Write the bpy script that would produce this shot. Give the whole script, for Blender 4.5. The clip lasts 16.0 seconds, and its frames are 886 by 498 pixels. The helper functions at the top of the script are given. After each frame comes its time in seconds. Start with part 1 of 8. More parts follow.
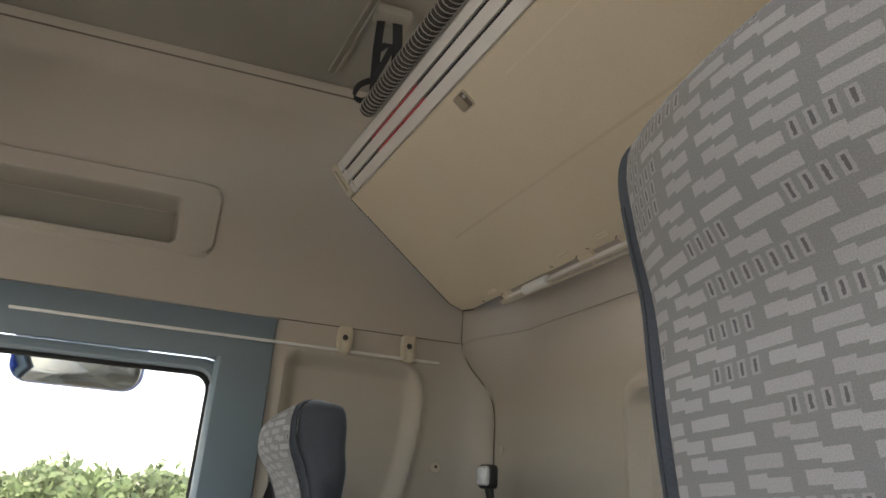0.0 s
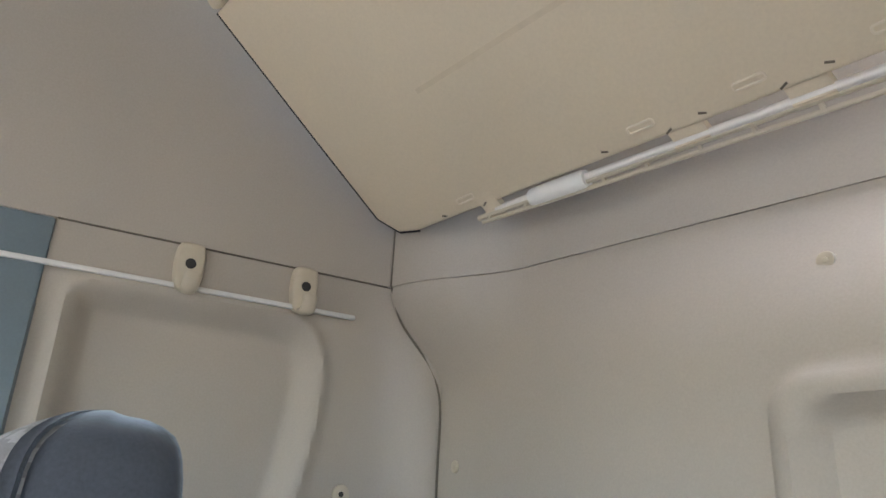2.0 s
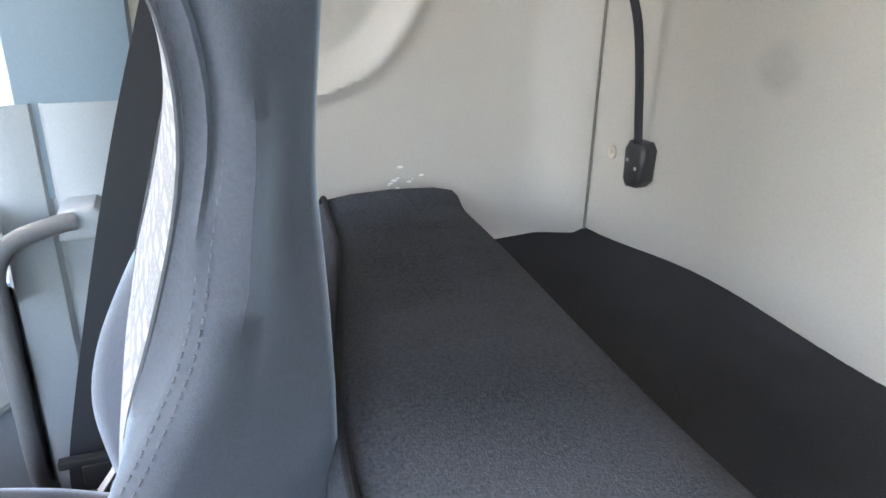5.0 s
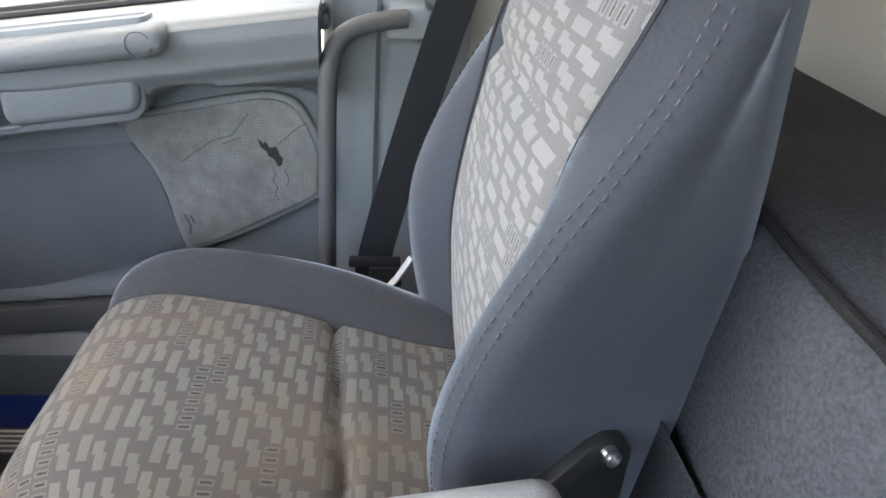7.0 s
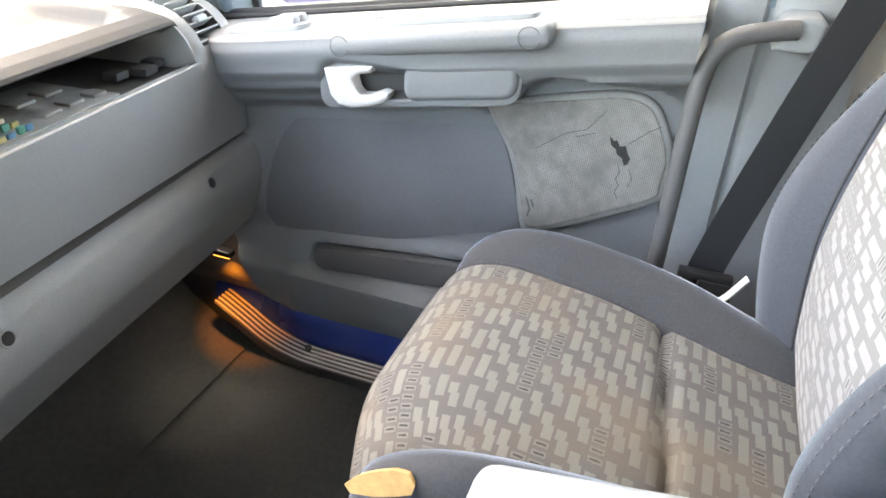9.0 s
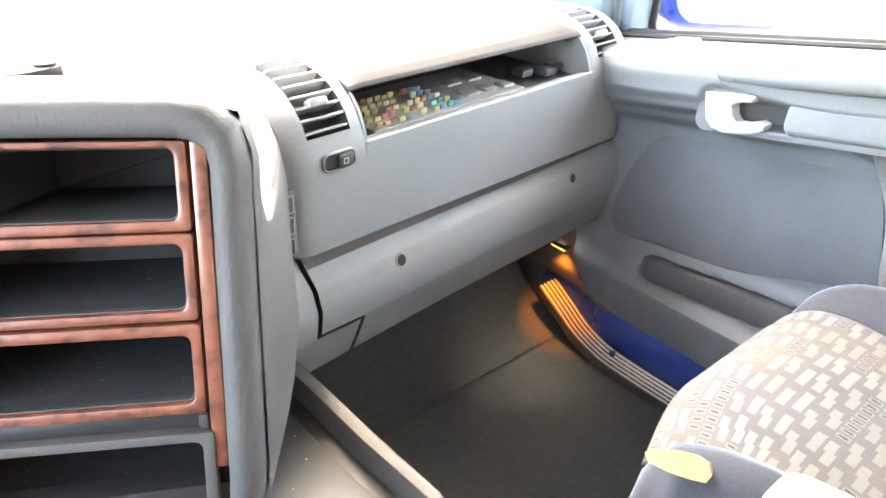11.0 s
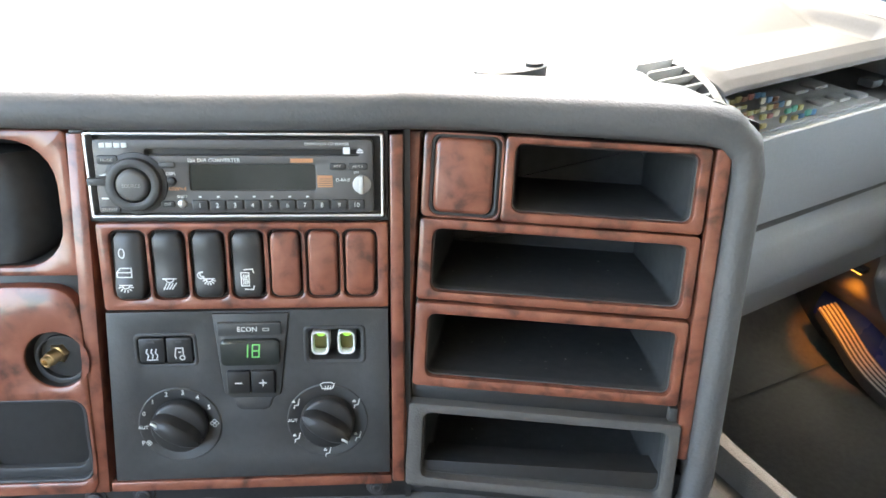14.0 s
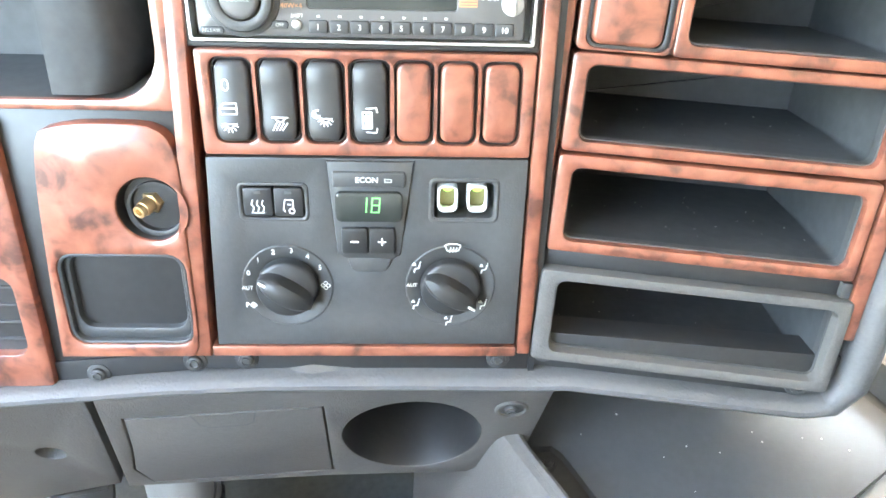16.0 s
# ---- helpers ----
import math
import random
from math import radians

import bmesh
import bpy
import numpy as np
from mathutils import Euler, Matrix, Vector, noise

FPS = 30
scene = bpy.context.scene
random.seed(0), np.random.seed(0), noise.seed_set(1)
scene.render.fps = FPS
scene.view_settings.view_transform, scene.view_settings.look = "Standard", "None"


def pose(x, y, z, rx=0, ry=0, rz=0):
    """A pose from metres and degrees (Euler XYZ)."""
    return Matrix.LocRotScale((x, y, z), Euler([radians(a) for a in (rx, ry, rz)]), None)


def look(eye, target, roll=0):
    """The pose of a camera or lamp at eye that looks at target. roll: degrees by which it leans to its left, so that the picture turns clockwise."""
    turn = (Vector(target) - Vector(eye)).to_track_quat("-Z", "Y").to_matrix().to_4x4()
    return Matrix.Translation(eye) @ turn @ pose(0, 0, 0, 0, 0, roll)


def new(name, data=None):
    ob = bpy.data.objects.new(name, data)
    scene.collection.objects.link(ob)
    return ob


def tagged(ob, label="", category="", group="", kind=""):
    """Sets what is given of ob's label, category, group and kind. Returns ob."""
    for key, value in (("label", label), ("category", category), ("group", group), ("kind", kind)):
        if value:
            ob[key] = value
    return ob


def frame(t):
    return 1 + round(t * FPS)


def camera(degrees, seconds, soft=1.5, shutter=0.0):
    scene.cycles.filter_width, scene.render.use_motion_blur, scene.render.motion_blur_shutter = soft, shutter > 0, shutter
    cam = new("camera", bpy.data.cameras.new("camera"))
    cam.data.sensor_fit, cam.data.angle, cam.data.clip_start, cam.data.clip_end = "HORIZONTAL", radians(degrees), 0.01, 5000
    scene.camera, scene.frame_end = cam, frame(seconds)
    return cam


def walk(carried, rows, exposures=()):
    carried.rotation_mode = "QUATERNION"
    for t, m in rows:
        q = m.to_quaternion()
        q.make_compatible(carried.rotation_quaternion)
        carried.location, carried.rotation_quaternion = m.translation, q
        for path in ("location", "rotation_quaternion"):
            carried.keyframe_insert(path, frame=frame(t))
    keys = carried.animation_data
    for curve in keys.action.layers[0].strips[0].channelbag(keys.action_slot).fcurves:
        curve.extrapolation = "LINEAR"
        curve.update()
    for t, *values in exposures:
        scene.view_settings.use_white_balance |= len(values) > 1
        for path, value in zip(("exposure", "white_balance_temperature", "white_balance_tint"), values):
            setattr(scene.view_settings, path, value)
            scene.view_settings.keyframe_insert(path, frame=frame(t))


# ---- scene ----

# camera
cam = camera(65.2, 16.0, soft=1.6)
PATH = [
    (0, (-0.9488, 0.2125, 0.9711), (0.802, -0.3717, 1.7414), 3.13),
    (0.5, (-0.8091, 0.2078, 1.0635), (0.8233, -0.4848, 1.9886), 2.60),
    (1, (-0.5924, 0.2306, 1.2155), (0.9666, -0.6201, 2.1351), 1.72),
    (1.5, (-0.3813, 0.1698, 1.2765), (1.2169, -0.7746, 2.0209), 1.36),
    (2, (-0.1039, 0.0521, 1.1712), (1.5076, -0.9290, 1.8354), 2.90),
    (2.5, (0.0616, -0.0394, 1.1033), (1.7363, -1.0319, 1.5619), 0.98),
    (3, (-0.0009, -0.0478, 1.0864), (1.7335, -1.0012, 1.3745), 0.20),
    (3.5, (-0.0254, -0.0614, 1.1127), (1.7871, -0.9056, 1.0685), -0.10),
    (4, (0.0142, -0.0517, 1.0775), (1.8207, -0.8483, 0.7593), 0.28),
    (4.2, (0.0251, -0.0422, 1.0785), (1.8009, -0.8280, 0.6002), 0.34),
    (6.3, (0.0623, 0.1303, 0.9744), (1.762, -0.3957, 0.0609), 3.59),
    (6.5, (0.0669, 0.1513, 0.9637), (1.7806, -0.2784, 0.0264), 3.95),
    (7, (0.0836, 0.1644, 0.9247), (1.8298, -0.0399, -0.0286), 4.72),
    (7.5, (0.0753, 0.1763, 0.9362), (1.8237, 0.1436, -0.0343), 4.70),
    (8, (0.0654, 0.1951, 0.9305), (1.814, 0.3524, -0.0275), 4.46),
    (8.5, (0.0601, 0.2192, 0.9196), (1.7697, 0.5447, -0.066), 4.11),
    (9, (0.0454, 0.2419, 0.9264), (1.6898, 0.7883, -0.0723), 3.28),
    (9.2, (0.0368, 0.2524, 0.931), (1.6532, 0.8894, -0.0596), 3.11),
    (11.3, (-0.0754, 0.2228, 0.9383), (1.033, 1.5584, -0.0555), 3.48),
    (11.5, (-0.0931, 0.223, 0.9438), (0.9808, 1.5861, -0.0505), 3.30),
    (12, (-0.1725, 0.2816, 0.9379), (0.8316, 1.6861, -0.0717), 2.65),
    (12.5, (-0.2377, 0.3152, 0.9554), (0.6632, 1.7701, -0.0798), 2.90),
    (13, (-0.2343, 0.3112, 0.9524), (0.6162, 1.7961, -0.0829), 2.41),
    (13.5, (-0.2391, 0.3135, 0.9562), (0.5679, 1.8197, -0.0831), 2.18),
    (14, (-0.24, 0.3297, 0.9453), (0.5202, 1.8585, -0.0963), 1.96),
    (14.5, (-0.2534, 0.3354, 0.9277), (0.469, 1.8663, -0.1375), 1.93),
    (15, (-0.2662, 0.3426, 0.8822), (0.3935, 1.7649, -0.3595), 2.16),
    (15.5, (-0.2602, 0.3416, 0.8786), (0.3605, 1.7077, -0.4436), 2.00),
    (16, (-0.289, 0.397, 0.8895), (0.3456, 1.7663, -0.4229), 2.47),
]
# the phone meters the picture anew as it turns from the roof to the windows
METER = [
    (0.0, 2.72, 7600, 10), (0.5, 3.17, 8700, 10), (1.0, 3.42, 9100, 10), (1.5, 3.45, 7500, 10), (2.0, 3.72, 6600, 10), (2.5, 4.0, 6100, 10), (3.0, 4.22, 6000, 10), (4.0, 4.55, 6200, 10), (4.2, 4.78, 6250, 10),
    (6.3, 4.9, 7300, 10), (6.55, 4.6, 7300, 10), (6.85, 3.95, 7400, 10), (8.0, 4.35, 7600, 10), (8.5, 4.6, 7800, 10), (9.0, 4.8, 7900, 10), (11.3, 5.75, 7900, 10), (12.5, 5.55, 7500, 10), (14.0, 4.8, 7600, 6), (15.0, 5.55, 7700, 4), (15.5, 6.05, 7700, 4), (16.0, 6.38, 7700, 4),
]
walk(cam, [(t, look(eye, target, roll)) for t, eye, target, roll in PATH], METER)

# daylight: bright thin cloud, the sun soft and in front of the cab
SUN_EL, SUN_AZ = 63.0, 25.0
world = bpy.data.worlds.new("sky")
scene.world = world
world.use_nodes = True
wn = world.node_tree.nodes
sky = wn.new("ShaderNodeTexSky")
sky.sky_type = "NISHITA"
sky.sun_disc = False
sky.sun_elevation = radians(SUN_EL)
sky.sun_rotation = radians(SUN_AZ)
sky.air_density = 1.0
sky.dust_density = 4.0
wn["Background"].inputs["Strength"].default_value = 0.15
world.node_tree.links.new(sky.outputs[0], wn["Background"].inputs["Color"])
sun = new("sun", bpy.data.lights.new("sun", "SUN"))
sun.data.energy = 0.3
sun.data.angle = radians(14)
sun.data.color = (1.0, 0.95, 0.88)
sun.matrix_basis = pose(0, 0, 6, 90 - SUN_EL, 0, 180 - SUN_AZ)


# ---- materials ----
def mat(name, base, rough=0.5, metal=0.0, var=0.12, grain=60.0, stain=3.0, bump=0.0, bump_scale=400.0, coat=0.0, second=None, spec=0.5, leather=0.0):
    """A worn surface: base colour with fine grain and broad stains, and a fine relief."""
    m = bpy.data.materials.new(name)
    m.use_nodes = True
    nt = m.node_tree
    b = nt.nodes["Principled BSDF"]
    b.inputs["Roughness"].default_value = rough
    b.inputs["Metallic"].default_value = metal
    b.inputs["Specular IOR Level"].default_value = spec
    b.inputs["Coat Weight"].default_value = coat
    b.inputs["Coat Roughness"].default_value = 0.08
    tc = nt.nodes.new("ShaderNodeTexCoord")
    n1 = nt.nodes.new("ShaderNodeTexNoise")
    n1.inputs["Scale"].default_value = grain
    n1.inputs["Detail"].default_value = 4
    n2 = nt.nodes.new("ShaderNodeTexNoise")
    n2.inputs["Scale"].default_value = stain
    n2.inputs["Detail"].default_value = 5
    for n in (n1, n2):
        nt.links.new(tc.outputs["Object"], n.inputs["Vector"])
    mix = nt.nodes.new("ShaderNodeMix")
    mix.data_type = "FLOAT"
    mix.inputs[0].default_value = 0.6
    nt.links.new(n1.outputs[0], mix.inputs[2])
    nt.links.new(n2.outputs[0], mix.inputs[3])
    ramp = nt.nodes.new("ShaderNodeValToRGB")
    lo = [c * (1 - var) for c in base]
    hi = [min(1, c * (1 + var)) for c in base]
    if second:
        lo = second
    ramp.color_ramp.elements[0].position, ramp.color_ramp.elements[0].color = 0.33, (*lo, 1)
    ramp.color_ramp.elements[1].position, ramp.color_ramp.elements[1].color = 0.67, (*hi, 1)
    nt.links.new(mix.outputs[0], ramp.inputs[0])
    nt.links.new(ramp.outputs[0], b.inputs["Base Color"])
    mr = nt.nodes.new("ShaderNodeMapRange")
    mr.inputs["To Min"].default_value, mr.inputs["To Max"].default_value = max(0, rough - 0.1), min(1, rough + 0.1)
    nt.links.new(n2.outputs[0], mr.inputs["Value"])
    nt.links.new(mr.outputs[0], b.inputs["Roughness"])
    if bump:
        n3 = nt.nodes.new("ShaderNodeTexNoise")
        n3.inputs["Scale"].default_value = bump_scale
        n3.inputs["Detail"].default_value = 3
        nt.links.new(tc.outputs["Object"], n3.inputs["Vector"])
        bp = nt.nodes.new("ShaderNodeBump")
        bp.inputs["Strength"].default_value = bump
        bp.inputs["Distance"].default_value = 0.001
        nt.links.new(n3.outputs[0], bp.inputs["Height"])
        nt.links.new(bp.outputs[0], b.inputs["Normal"])
        if leather:
            vor = nt.nodes.new("ShaderNodeTexVoronoi")
            vor.feature = "SMOOTH_F1"
            vor.inputs["Scale"].default_value = leather
            nt.links.new(tc.outputs["Object"], vor.inputs["Vector"])
            grain_bump = nt.nodes.new("ShaderNodeBump")
            grain_bump.inputs["Strength"].default_value = 0.22
            grain_bump.inputs["Distance"].default_value = 0.0012
            grain_bump.invert = True
            nt.links.new(vor.outputs["Distance"], grain_bump.inputs["Height"])
            nt.links.new(bp.outputs[0], grain_bump.inputs["Normal"])
            nt.links.new(grain_bump.outputs[0], b.inputs["Normal"])
    return m


def smudge(m, spots, dirt):
    """Rubbed-in grey smudges: place, radius and strength of each."""
    nt = m.node_tree
    b = nt.nodes["Principled BSDF"]
    tc = nt.nodes.new("ShaderNodeTexCoord")
    cloud = nt.nodes.new("ShaderNodeTexNoise")
    cloud.inputs["Scale"].default_value, cloud.inputs["Detail"].default_value = 28, 5
    nt.links.new(tc.outputs["Object"], cloud.inputs["Vector"])
    for place, radius, strength in spots:
        gap = nt.nodes.new("ShaderNodeVectorMath")
        gap.operation = "DISTANCE"
        gap.inputs[1].default_value = place
        nt.links.new(tc.outputs["Object"], gap.inputs[0])
        fade = nt.nodes.new("ShaderNodeMapRange")
        fade.interpolation_type = "SMOOTHSTEP"
        fade.inputs["From Min"].default_value, fade.inputs["From Max"].default_value = radius, radius * 0.35
        fade.inputs["To Min"].default_value, fade.inputs["To Max"].default_value = 0.0, strength
        nt.links.new(gap.outputs["Value"], fade.inputs["Value"])
        amount = nt.nodes.new("ShaderNodeMath")
        amount.operation = "MULTIPLY"
        nt.links.new(fade.outputs[0], amount.inputs[0])
        nt.links.new(cloud.outputs[0], amount.inputs[1])
        mix = nt.nodes.new("ShaderNodeMix")
        mix.data_type = "RGBA"
        nt.links.new(amount.outputs[0], mix.inputs[0])
        nt.links.new(b.inputs["Base Color"].links[0].from_socket, mix.inputs[6])
        mix.inputs[7].default_value = (*dirt, 1)
        nt.links.new(mix.outputs[2], b.inputs["Base Color"])


def burl(name):
    """Reddish burl veneer under lacquer."""
    m = mat(name, (0.30, 0.075, 0.028), 0.34, var=0.3, coat=0.55)
    nt = m.node_tree
    b = nt.nodes["Principled BSDF"]
    tc = nt.nodes.new("ShaderNodeTexCoord")
    n = nt.nodes.new("ShaderNodeTexNoise")
    n.inputs["Scale"].default_value, n.inputs["Detail"].default_value, n.inputs["Distortion"].default_value = 62, 5, 0.4
    b.inputs["Coat Roughness"].default_value = 0.11
    nt.links.new(tc.outputs["Object"], n.inputs["Vector"])
    r = nt.nodes.new("ShaderNodeValToRGB")
    e = r.color_ramp.elements
    e[0].position, e[0].color = 0.32, (0.085, 0.030, 0.021, 1)
    e[1].position, e[1].color = 0.74, (0.315, 0.116, 0.070, 1)
    k = e.new(0.47)
    k.color = (0.225, 0.075, 0.046, 1)
    nt.links.new(n.outputs[0], r.inputs[0])
    nt.links.new(r.outputs[0], b.inputs["Base Color"])
    return m


def fabric(name, light, dark, soil, slit):
    """Woven seat cloth: broken rows of light bars on grey, rows of four slit oblongs between, brown soiling."""
    m = mat(name, light, 0.9, bump=0.5, bump_scale=900, spec=0.15)
    nt = m.node_tree
    b = nt.nodes["Principled BSDF"]
    b.inputs["Sheen Weight"].default_value = 0.08
    uv = nt.nodes.new("ShaderNodeUVMap")
    wob = nt.nodes.new("ShaderNodeTexNoise")
    wob.inputs["Scale"].default_value = 300
    add = nt.nodes.new("ShaderNodeVectorMath")
    add.operation = "MULTIPLY_ADD"
    add.inputs[1].default_value = (0.0018, 0.0014, 0)
    nt.links.new(uv.outputs[0], wob.inputs["Vector"])
    nt.links.new(wob.outputs["Color"], add.inputs[0])
    nt.links.new(uv.outputs[0], add.inputs[2])
    sep = nt.nodes.new("ShaderNodeSeparateXYZ")
    nt.links.new(add.outputs[0], sep.inputs[0])

    def calc(op, a, b=0.0, c=0.0):
        n = nt.nodes.new("ShaderNodeMath")
        n.operation = op
        for k, v in enumerate((a, b, c)):
            if isinstance(v, (int, float)):
                n.inputs[k].default_value = v
            else:
                nt.links.new(v, n.inputs[k])
        return n.outputs[0]

    def chance(x, y):
        c = nt.nodes.new("ShaderNodeCombineXYZ")
        for k, v in enumerate((x, y)):
            nt.links.new(v, c.inputs[k])
        w = nt.nodes.new("ShaderNodeTexWhiteNoise")
        w.noise_dimensions = "2D"
        nt.links.new(c.outputs[0], w.inputs["Vector"])
        return w.outputs["Value"]

    def within(x, lo, hi):
        return calc("MULTIPLY", calc("GREATER_THAN", x, lo), calc("LESS_THAN", x, hi))

    v = calc("DIVIDE", sep.outputs[1], 0.0155)
    rowk = calc("FLOOR", v)
    fy = calc("FRACT", v)
    u = calc("ADD", calc("DIVIDE", sep.outputs[0], 0.043), calc("MULTIPLY", chance(rowk, rowk), 3.0))
    cell = calc("FLOOR", u)
    fx = calc("FRACT", u)
    luck = chance(cell, rowk)
    step = calc("MULTIPLY", calc("GREATER_THAN", chance(rowk, cell), 0.3), 0.20)
    end = calc("ADD", calc("MULTIPLY", luck, 0.22), 0.68)
    one = calc("MULTIPLY", within(fx, 0.03, 0.45), within(fy, 0.10, 0.70))
    two = calc("MULTIPLY", calc("MULTIPLY", calc("GREATER_THAN", fx, 0.40), calc("LESS_THAN", fx, end)), within(calc("SUBTRACT", fy, step), 0.10, 0.70))
    blocks = calc("MAXIMUM", one, two)
    f4 = calc("FRACT", calc("MULTIPLY", fx, 4.0))
    frame4 = calc("MULTIPLY", within(f4, 0.16, 0.78), within(fy, 0.08, 0.92))
    slot4 = calc("MULTIPLY", within(f4, 0.36, 0.58), within(fy, 0.20, 0.80))
    rings = calc("MULTIPLY", frame4, 0.62)
    pick = calc("GREATER_THAN", luck, 0.82)
    fac = nt.nodes.new("ShaderNodeMix")
    fac.data_type = "FLOAT"
    nt.links.new(pick, fac.inputs[0])
    nt.links.new(calc("MULTIPLY", blocks, calc("ADD", calc("MULTIPLY", chance(cell, rowk), 0.3), 0.74)), fac.inputs[2])
    nt.links.new(rings, fac.inputs[3])
    woven = nt.nodes.new("ShaderNodeMix")
    woven.data_type = "RGBA"
    woven.clamp_factor = False
    nt.links.new(fac.outputs[0], woven.inputs[0])
    woven.inputs[6].default_value, woven.inputs[7].default_value = (*dark, 1), (*light, 1)
    col = nt.nodes.new("ShaderNodeMix")
    col.data_type = "RGBA"
    nt.links.new(calc("MULTIPLY", calc("MULTIPLY", slot4, pick), slit), col.inputs[0])
    nt.links.new(woven.outputs[2], col.inputs[6])
    col.inputs[7].default_value = (0.025, 0.025, 0.026, 1)
    sn = nt.nodes.new("ShaderNodeTexNoise")
    sn.inputs["Scale"].default_value, sn.inputs["Detail"].default_value = 6.0, 6
    nt.links.new(uv.outputs[0], sn.inputs["Vector"])
    sr = nt.nodes.new("ShaderNodeMapRange")
    sr.inputs["From Min"].default_value, sr.inputs["From Max"].default_value, sr.inputs["To Max"].default_value = 0.48, 0.72, soil
    nt.links.new(sn.outputs[0], sr.inputs["Value"])
    dirt = nt.nodes.new("ShaderNodeMix")
    dirt.data_type = "RGBA"
    nt.links.new(sr.outputs[0], dirt.inputs[0])
    nt.links.new(col.outputs[2], dirt.inputs[6])
    dirt.inputs[7].default_value = (0.17, 0.13, 0.085, 1)
    weave = nt.nodes.new("ShaderNodeTexNoise")
    weave.inputs["Scale"].default_value = 900
    nt.links.new(uv.outputs[0], weave.inputs["Vector"])
    wm = nt.nodes.new("ShaderNodeMapRange")
    wm.inputs["To Min"].default_value, wm.inputs["To Max"].default_value = 0.72, 1.28
    nt.links.new(weave.outputs[0], wm.inputs["Value"])
    pile = nt.nodes.new("ShaderNodeMix")
    pile.data_type, pile.blend_type = "RGBA", "MULTIPLY"
    pile.inputs[0].default_value = 1.0
    nt.links.new(dirt.outputs[2], pile.inputs[6])
    nt.links.new(wm.outputs[0], pile.inputs[7])
    nt.links.new(pile.outputs[2], b.inputs["Base Color"])
    return m


def velour(name, base, tint):
    """Short-pile plush that catches light at a slant."""
    m = mat(name, base, 0.85, var=0.22, grain=350, stain=5, bump=0.3, bump_scale=1100, spec=0.2)
    b = m.node_tree.nodes["Principled BSDF"]
    b.inputs["Sheen Weight"].default_value = 0.7
    b.inputs["Sheen Roughness"].default_value = 0.35
    b.inputs["Sheen Tint"].default_value = (*tint, 1)
    return m


def mesh_grille(name):
    """Perforated speaker cover: fine rows of holes in a beige-grey skin."""
    m = mat(name, (0.255, 0.245, 0.222), 0.6, var=0.34, stain=14)
    nt = m.node_tree
    b = nt.nodes["Principled BSDF"]
    tc = nt.nodes.new("ShaderNodeTexCoord")
    v = nt.nodes.new("ShaderNodeTexVoronoi")
    v.inputs["Scale"].default_value, v.inputs["Randomness"].default_value = 380, 0.0
    nt.links.new(tc.outputs["Object"], v.inputs["Vector"])
    r = nt.nodes.new("ShaderNodeMapRange")
    r.inputs["From Min"].default_value, r.inputs["From Max"].default_value = 0.25, 0.42
    nt.links.new(v.outputs["Distance"], r.inputs["Value"])
    old = b.inputs["Base Color"].links[0].from_socket
    mx = nt.nodes.new("ShaderNodeMix")
    mx.data_type = "RGBA"
    mx.inputs[6].default_value = (0.095, 0.093, 0.087, 1)
    nt.links.new(r.outputs[0], mx.inputs[0])
    nt.links.new(old, mx.inputs[7])
    nt.links.new(mx.outputs[2], b.inputs["Base Color"])
    return m


def glow(name, colour, strength):
    m = bpy.data.materials.new(name)
    m.use_nodes = True
    b = m.node_tree.nodes["Principled BSDF"]
    b.inputs["Base Color"].default_value = (*colour, 1)
    b.inputs["Emission Color"].default_value = (*colour, 1)
    b.inputs["Emission Strength"].default_value = strength
    return m


def clear(name, tint=(0.96, 0.98, 0.97), rough=0.0):
    m = bpy.data.materials.new(name)
    m.use_nodes = True
    nt = m.node_tree
    nt.nodes.clear()
    out = nt.nodes.new("ShaderNodeOutputMaterial")
    g = nt.nodes.new("ShaderNodeBsdfGlass")
    g.inputs["Color"].default_value, g.inputs["Roughness"].default_value, g.inputs["IOR"].default_value = (*tint, 1), rough, 1.45
    nt.links.new(g.outputs[0], out.inputs[0])
    return m


BEIGE = mat("beige_trim", (0.425, 0.390, 0.336), 0.66, var=0.075, grain=300, stain=1.8, bump=0.16, bump_scale=700)
smudge(BEIGE, [((0.665, -0.652, 0.962), 0.042, 0.55), ((1.062, -0.203, 1.03), 0.11, 0.5), ((1.062, -0.10, 1.10), 0.09, 0.35)], (0.20, 0.185, 0.165))
BEIGE_BUNK = mat("beige_bunk", (0.66, 0.575, 0.44), 0.55, var=0.06, grain=220, stain=2.5, bump=0.12, bump_scale=500)
BEIGE_PALE = mat("beige_pale_seam", (0.72, 0.64, 0.52), 0.5, var=0.06)
NET = mat("rolled_net", (0.075, 0.07, 0.06), 0.9, second=(0.012, 0.012, 0.011), grain=260, stain=40, bump=1.0, bump_scale=320)
JOINT = mat("joint_beige", (0.15, 0.135, 0.11), 0.8, var=0.1)
BEIGE_CREASE = mat("beige_crease", (0.61, 0.525, 0.395), 0.7, var=0.08)
BEIGE_HOOK = mat("beige_hook", (0.52, 0.47, 0.37), 0.45, var=0.05, stain=12)
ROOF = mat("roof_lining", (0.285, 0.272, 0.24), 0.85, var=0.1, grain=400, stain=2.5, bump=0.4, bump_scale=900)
GREY = mat("grey_trim", (0.262, 0.276, 0.278), 0.52, var=0.08, grain=250, stain=3, bump=0.25, bump_scale=600, leather=800)
DOOR_GREY = mat("door_grey", (0.187, 0.197, 0.200), 0.55, var=0.09, grain=250, stain=3, bump=0.25, bump_scale=600, leather=800, spec=0.4)
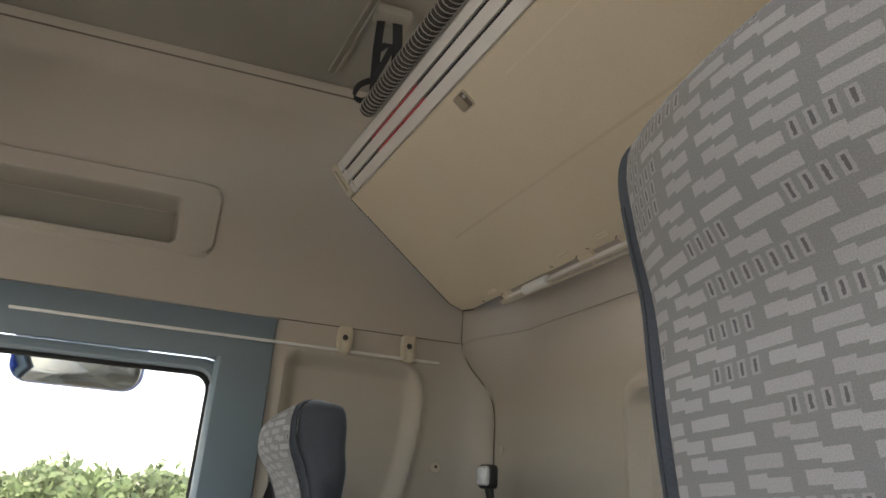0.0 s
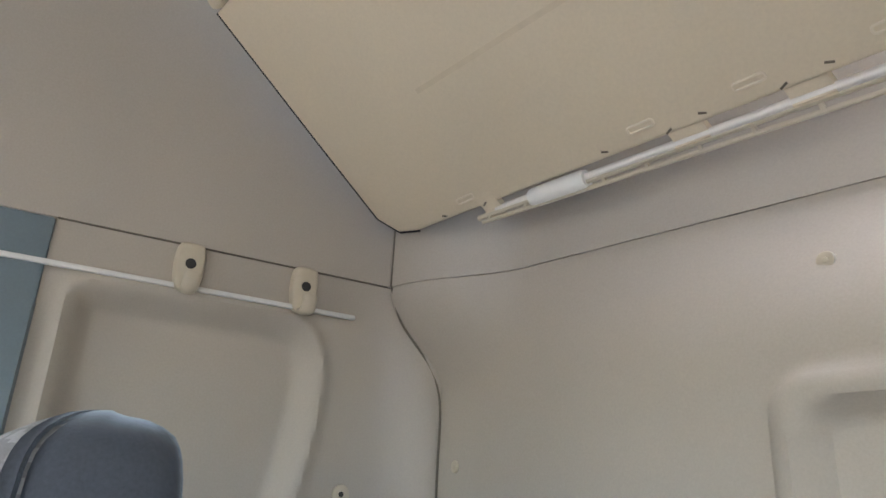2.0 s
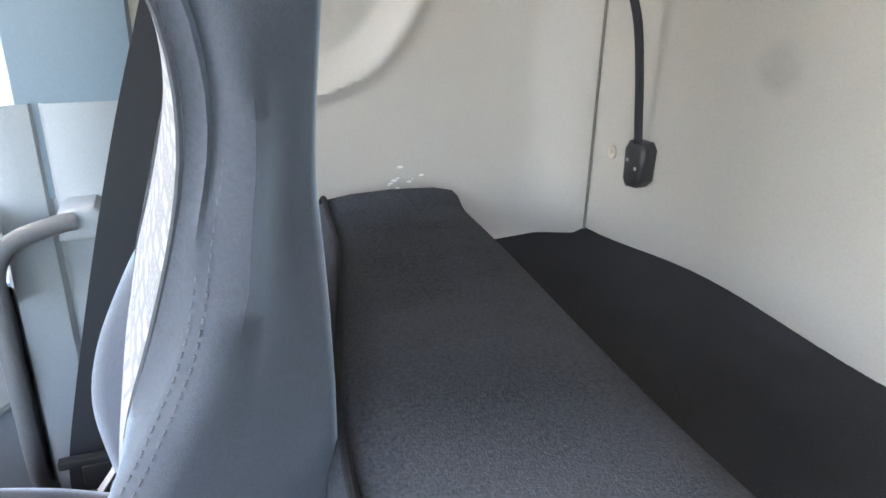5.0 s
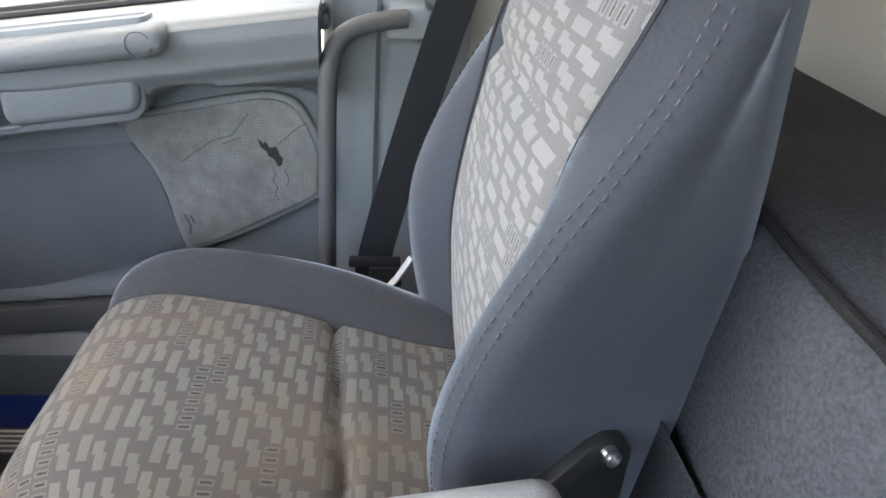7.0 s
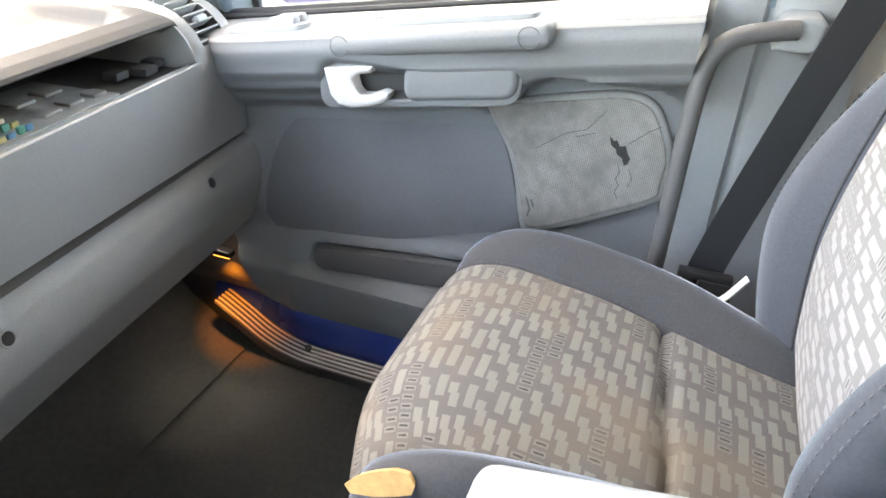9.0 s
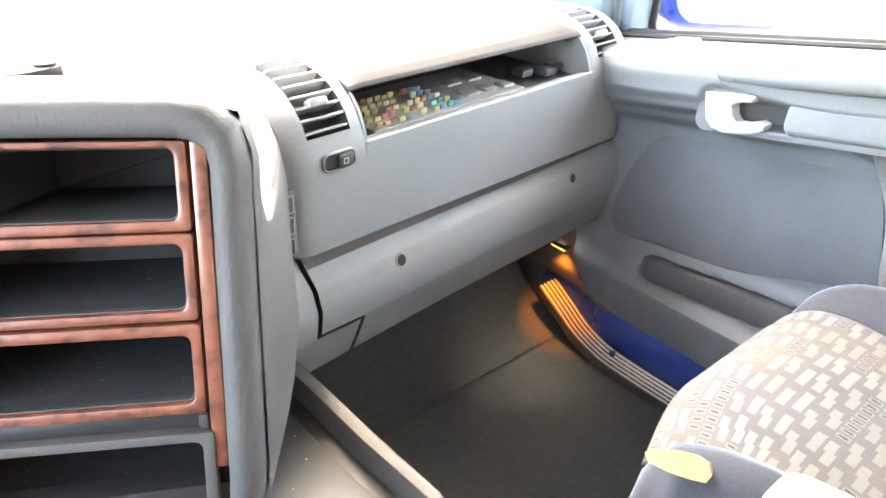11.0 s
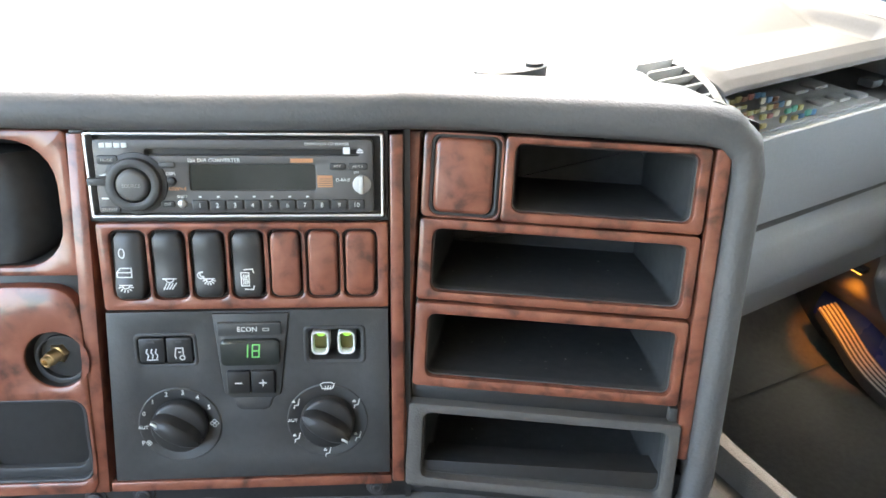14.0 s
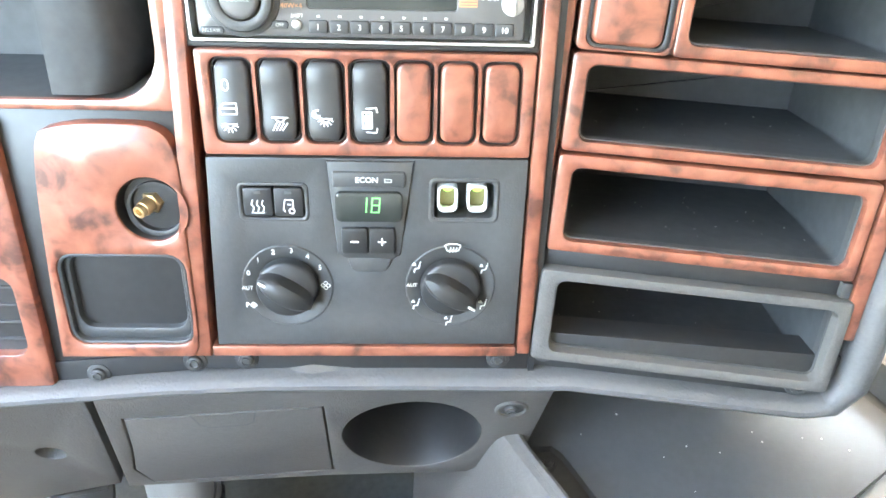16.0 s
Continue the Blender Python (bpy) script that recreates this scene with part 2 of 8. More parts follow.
GREY_LIGHT = mat("grey_light", (0.28, 0.29, 0.292), 0.45, var=0.06, grain=250, stain=4, bump=0.12, bump_scale=600)
GREY_BLUE = mat("grey_blue_trim", (0.15, 0.20, 0.235), 0.5, var=0.07, grain=250, stain=3, bump=0.2, bump_scale=600)
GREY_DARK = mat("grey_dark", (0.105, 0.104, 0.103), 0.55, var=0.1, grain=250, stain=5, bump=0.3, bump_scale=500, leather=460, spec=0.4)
GREY_LOW = mat("grey_low", (0.100, 0.0945, 0.088), 0.60, spec=0.35, var=0.12, grain=250, stain=4, bump=0.2, bump_scale=500, leather=800)
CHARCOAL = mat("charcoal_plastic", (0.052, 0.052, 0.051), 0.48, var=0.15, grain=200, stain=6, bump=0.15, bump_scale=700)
BLACK = mat("black_plastic", (0.024, 0.0238, 0.0235), 0.42, var=0.25, grain=150, stain=8, bump=0.05)
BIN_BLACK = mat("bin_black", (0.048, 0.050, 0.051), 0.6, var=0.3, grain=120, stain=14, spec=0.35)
CARPET = mat("door_cloth", (0.165, 0.172, 0.176), 0.95, var=0.25, grain=700, stain=3, bump=0.6, bump_scale=1200, spec=0.1)
VELOUR = velour("blue_grey_velour", (0.047, 0.050, 0.055), (0.72, 0.85, 1.0))
VELOUR_BACK = velour("blue_velour_back", (0.059, 0.065, 0.076), (0.74, 0.87, 1.0))
CLOTH = fabric("seat_cloth", (0.160, 0.156, 0.146), (0.090, 0.088, 0.084), 0.55, 0.85)
CLOTH_BACK = fabric("seat_cloth_back", (0.270, 0.266, 0.263), (0.165, 0.162, 0.162), 0.12, 0.7)
THREAD = mat("seam_thread", (0.105, 0.112, 0.125), 0.8, var=0.2)
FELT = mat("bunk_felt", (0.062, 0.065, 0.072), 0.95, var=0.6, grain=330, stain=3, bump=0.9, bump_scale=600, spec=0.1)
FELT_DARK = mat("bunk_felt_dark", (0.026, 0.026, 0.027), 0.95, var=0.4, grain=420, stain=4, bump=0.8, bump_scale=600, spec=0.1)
MAT_FLOOR = mat("rubber_floor", (0.080, 0.086, 0.081), 0.6, var=0.35, grain=90, stain=4, bump=0.5, bump_scale=300)
ALU = mat("brushed_aluminium", (0.72, 0.71, 0.69), 0.38, metal=0.85, var=0.06, grain=200, stain=6)
ALU_PALE = mat("anodised_aluminium", (0.72, 0.70, 0.67), 0.45, metal=0.3, var=0.06, grain=200, stain=6)
STEEL = mat("steel", (0.55, 0.55, 0.55), 0.3, metal=1.0, var=0.15, grain=120)
BRASS = mat("brass", (0.62, 0.47, 0.27), 0.32, metal=1.0, var=0.2, grain=150)
STRIP_DARK = mat("worn_strip", (0.11, 0.108, 0.105), 0.42, metal=0.5, var=0.25, grain=200, stain=9)
RED = mat("red_plastic", (0.42, 0.03, 0.03), 0.4, var=0.1)
TRAY = mat("tray_lid", (0.048, 0.050, 0.051), 0.36, var=0.14, grain=150, stain=5, bump=0.08, spec=0.35)
CATCH_TONGUE = mat("catch_tongue", (0.30, 0.25, 0.185), 0.5, var=0.12)
CATCH_DARK = mat("dark_beige", (0.13, 0.105, 0.08), 0.6, var=0.2)
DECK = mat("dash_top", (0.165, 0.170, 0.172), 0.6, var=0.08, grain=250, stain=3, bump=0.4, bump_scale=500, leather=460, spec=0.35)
CARRIER = mat("fuse_carrier", (0.22, 0.22, 0.21), 0.5, var=0.25, grain=300, stain=30)
GREY_BROWN = mat("dusty_grey", (0.225, 0.225, 0.215), 0.6, var=0.14, grain=250, stain=12)
BURL = burl("burl_veneer")
GRILLE = mesh_grille("speaker_mesh")
FOAM = mat("bare_foam", (0.508, 0.326, 0.132), 0.95, var=0.25, grain=120, stain=25, bump=0.8, bump_scale=300)
BELT = mat("belt_web", (0.02, 0.021, 0.023), 0.8, var=0.3, grain=500, bump=0.5, bump_scale=1500)
PAINT = mat("blue_paint", (0.012, 0.035, 0.19), 0.3, var=0.1, coat=0.6, stain=6)
PRINT = mat("white_print", (0.75, 0.75, 0.72), 0.6, var=0.05)
PRINT_DIM = mat("grey_print", (0.45, 0.44, 0.41), 0.6, var=0.05)
PRINT_RED = mat("orange_print", (0.50, 0.24, 0.12), 0.6, var=0.05)
SILVER = mat("silver_plastic", (0.50, 0.50, 0.49), 0.35, metal=0.25, var=0.06)
RADIO = mat("radio_face", (0.105, 0.101, 0.097), 0.42, metal=0.2, var=0.08)
LCD = mat("lcd_glass", (0.035, 0.038, 0.034), 0.08, var=0.15, stain=30)
WHITE = mat("white_plastic", (0.74, 0.75, 0.73), 0.4, var=0.05, stain=10)
SWITCH = mat("switch_plastic", (0.045, 0.0445, 0.044), 0.42, var=0.12, grain=200, stain=20)
RUBBER = mat("black_rubber", (0.016, 0.016, 0.017), 0.7, var=0.2, grain=100)
GRASS = mat("yard", (0.20, 0.195, 0.17), 0.9, var=0.4, grain=2, stain=0.1)
LEAF = mat("leaves", (0.10, 0.15, 0.04), 0.7, var=0.45, grain=1.5, stain=0.3)
BARK = mat("bark", (0.12, 0.09, 0.06), 0.9, var=0.3, grain=10)
OLIVE = mat("olive_plastic", (0.17, 0.15, 0.06), 0.35, var=0.3, grain=200)
GLASS = clear("window_glass")
GREEN = glow("green_lamp", (0.30, 0.85, 0.10), 0.05)
DIGIT = glow("green_digits", (0.14, 0.5, 0.14), 0.018)


# ---- mesh helpers ----
WORLD = {}


def thing(name, at, label, category, group="", kind=""):
    """The Empty at the base of a thing."""
    ob = new(name)
    ob.empty_display_size = 0.05
    ob.location = at
    WORLD[ob] = Matrix.Translation(at)
    return tagged(ob, label, category, group, kind)


def part(name, bm, material, parent=None, label="", category="", group="", kind="", sharp=38):
    """One mesh object from a bmesh, under a thing or a part."""
    bmesh.ops.recalc_face_normals(bm, faces=bm.faces)
    for f in bm.faces:
        f.smooth = True
    for e in bm.edges:
        if len(e.link_faces) == 2 and e.calc_face_angle(0) > radians(sharp):
            e.smooth = False
    me = bpy.data.meshes.new(name)
    bm.to_mesh(me)
    bm.free()
    me.materials.append(material)
    ob = new(name, me)
    WORLD[ob] = Matrix.Identity(4)
    if parent is not None:
        ob.parent = parent
        ob.matrix_parent_inverse = WORLD[parent].inverted()
    return tagged(ob, label, category, group, kind)


def basis(c, u, w, n):
    """A local frame: x along u, y along w, z along n."""
    return Matrix(((u[0], w[0], n[0], c[0]), (u[1], w[1], n[1], c[1]), (u[2], w[2], n[2], c[2]), (0, 0, 0, 1)))


def rr(x0, y0, x1, y1, r=0.0, n=4):
    """A rounded rectangle, counter-clockwise."""
    if r <= 0:
        return [(x0, y0), (x1, y0), (x1, y1), (x0, y1)]
    out = []
    for cx, cy, a in ((x1 - r, y0 + r, -90), (x1 - r, y1 - r, 0), (x0 + r, y1 - r, 90), (x0 + r, y0 + r, 180)):
        for k in range(n + 1):
            t = radians(a + 90 * k / n)
            out.append((cx + r * math.cos(t), cy + r * math.sin(t)))
    return out


def circle(cx, cy, r, n=24, ry=None):
    return [(cx + r * math.cos(2 * math.pi * k / n), cy + (ry or r) * math.sin(2 * math.pi * k / n)) for k in range(n)]


def shrink(pts, d):
    """A closed outline moved inwards by d."""
    out, n = [], len(pts)
    for k in range(n):
        p, q, r = Vector(pts[k - 1]), Vector(pts[k]), Vector(pts[(k + 1) % n])
        a, b = (q - p), (r - q)
        a = Vector((-a.y, a.x)).normalized() if a.length > 1e-9 else Vector((0, 0))
        b = Vector((-b.y, b.x)).normalized() if b.length > 1e-9 else a
        m = (a + b)
        m = m.normalized() if m.length > 1e-6 else a
        out.append(tuple(q + m * d / max(0.35, m.dot(a))))
    return out


def loft(bm, rings, M=None, cap0=True, cap1=True, closed=True):
    """Skins rings of equal length."""
    M = M or Matrix.Identity(4)
    vs = [[bm.verts.new(M @ Vector(p)) for p in ring] for ring in rings]
    n = len(rings[0])
    for a, b in zip(vs, vs[1:]):
        for k in range(n if closed else n - 1):
            bm.faces.new((a[k], a[(k + 1) % n], b[(k + 1) % n], b[k]))
    if cap0:
        bm.faces.new(vs[0][::-1])
    if cap1:
        bm.faces.new(vs[-1])
    return vs


def prism(bm, pts, z0, z1, M=None, bev=0.0, steps=2, dome=0.0):
    """A flat outline raised from z0 to z1, with a rounded upper edge."""
    rings = [[(x, y, z0) for x, y in pts]]
    if bev > 0:
        for k in range(steps + 1):
            a = math.pi / 2 * k / steps
            q = shrink(pts, bev * (1 - math.cos(a)))
            rings.append([(x, y, z1 - bev + bev * math.sin(a)) for x, y in q])
    else:
        rings.append([(x, y, z1) for x, y in pts])
    loft(bm, rings, M)


def fan(bm, pts, z0, z1, M, bev, mid):
    """A raised plate with an uneven outline, closed by rings that shrink towards mid."""
    rows = [[(x, y, z0) for x, y in pts], [(x, y, z1 - bev) for x, y in pts]]
    for f, z in ((bev * 0.4, z1 - bev * 0.3), (bev, z1), (bev * 3, z1), (None, z1)):
        row = []
        for x, y in pts:
            d = math.hypot(x - mid[0], y - mid[1])
            k = 0.02 if f is None else 1 - f / d
            row.append((mid[0] + (x - mid[0]) * k, mid[1] + (y - mid[1]) * k, z))
        rows.append(row)
    loft(bm, rows, M)


def ring(bm, outer, inner, z0, z1, M=None, bev=0.0, back=None):
    """A frame between two outlines of equal count; the inner wall goes down to back."""
    back = z0 if back is None else back
    b = min(bev, (z1 - z0) * 0.9) if bev else 0
    rings = [[(x, y, z0) for x, y in outer]]
    if b:
        rings += [[(x, y, z1 - b) for x, y in outer], [(x, y, z1 - b * 0.3) for x, y in shrink(outer, b * 0.3)], [(x, y, z1) for x, y in shrink(outer, b)]]
        rings += [[(x, y, z1) for x, y in shrink(inner, -b)], [(x, y, z1 - b * 0.3) for x, y in shrink(inner, -b * 0.3)], [(x, y, z1 - b) for x, y in inner]]
    else:
        rings += [[(x, y, z1) for x, y in outer], [(x, y, z1) for x, y in inner]]
    rings.append([(x, y, back) for x, y in inner])
    loft(bm, rings, M, False, False)


def box(bm, c, s, bev=0.0, M=None, seg=2):
    """A box by its centre and size, with rounded edges."""
    M = M or Matrix.Identity(4)
    got = bmesh.ops.create_cube(bm, size=1.0, matrix=M @ Matrix.Translation(c) @ Matrix.Diagonal((*s, 1)))
    if bev > 0:
        es = list({e for v in got["verts"] for e in v.link_edges})
        bmesh.ops.bevel(bm, geom=es, offset=bev, segments=seg, profile=0.5, affect="EDGES")


def tube(bm, path, r, n=10, caps=True, flat=1.0, side=None):
    """A pipe along a path; flat squeezes it, side gives the direction of its width."""
    path = [Vector(p) for p in path]
    rs = r if isinstance(r, (list, tuple)) else [r] * len(path)
    rings = []
    ref = Vector(side) if side is not None else None
    for k, p in enumerate(path):
        d = (path[min(k + 1, len(path) - 1)] - path[max(k - 1, 0)]).normalized()
        if side is None:
            if ref is None:
                ref = d.orthogonal()
            ref = (ref - d * ref.dot(d)).normalized()
            a = ref
        else:
            a = (Vector(side) - d * Vector(side).dot(d)).normalized()
        b = d.cross(a)
        rings.append([p + (a * math.cos(t) + b * math.sin(t) * flat) * rs[k] for t in (2 * math.pi * j / n for j in range(n))])
    loft(bm, rings, None, caps, caps)


def strap(bm, path, width, thick, side):
    """A flat band along a path, its width along side."""
    rings = []
    path = [Vector(p) for p in path]
    for k, p in enumerate(path):
        d = (path[min(k + 1, len(path) - 1)] - path[max(k - 1, 0)]).normalized()
        a = (Vector(side) - d * Vector(side).dot(d)).normalized() * width / 2
        b = d.cross(a).normalized() * thick / 2
        rings.append([p + a + b, p - a + b, p - a - b, p + a - b])
    loft(bm, rings)


def smooth_path(pts, steps=8):
    """A soft curve through points."""
    pts = [Vector(p) for p in pts]
    out = []
    for k in range(len(pts) - 1):
        a, b, c, d = pts[max(k - 1, 0)], pts[k], pts[k + 1], pts[min(k + 2, len(pts) - 1)]
        for j in range(steps):
            t = j / steps
            out.append(0.5 * ((2 * b) + (c - a) * t + (2 * a - 5 * b + 4 * c - d) * t * t + (3 * b - a - 3 * c + d) * t ** 3))
    return out + [pts[-1]]


def ease(x, a, b):
    t = min(1, max(0, (x - a) / (b - a)))
    return t * t * (3 - 2 * t)


def rdist(x, y, x0, y0, x1, y1, r):
    """How far a point lies outside a rounded rectangle (negative within)."""
    dx, dy = abs(x - (x0 + x1) / 2) - (x1 - x0) / 2 + r, abs(y - (y0 + y1) / 2) - (y1 - y0) / 2 + r
    return math.hypot(max(dx, 0), max(dy, 0)) + min(max(dx, dy), 0) - r


def span(a, b, n):
    return [a + (b - a) * k / (n - 1) for k in range(n)]


def sheet(bm, fn, us, vs, back=None):
    """A surface over a grid; back moves a copy of it by that vector and closes the edges."""
    g = [[bm.verts.new(fn(u, v)) for v in vs] for u in us]
    for a, b in zip(g, g[1:]):
        for k in range(len(vs) - 1):
            bm.faces.new((a[k], a[k + 1], b[k + 1], b[k]))
    if back is not None:
        rim = [g[i][0] for i in range(len(us))] + [g[-1][j] for j in range(1, len(vs))] + [g[i][-1] for i in range(len(us) - 2, -1, -1)] + [g[0][j] for j in range(len(vs) - 2, 0, -1)]
        h = [[bm.verts.new(v.co + Vector(back)) for v in row] for row in g]
        for a, b in zip(h, h[1:]):
            for k in range(len(vs) - 1):
                bm.faces.new((a[k], b[k], b[k + 1], a[k + 1]))
        low = [h[i][0] for i in range(len(us))] + [h[-1][j] for j in range(1, len(vs))] + [h[i][-1] for i in range(len(us) - 2, -1, -1)] + [h[0][j] for j in range(len(vs) - 2, 0, -1)]
        n = len(rim)
        for k in range(n):
            bm.faces.new((rim[k], rim[(k + 1) % n], low[(k + 1) % n], low[k]))
    return g


def words(text, size, M, material, parent, name="lettering", depth=0.0002, align="CENTER"):
    """Lettering as a mesh, lying on the local plane of M."""
    cu = bpy.data.curves.new(name, "FONT")
    cu.body, cu.size, cu.extrude, cu.resolution_u = text, size, depth, 2
    cu.align_x, cu.align_y = align, "CENTER"
    tmp = new("tmp", cu)
    me = bpy.data.meshes.new_from_object(tmp.evaluated_get(bpy.context.evaluated_depsgraph_get()))
    bpy.data.objects.remove(tmp)
    me.transform(M)
    me.materials.append(material)
    me.name = name
    ob = new(name, me)
    WORLD[ob] = Matrix.Identity(4)
    ob.parent = parent
    ob.matrix_parent_inverse = WORLD[parent].inverted()
    return ob


# the two faces of the instrument stack: stack A with the radio, stack B with the shelves
A = basis((-0.214, 0.719, 0.632), (0.9283, -0.3719, 0.0), (0.1042, 0.2599, 0.96), (-0.357, -0.8911, 0.28))
B = basis((0.034, 0.614, 0.666), (0.8606, -0.5092, 0.0), (0.1584, 0.2676, 0.9504), (-0.484, -0.818, 0.311))


# ---- structure ----
def poly_gap(px, py, poly):
    """Signed distance to a closed outline, negative within."""
    best, inside, n = 9.0, False, len(poly)
    for k in range(n):
        (ax, ay), (bx, by) = poly[k], poly[(k + 1) % n]
        vx, vy = bx - ax, by - ay
        t = max(0, min(1, ((px - ax) * vx + (py - ay) * vy) / (vx * vx + vy * vy + 1e-12)))
        best = min(best, math.hypot(px - ax - t * vx, py - ay - t * vy))
        if (ay > py) != (by > py) and px < ax + (py - ay) / (by - ay) * vx:
            inside = not inside
    return -best if inside else best


def curve2(pts, steps=5):
    return [(p.x, p.y) for p in smooth_path([(x, y, 0) for x, y in pts], steps)]


bm = bmesh.new()
box(bm, (0, 0.36, -0.02), (2.14, 2.06, 0.04))
part("floor", bm, MAT_FLOOR, None, "black rubber cab floor mat, dusty", "floor", kind="structure")

# side wall behind the door, with its large pressed hollow
HOLLOW = curve2([(-0.005, 1.40), (-0.03, 1.437), (-0.20, 1.437), (-0.34, 1.432), (-0.388, 1.38), (-0.387, 1.27), (-0.362, 1.135), (-0.33, 1.03), (-0.27, 0.945), (-0.20, 0.91), (-0.12, 0.893), (-0.03, 0.885), (-0.004, 0.90)], 4)


def side_low(y, z):
    d = poly_gap(y, z, HOLLOW)
    x = 1.03 + 0.034 * (1 - ease(d, -0.032, 0.004)) - 0.009 * math.exp(-(((d - 0.014) / 0.011) ** 2))
    return (x - 0.034 * ease(-y, 0.50, 0.635) ** 1.5, y, z)


bm = bmesh.new()
sheet(bm, side_low, span(0.045, -0.645, 92), span(0.55, 1.532, 118), (0.07, 0, 0))
part("wall_right_lower", bm, BEIGE, None, "beige moulded plastic side wall with a pressed hollow", "wall", kind="structure")


def side_high(y, z):
    d = rdist(y, z, 0.25, 1.675, 1.10, 1.905, 0.055)
    e = rdist(y, z, 0.36, 1.705, 1.02, 1.845, 0.02)
    x = 1.03 - 0.05 * ease(z, 1.55, 2.27) ** 2 - 0.011 * (1 - ease(d, -0.005, 0.001))
    if e < 0.02:
        x += 0.098 * (1 - ease(e, -0.012, 0.004))
    return (x - 0.085 * ease(z, 2.17, 2.27) ** 2, y, z)


bm = bmesh.new()
fine_y = sorted({round(v, 4) for v in span(1.30, -0.56, 120) + span(0.245, 0.262, 9) + span(0.352, 0.378, 12) + span(1.002, 1.028, 8)}, reverse=True)
fine_z = sorted({round(v, 4) for v in span(1.5345, 2.27, 80) + span(1.670, 1.722, 22) + span(1.828, 1.852, 12) + span(1.895, 1.908, 7)})
sheet(bm, side_high, fine_y, fine_z, (0.12, 0, 0))
part("wall_right_upper", bm, BEIGE, None, "beige moulded upper side wall with a shelf niche", "wall", kind="structure")
# back of the niche, in a darker beige than the wall
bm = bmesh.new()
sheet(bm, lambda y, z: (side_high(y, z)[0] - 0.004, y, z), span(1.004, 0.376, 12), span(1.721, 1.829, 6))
part("niche_back", bm, ROOF, None, "dull beige sheet at the back of the shelf niche, darker than the wall", "trim", kind="structure")


def rear_up(x):
    """The strip under the bunk, curving away from the side wall."""
    return -0.525 - 0.12 * ease(1.03 - x, 0, 0.30) - 0.19 * max(0, 0.73 - x)


def rear_low(x, z):
    d = rdist(x, z, -0.42, 0.72, 0.36, 1.31, 0.05)
    f = rdist(x, z, -0.39, 0.75, 0.325, 1.275, 0.045)
    lo = -0.63 - 0.06 * (1 - x)
    y = lo + (rear_up(x) - lo) * ease(z, 1.34, 1.53) + 0.020 * (1 - ease(d, -0.012, 0.014)) - 0.032 * (1 - ease(f, -0.014, 0.014))
    return (x, y, z)


bm = bmesh.new()
sheet(bm, rear_low, span(1.026, -1.05, 140), span(0.5, 1.5328, 130), (0, -0.07, 0))
part("wall_back_lower", bm, BEIGE, None, "beige moulded plastic rear wall panel", "wall", kind="structure")
bm = bmesh.new()
sheet(bm, lambda x, z: (x, rear_up(x) + 0.002, z), span(1.045, -1.06, 60), span(1.5335, 2.27, 14), (0, -0.07, 0))
part("wall_back_upper", bm, BEIGE, None, "beige rear wall strip under the upper bunk", "wall", kind="structure")

# joints between the trim panels
bm = bmesh.new()
tube(bm, [(1.022, -0.5225, 1.66), (1.022, -0.5225, 1.535)], 0.0015, 6)
tube(bm, smooth_path([(1.022, -0.524, 1.535), (1.020, -0.548, 1.47), (1.006, -0.600, 1.40), (0.996, -0.6265, 1.33), (0.994, -0.6275, 1.2), (0.994, -0.6275, 0.95), (0.994, -0.6275, 0.62)], 6), 0.0022, 6)
tube(bm, [(1.029, 0.04, 1.533), (1.028, -0.3, 1.533), (1.027, -0.518, 1.533)], 0.0016, 6)
part("trim_joint", bm, JOINT, None, "dark joint between beige wall panels", "trim", kind="structure")

# roof
bm = bmesh.new()
sheet(bm, lambda x, y: (x, y, 2.266 + 0.02 * (1 - (x / 0.98) ** 4)), span(-0.96, 0.96, 30), span(-0.56, 1.32, 12), (0, 0, 0.06))
part("ceiling", bm, ROOF, None, "greyish beige fabric roof lining", "ceiling", kind="structure")

# closing walls on the driver's side and in front
bm = bmesh.new()
box(bm, (-1.08, 0.35, 1.92), (0.06, 1.92, 0.74))
box(bm, (-1.08, -0.38, 0.775), (0.06, 0.60, 1.55))
box(bm, (-1.08, 1.20, 0.775), (0.06, 0.26, 1.55))
part("wall_left", bm, BEIGE, None, "beige plastic side wall by the driver", "wall", kind="structure")
# unseen panel, added to cut the daylight low through the driver's doorway
bm = bmesh.new()
box(bm, (-1.08, 0.50, 0.36), (0.05, 1.14, 0.76), 0.01)
part("left_light_block", bm, GREY, None, "unseen grey panel blocking light low in the driver's doorway", "door", kind="structure")
bm = bmesh.new()
box(bm, (1.135, 0.33, 0.26), (0.04, 2.06, 0.74))
box(bm, (1.135, 1.19, 1.09), (0.04, 0.34, 0.92))
part("wall_right_outer", bm, PAINT, None, "blue painted outer skin of the cab", "wall", kind="structure")
bm = bmesh.new()
box(bm, (0, 1.33, 0.325), (2.14, 0.06, 0.73))
part("wall_front_lower", bm, CHARCOAL, None, "dark bulkhead under the windscreen", "wall", kind="structure")
bm = bmesh.new()
box(bm, (0, 1.30, 1.95), (2.14, 0.06, 0.72))
part("wall_front_upper", bm, BEIGE, None, "beige overhead panel over the windscreen", "wall", kind="structure")
bm = bmesh.new()
box(bm, (1.03, 1.16, 1.07), (0.08, 0.34, 0.94), 0.02)
part("pillar_front", bm, GREY_BLUE, None, "blue-grey windscreen pillar trim", "pillar", kind="structure")

# window of the passenger's door
SIDE = basis((1.0, 0, 0), (0, 1, 0), (0, 0, 1), (-1, 0, 0))
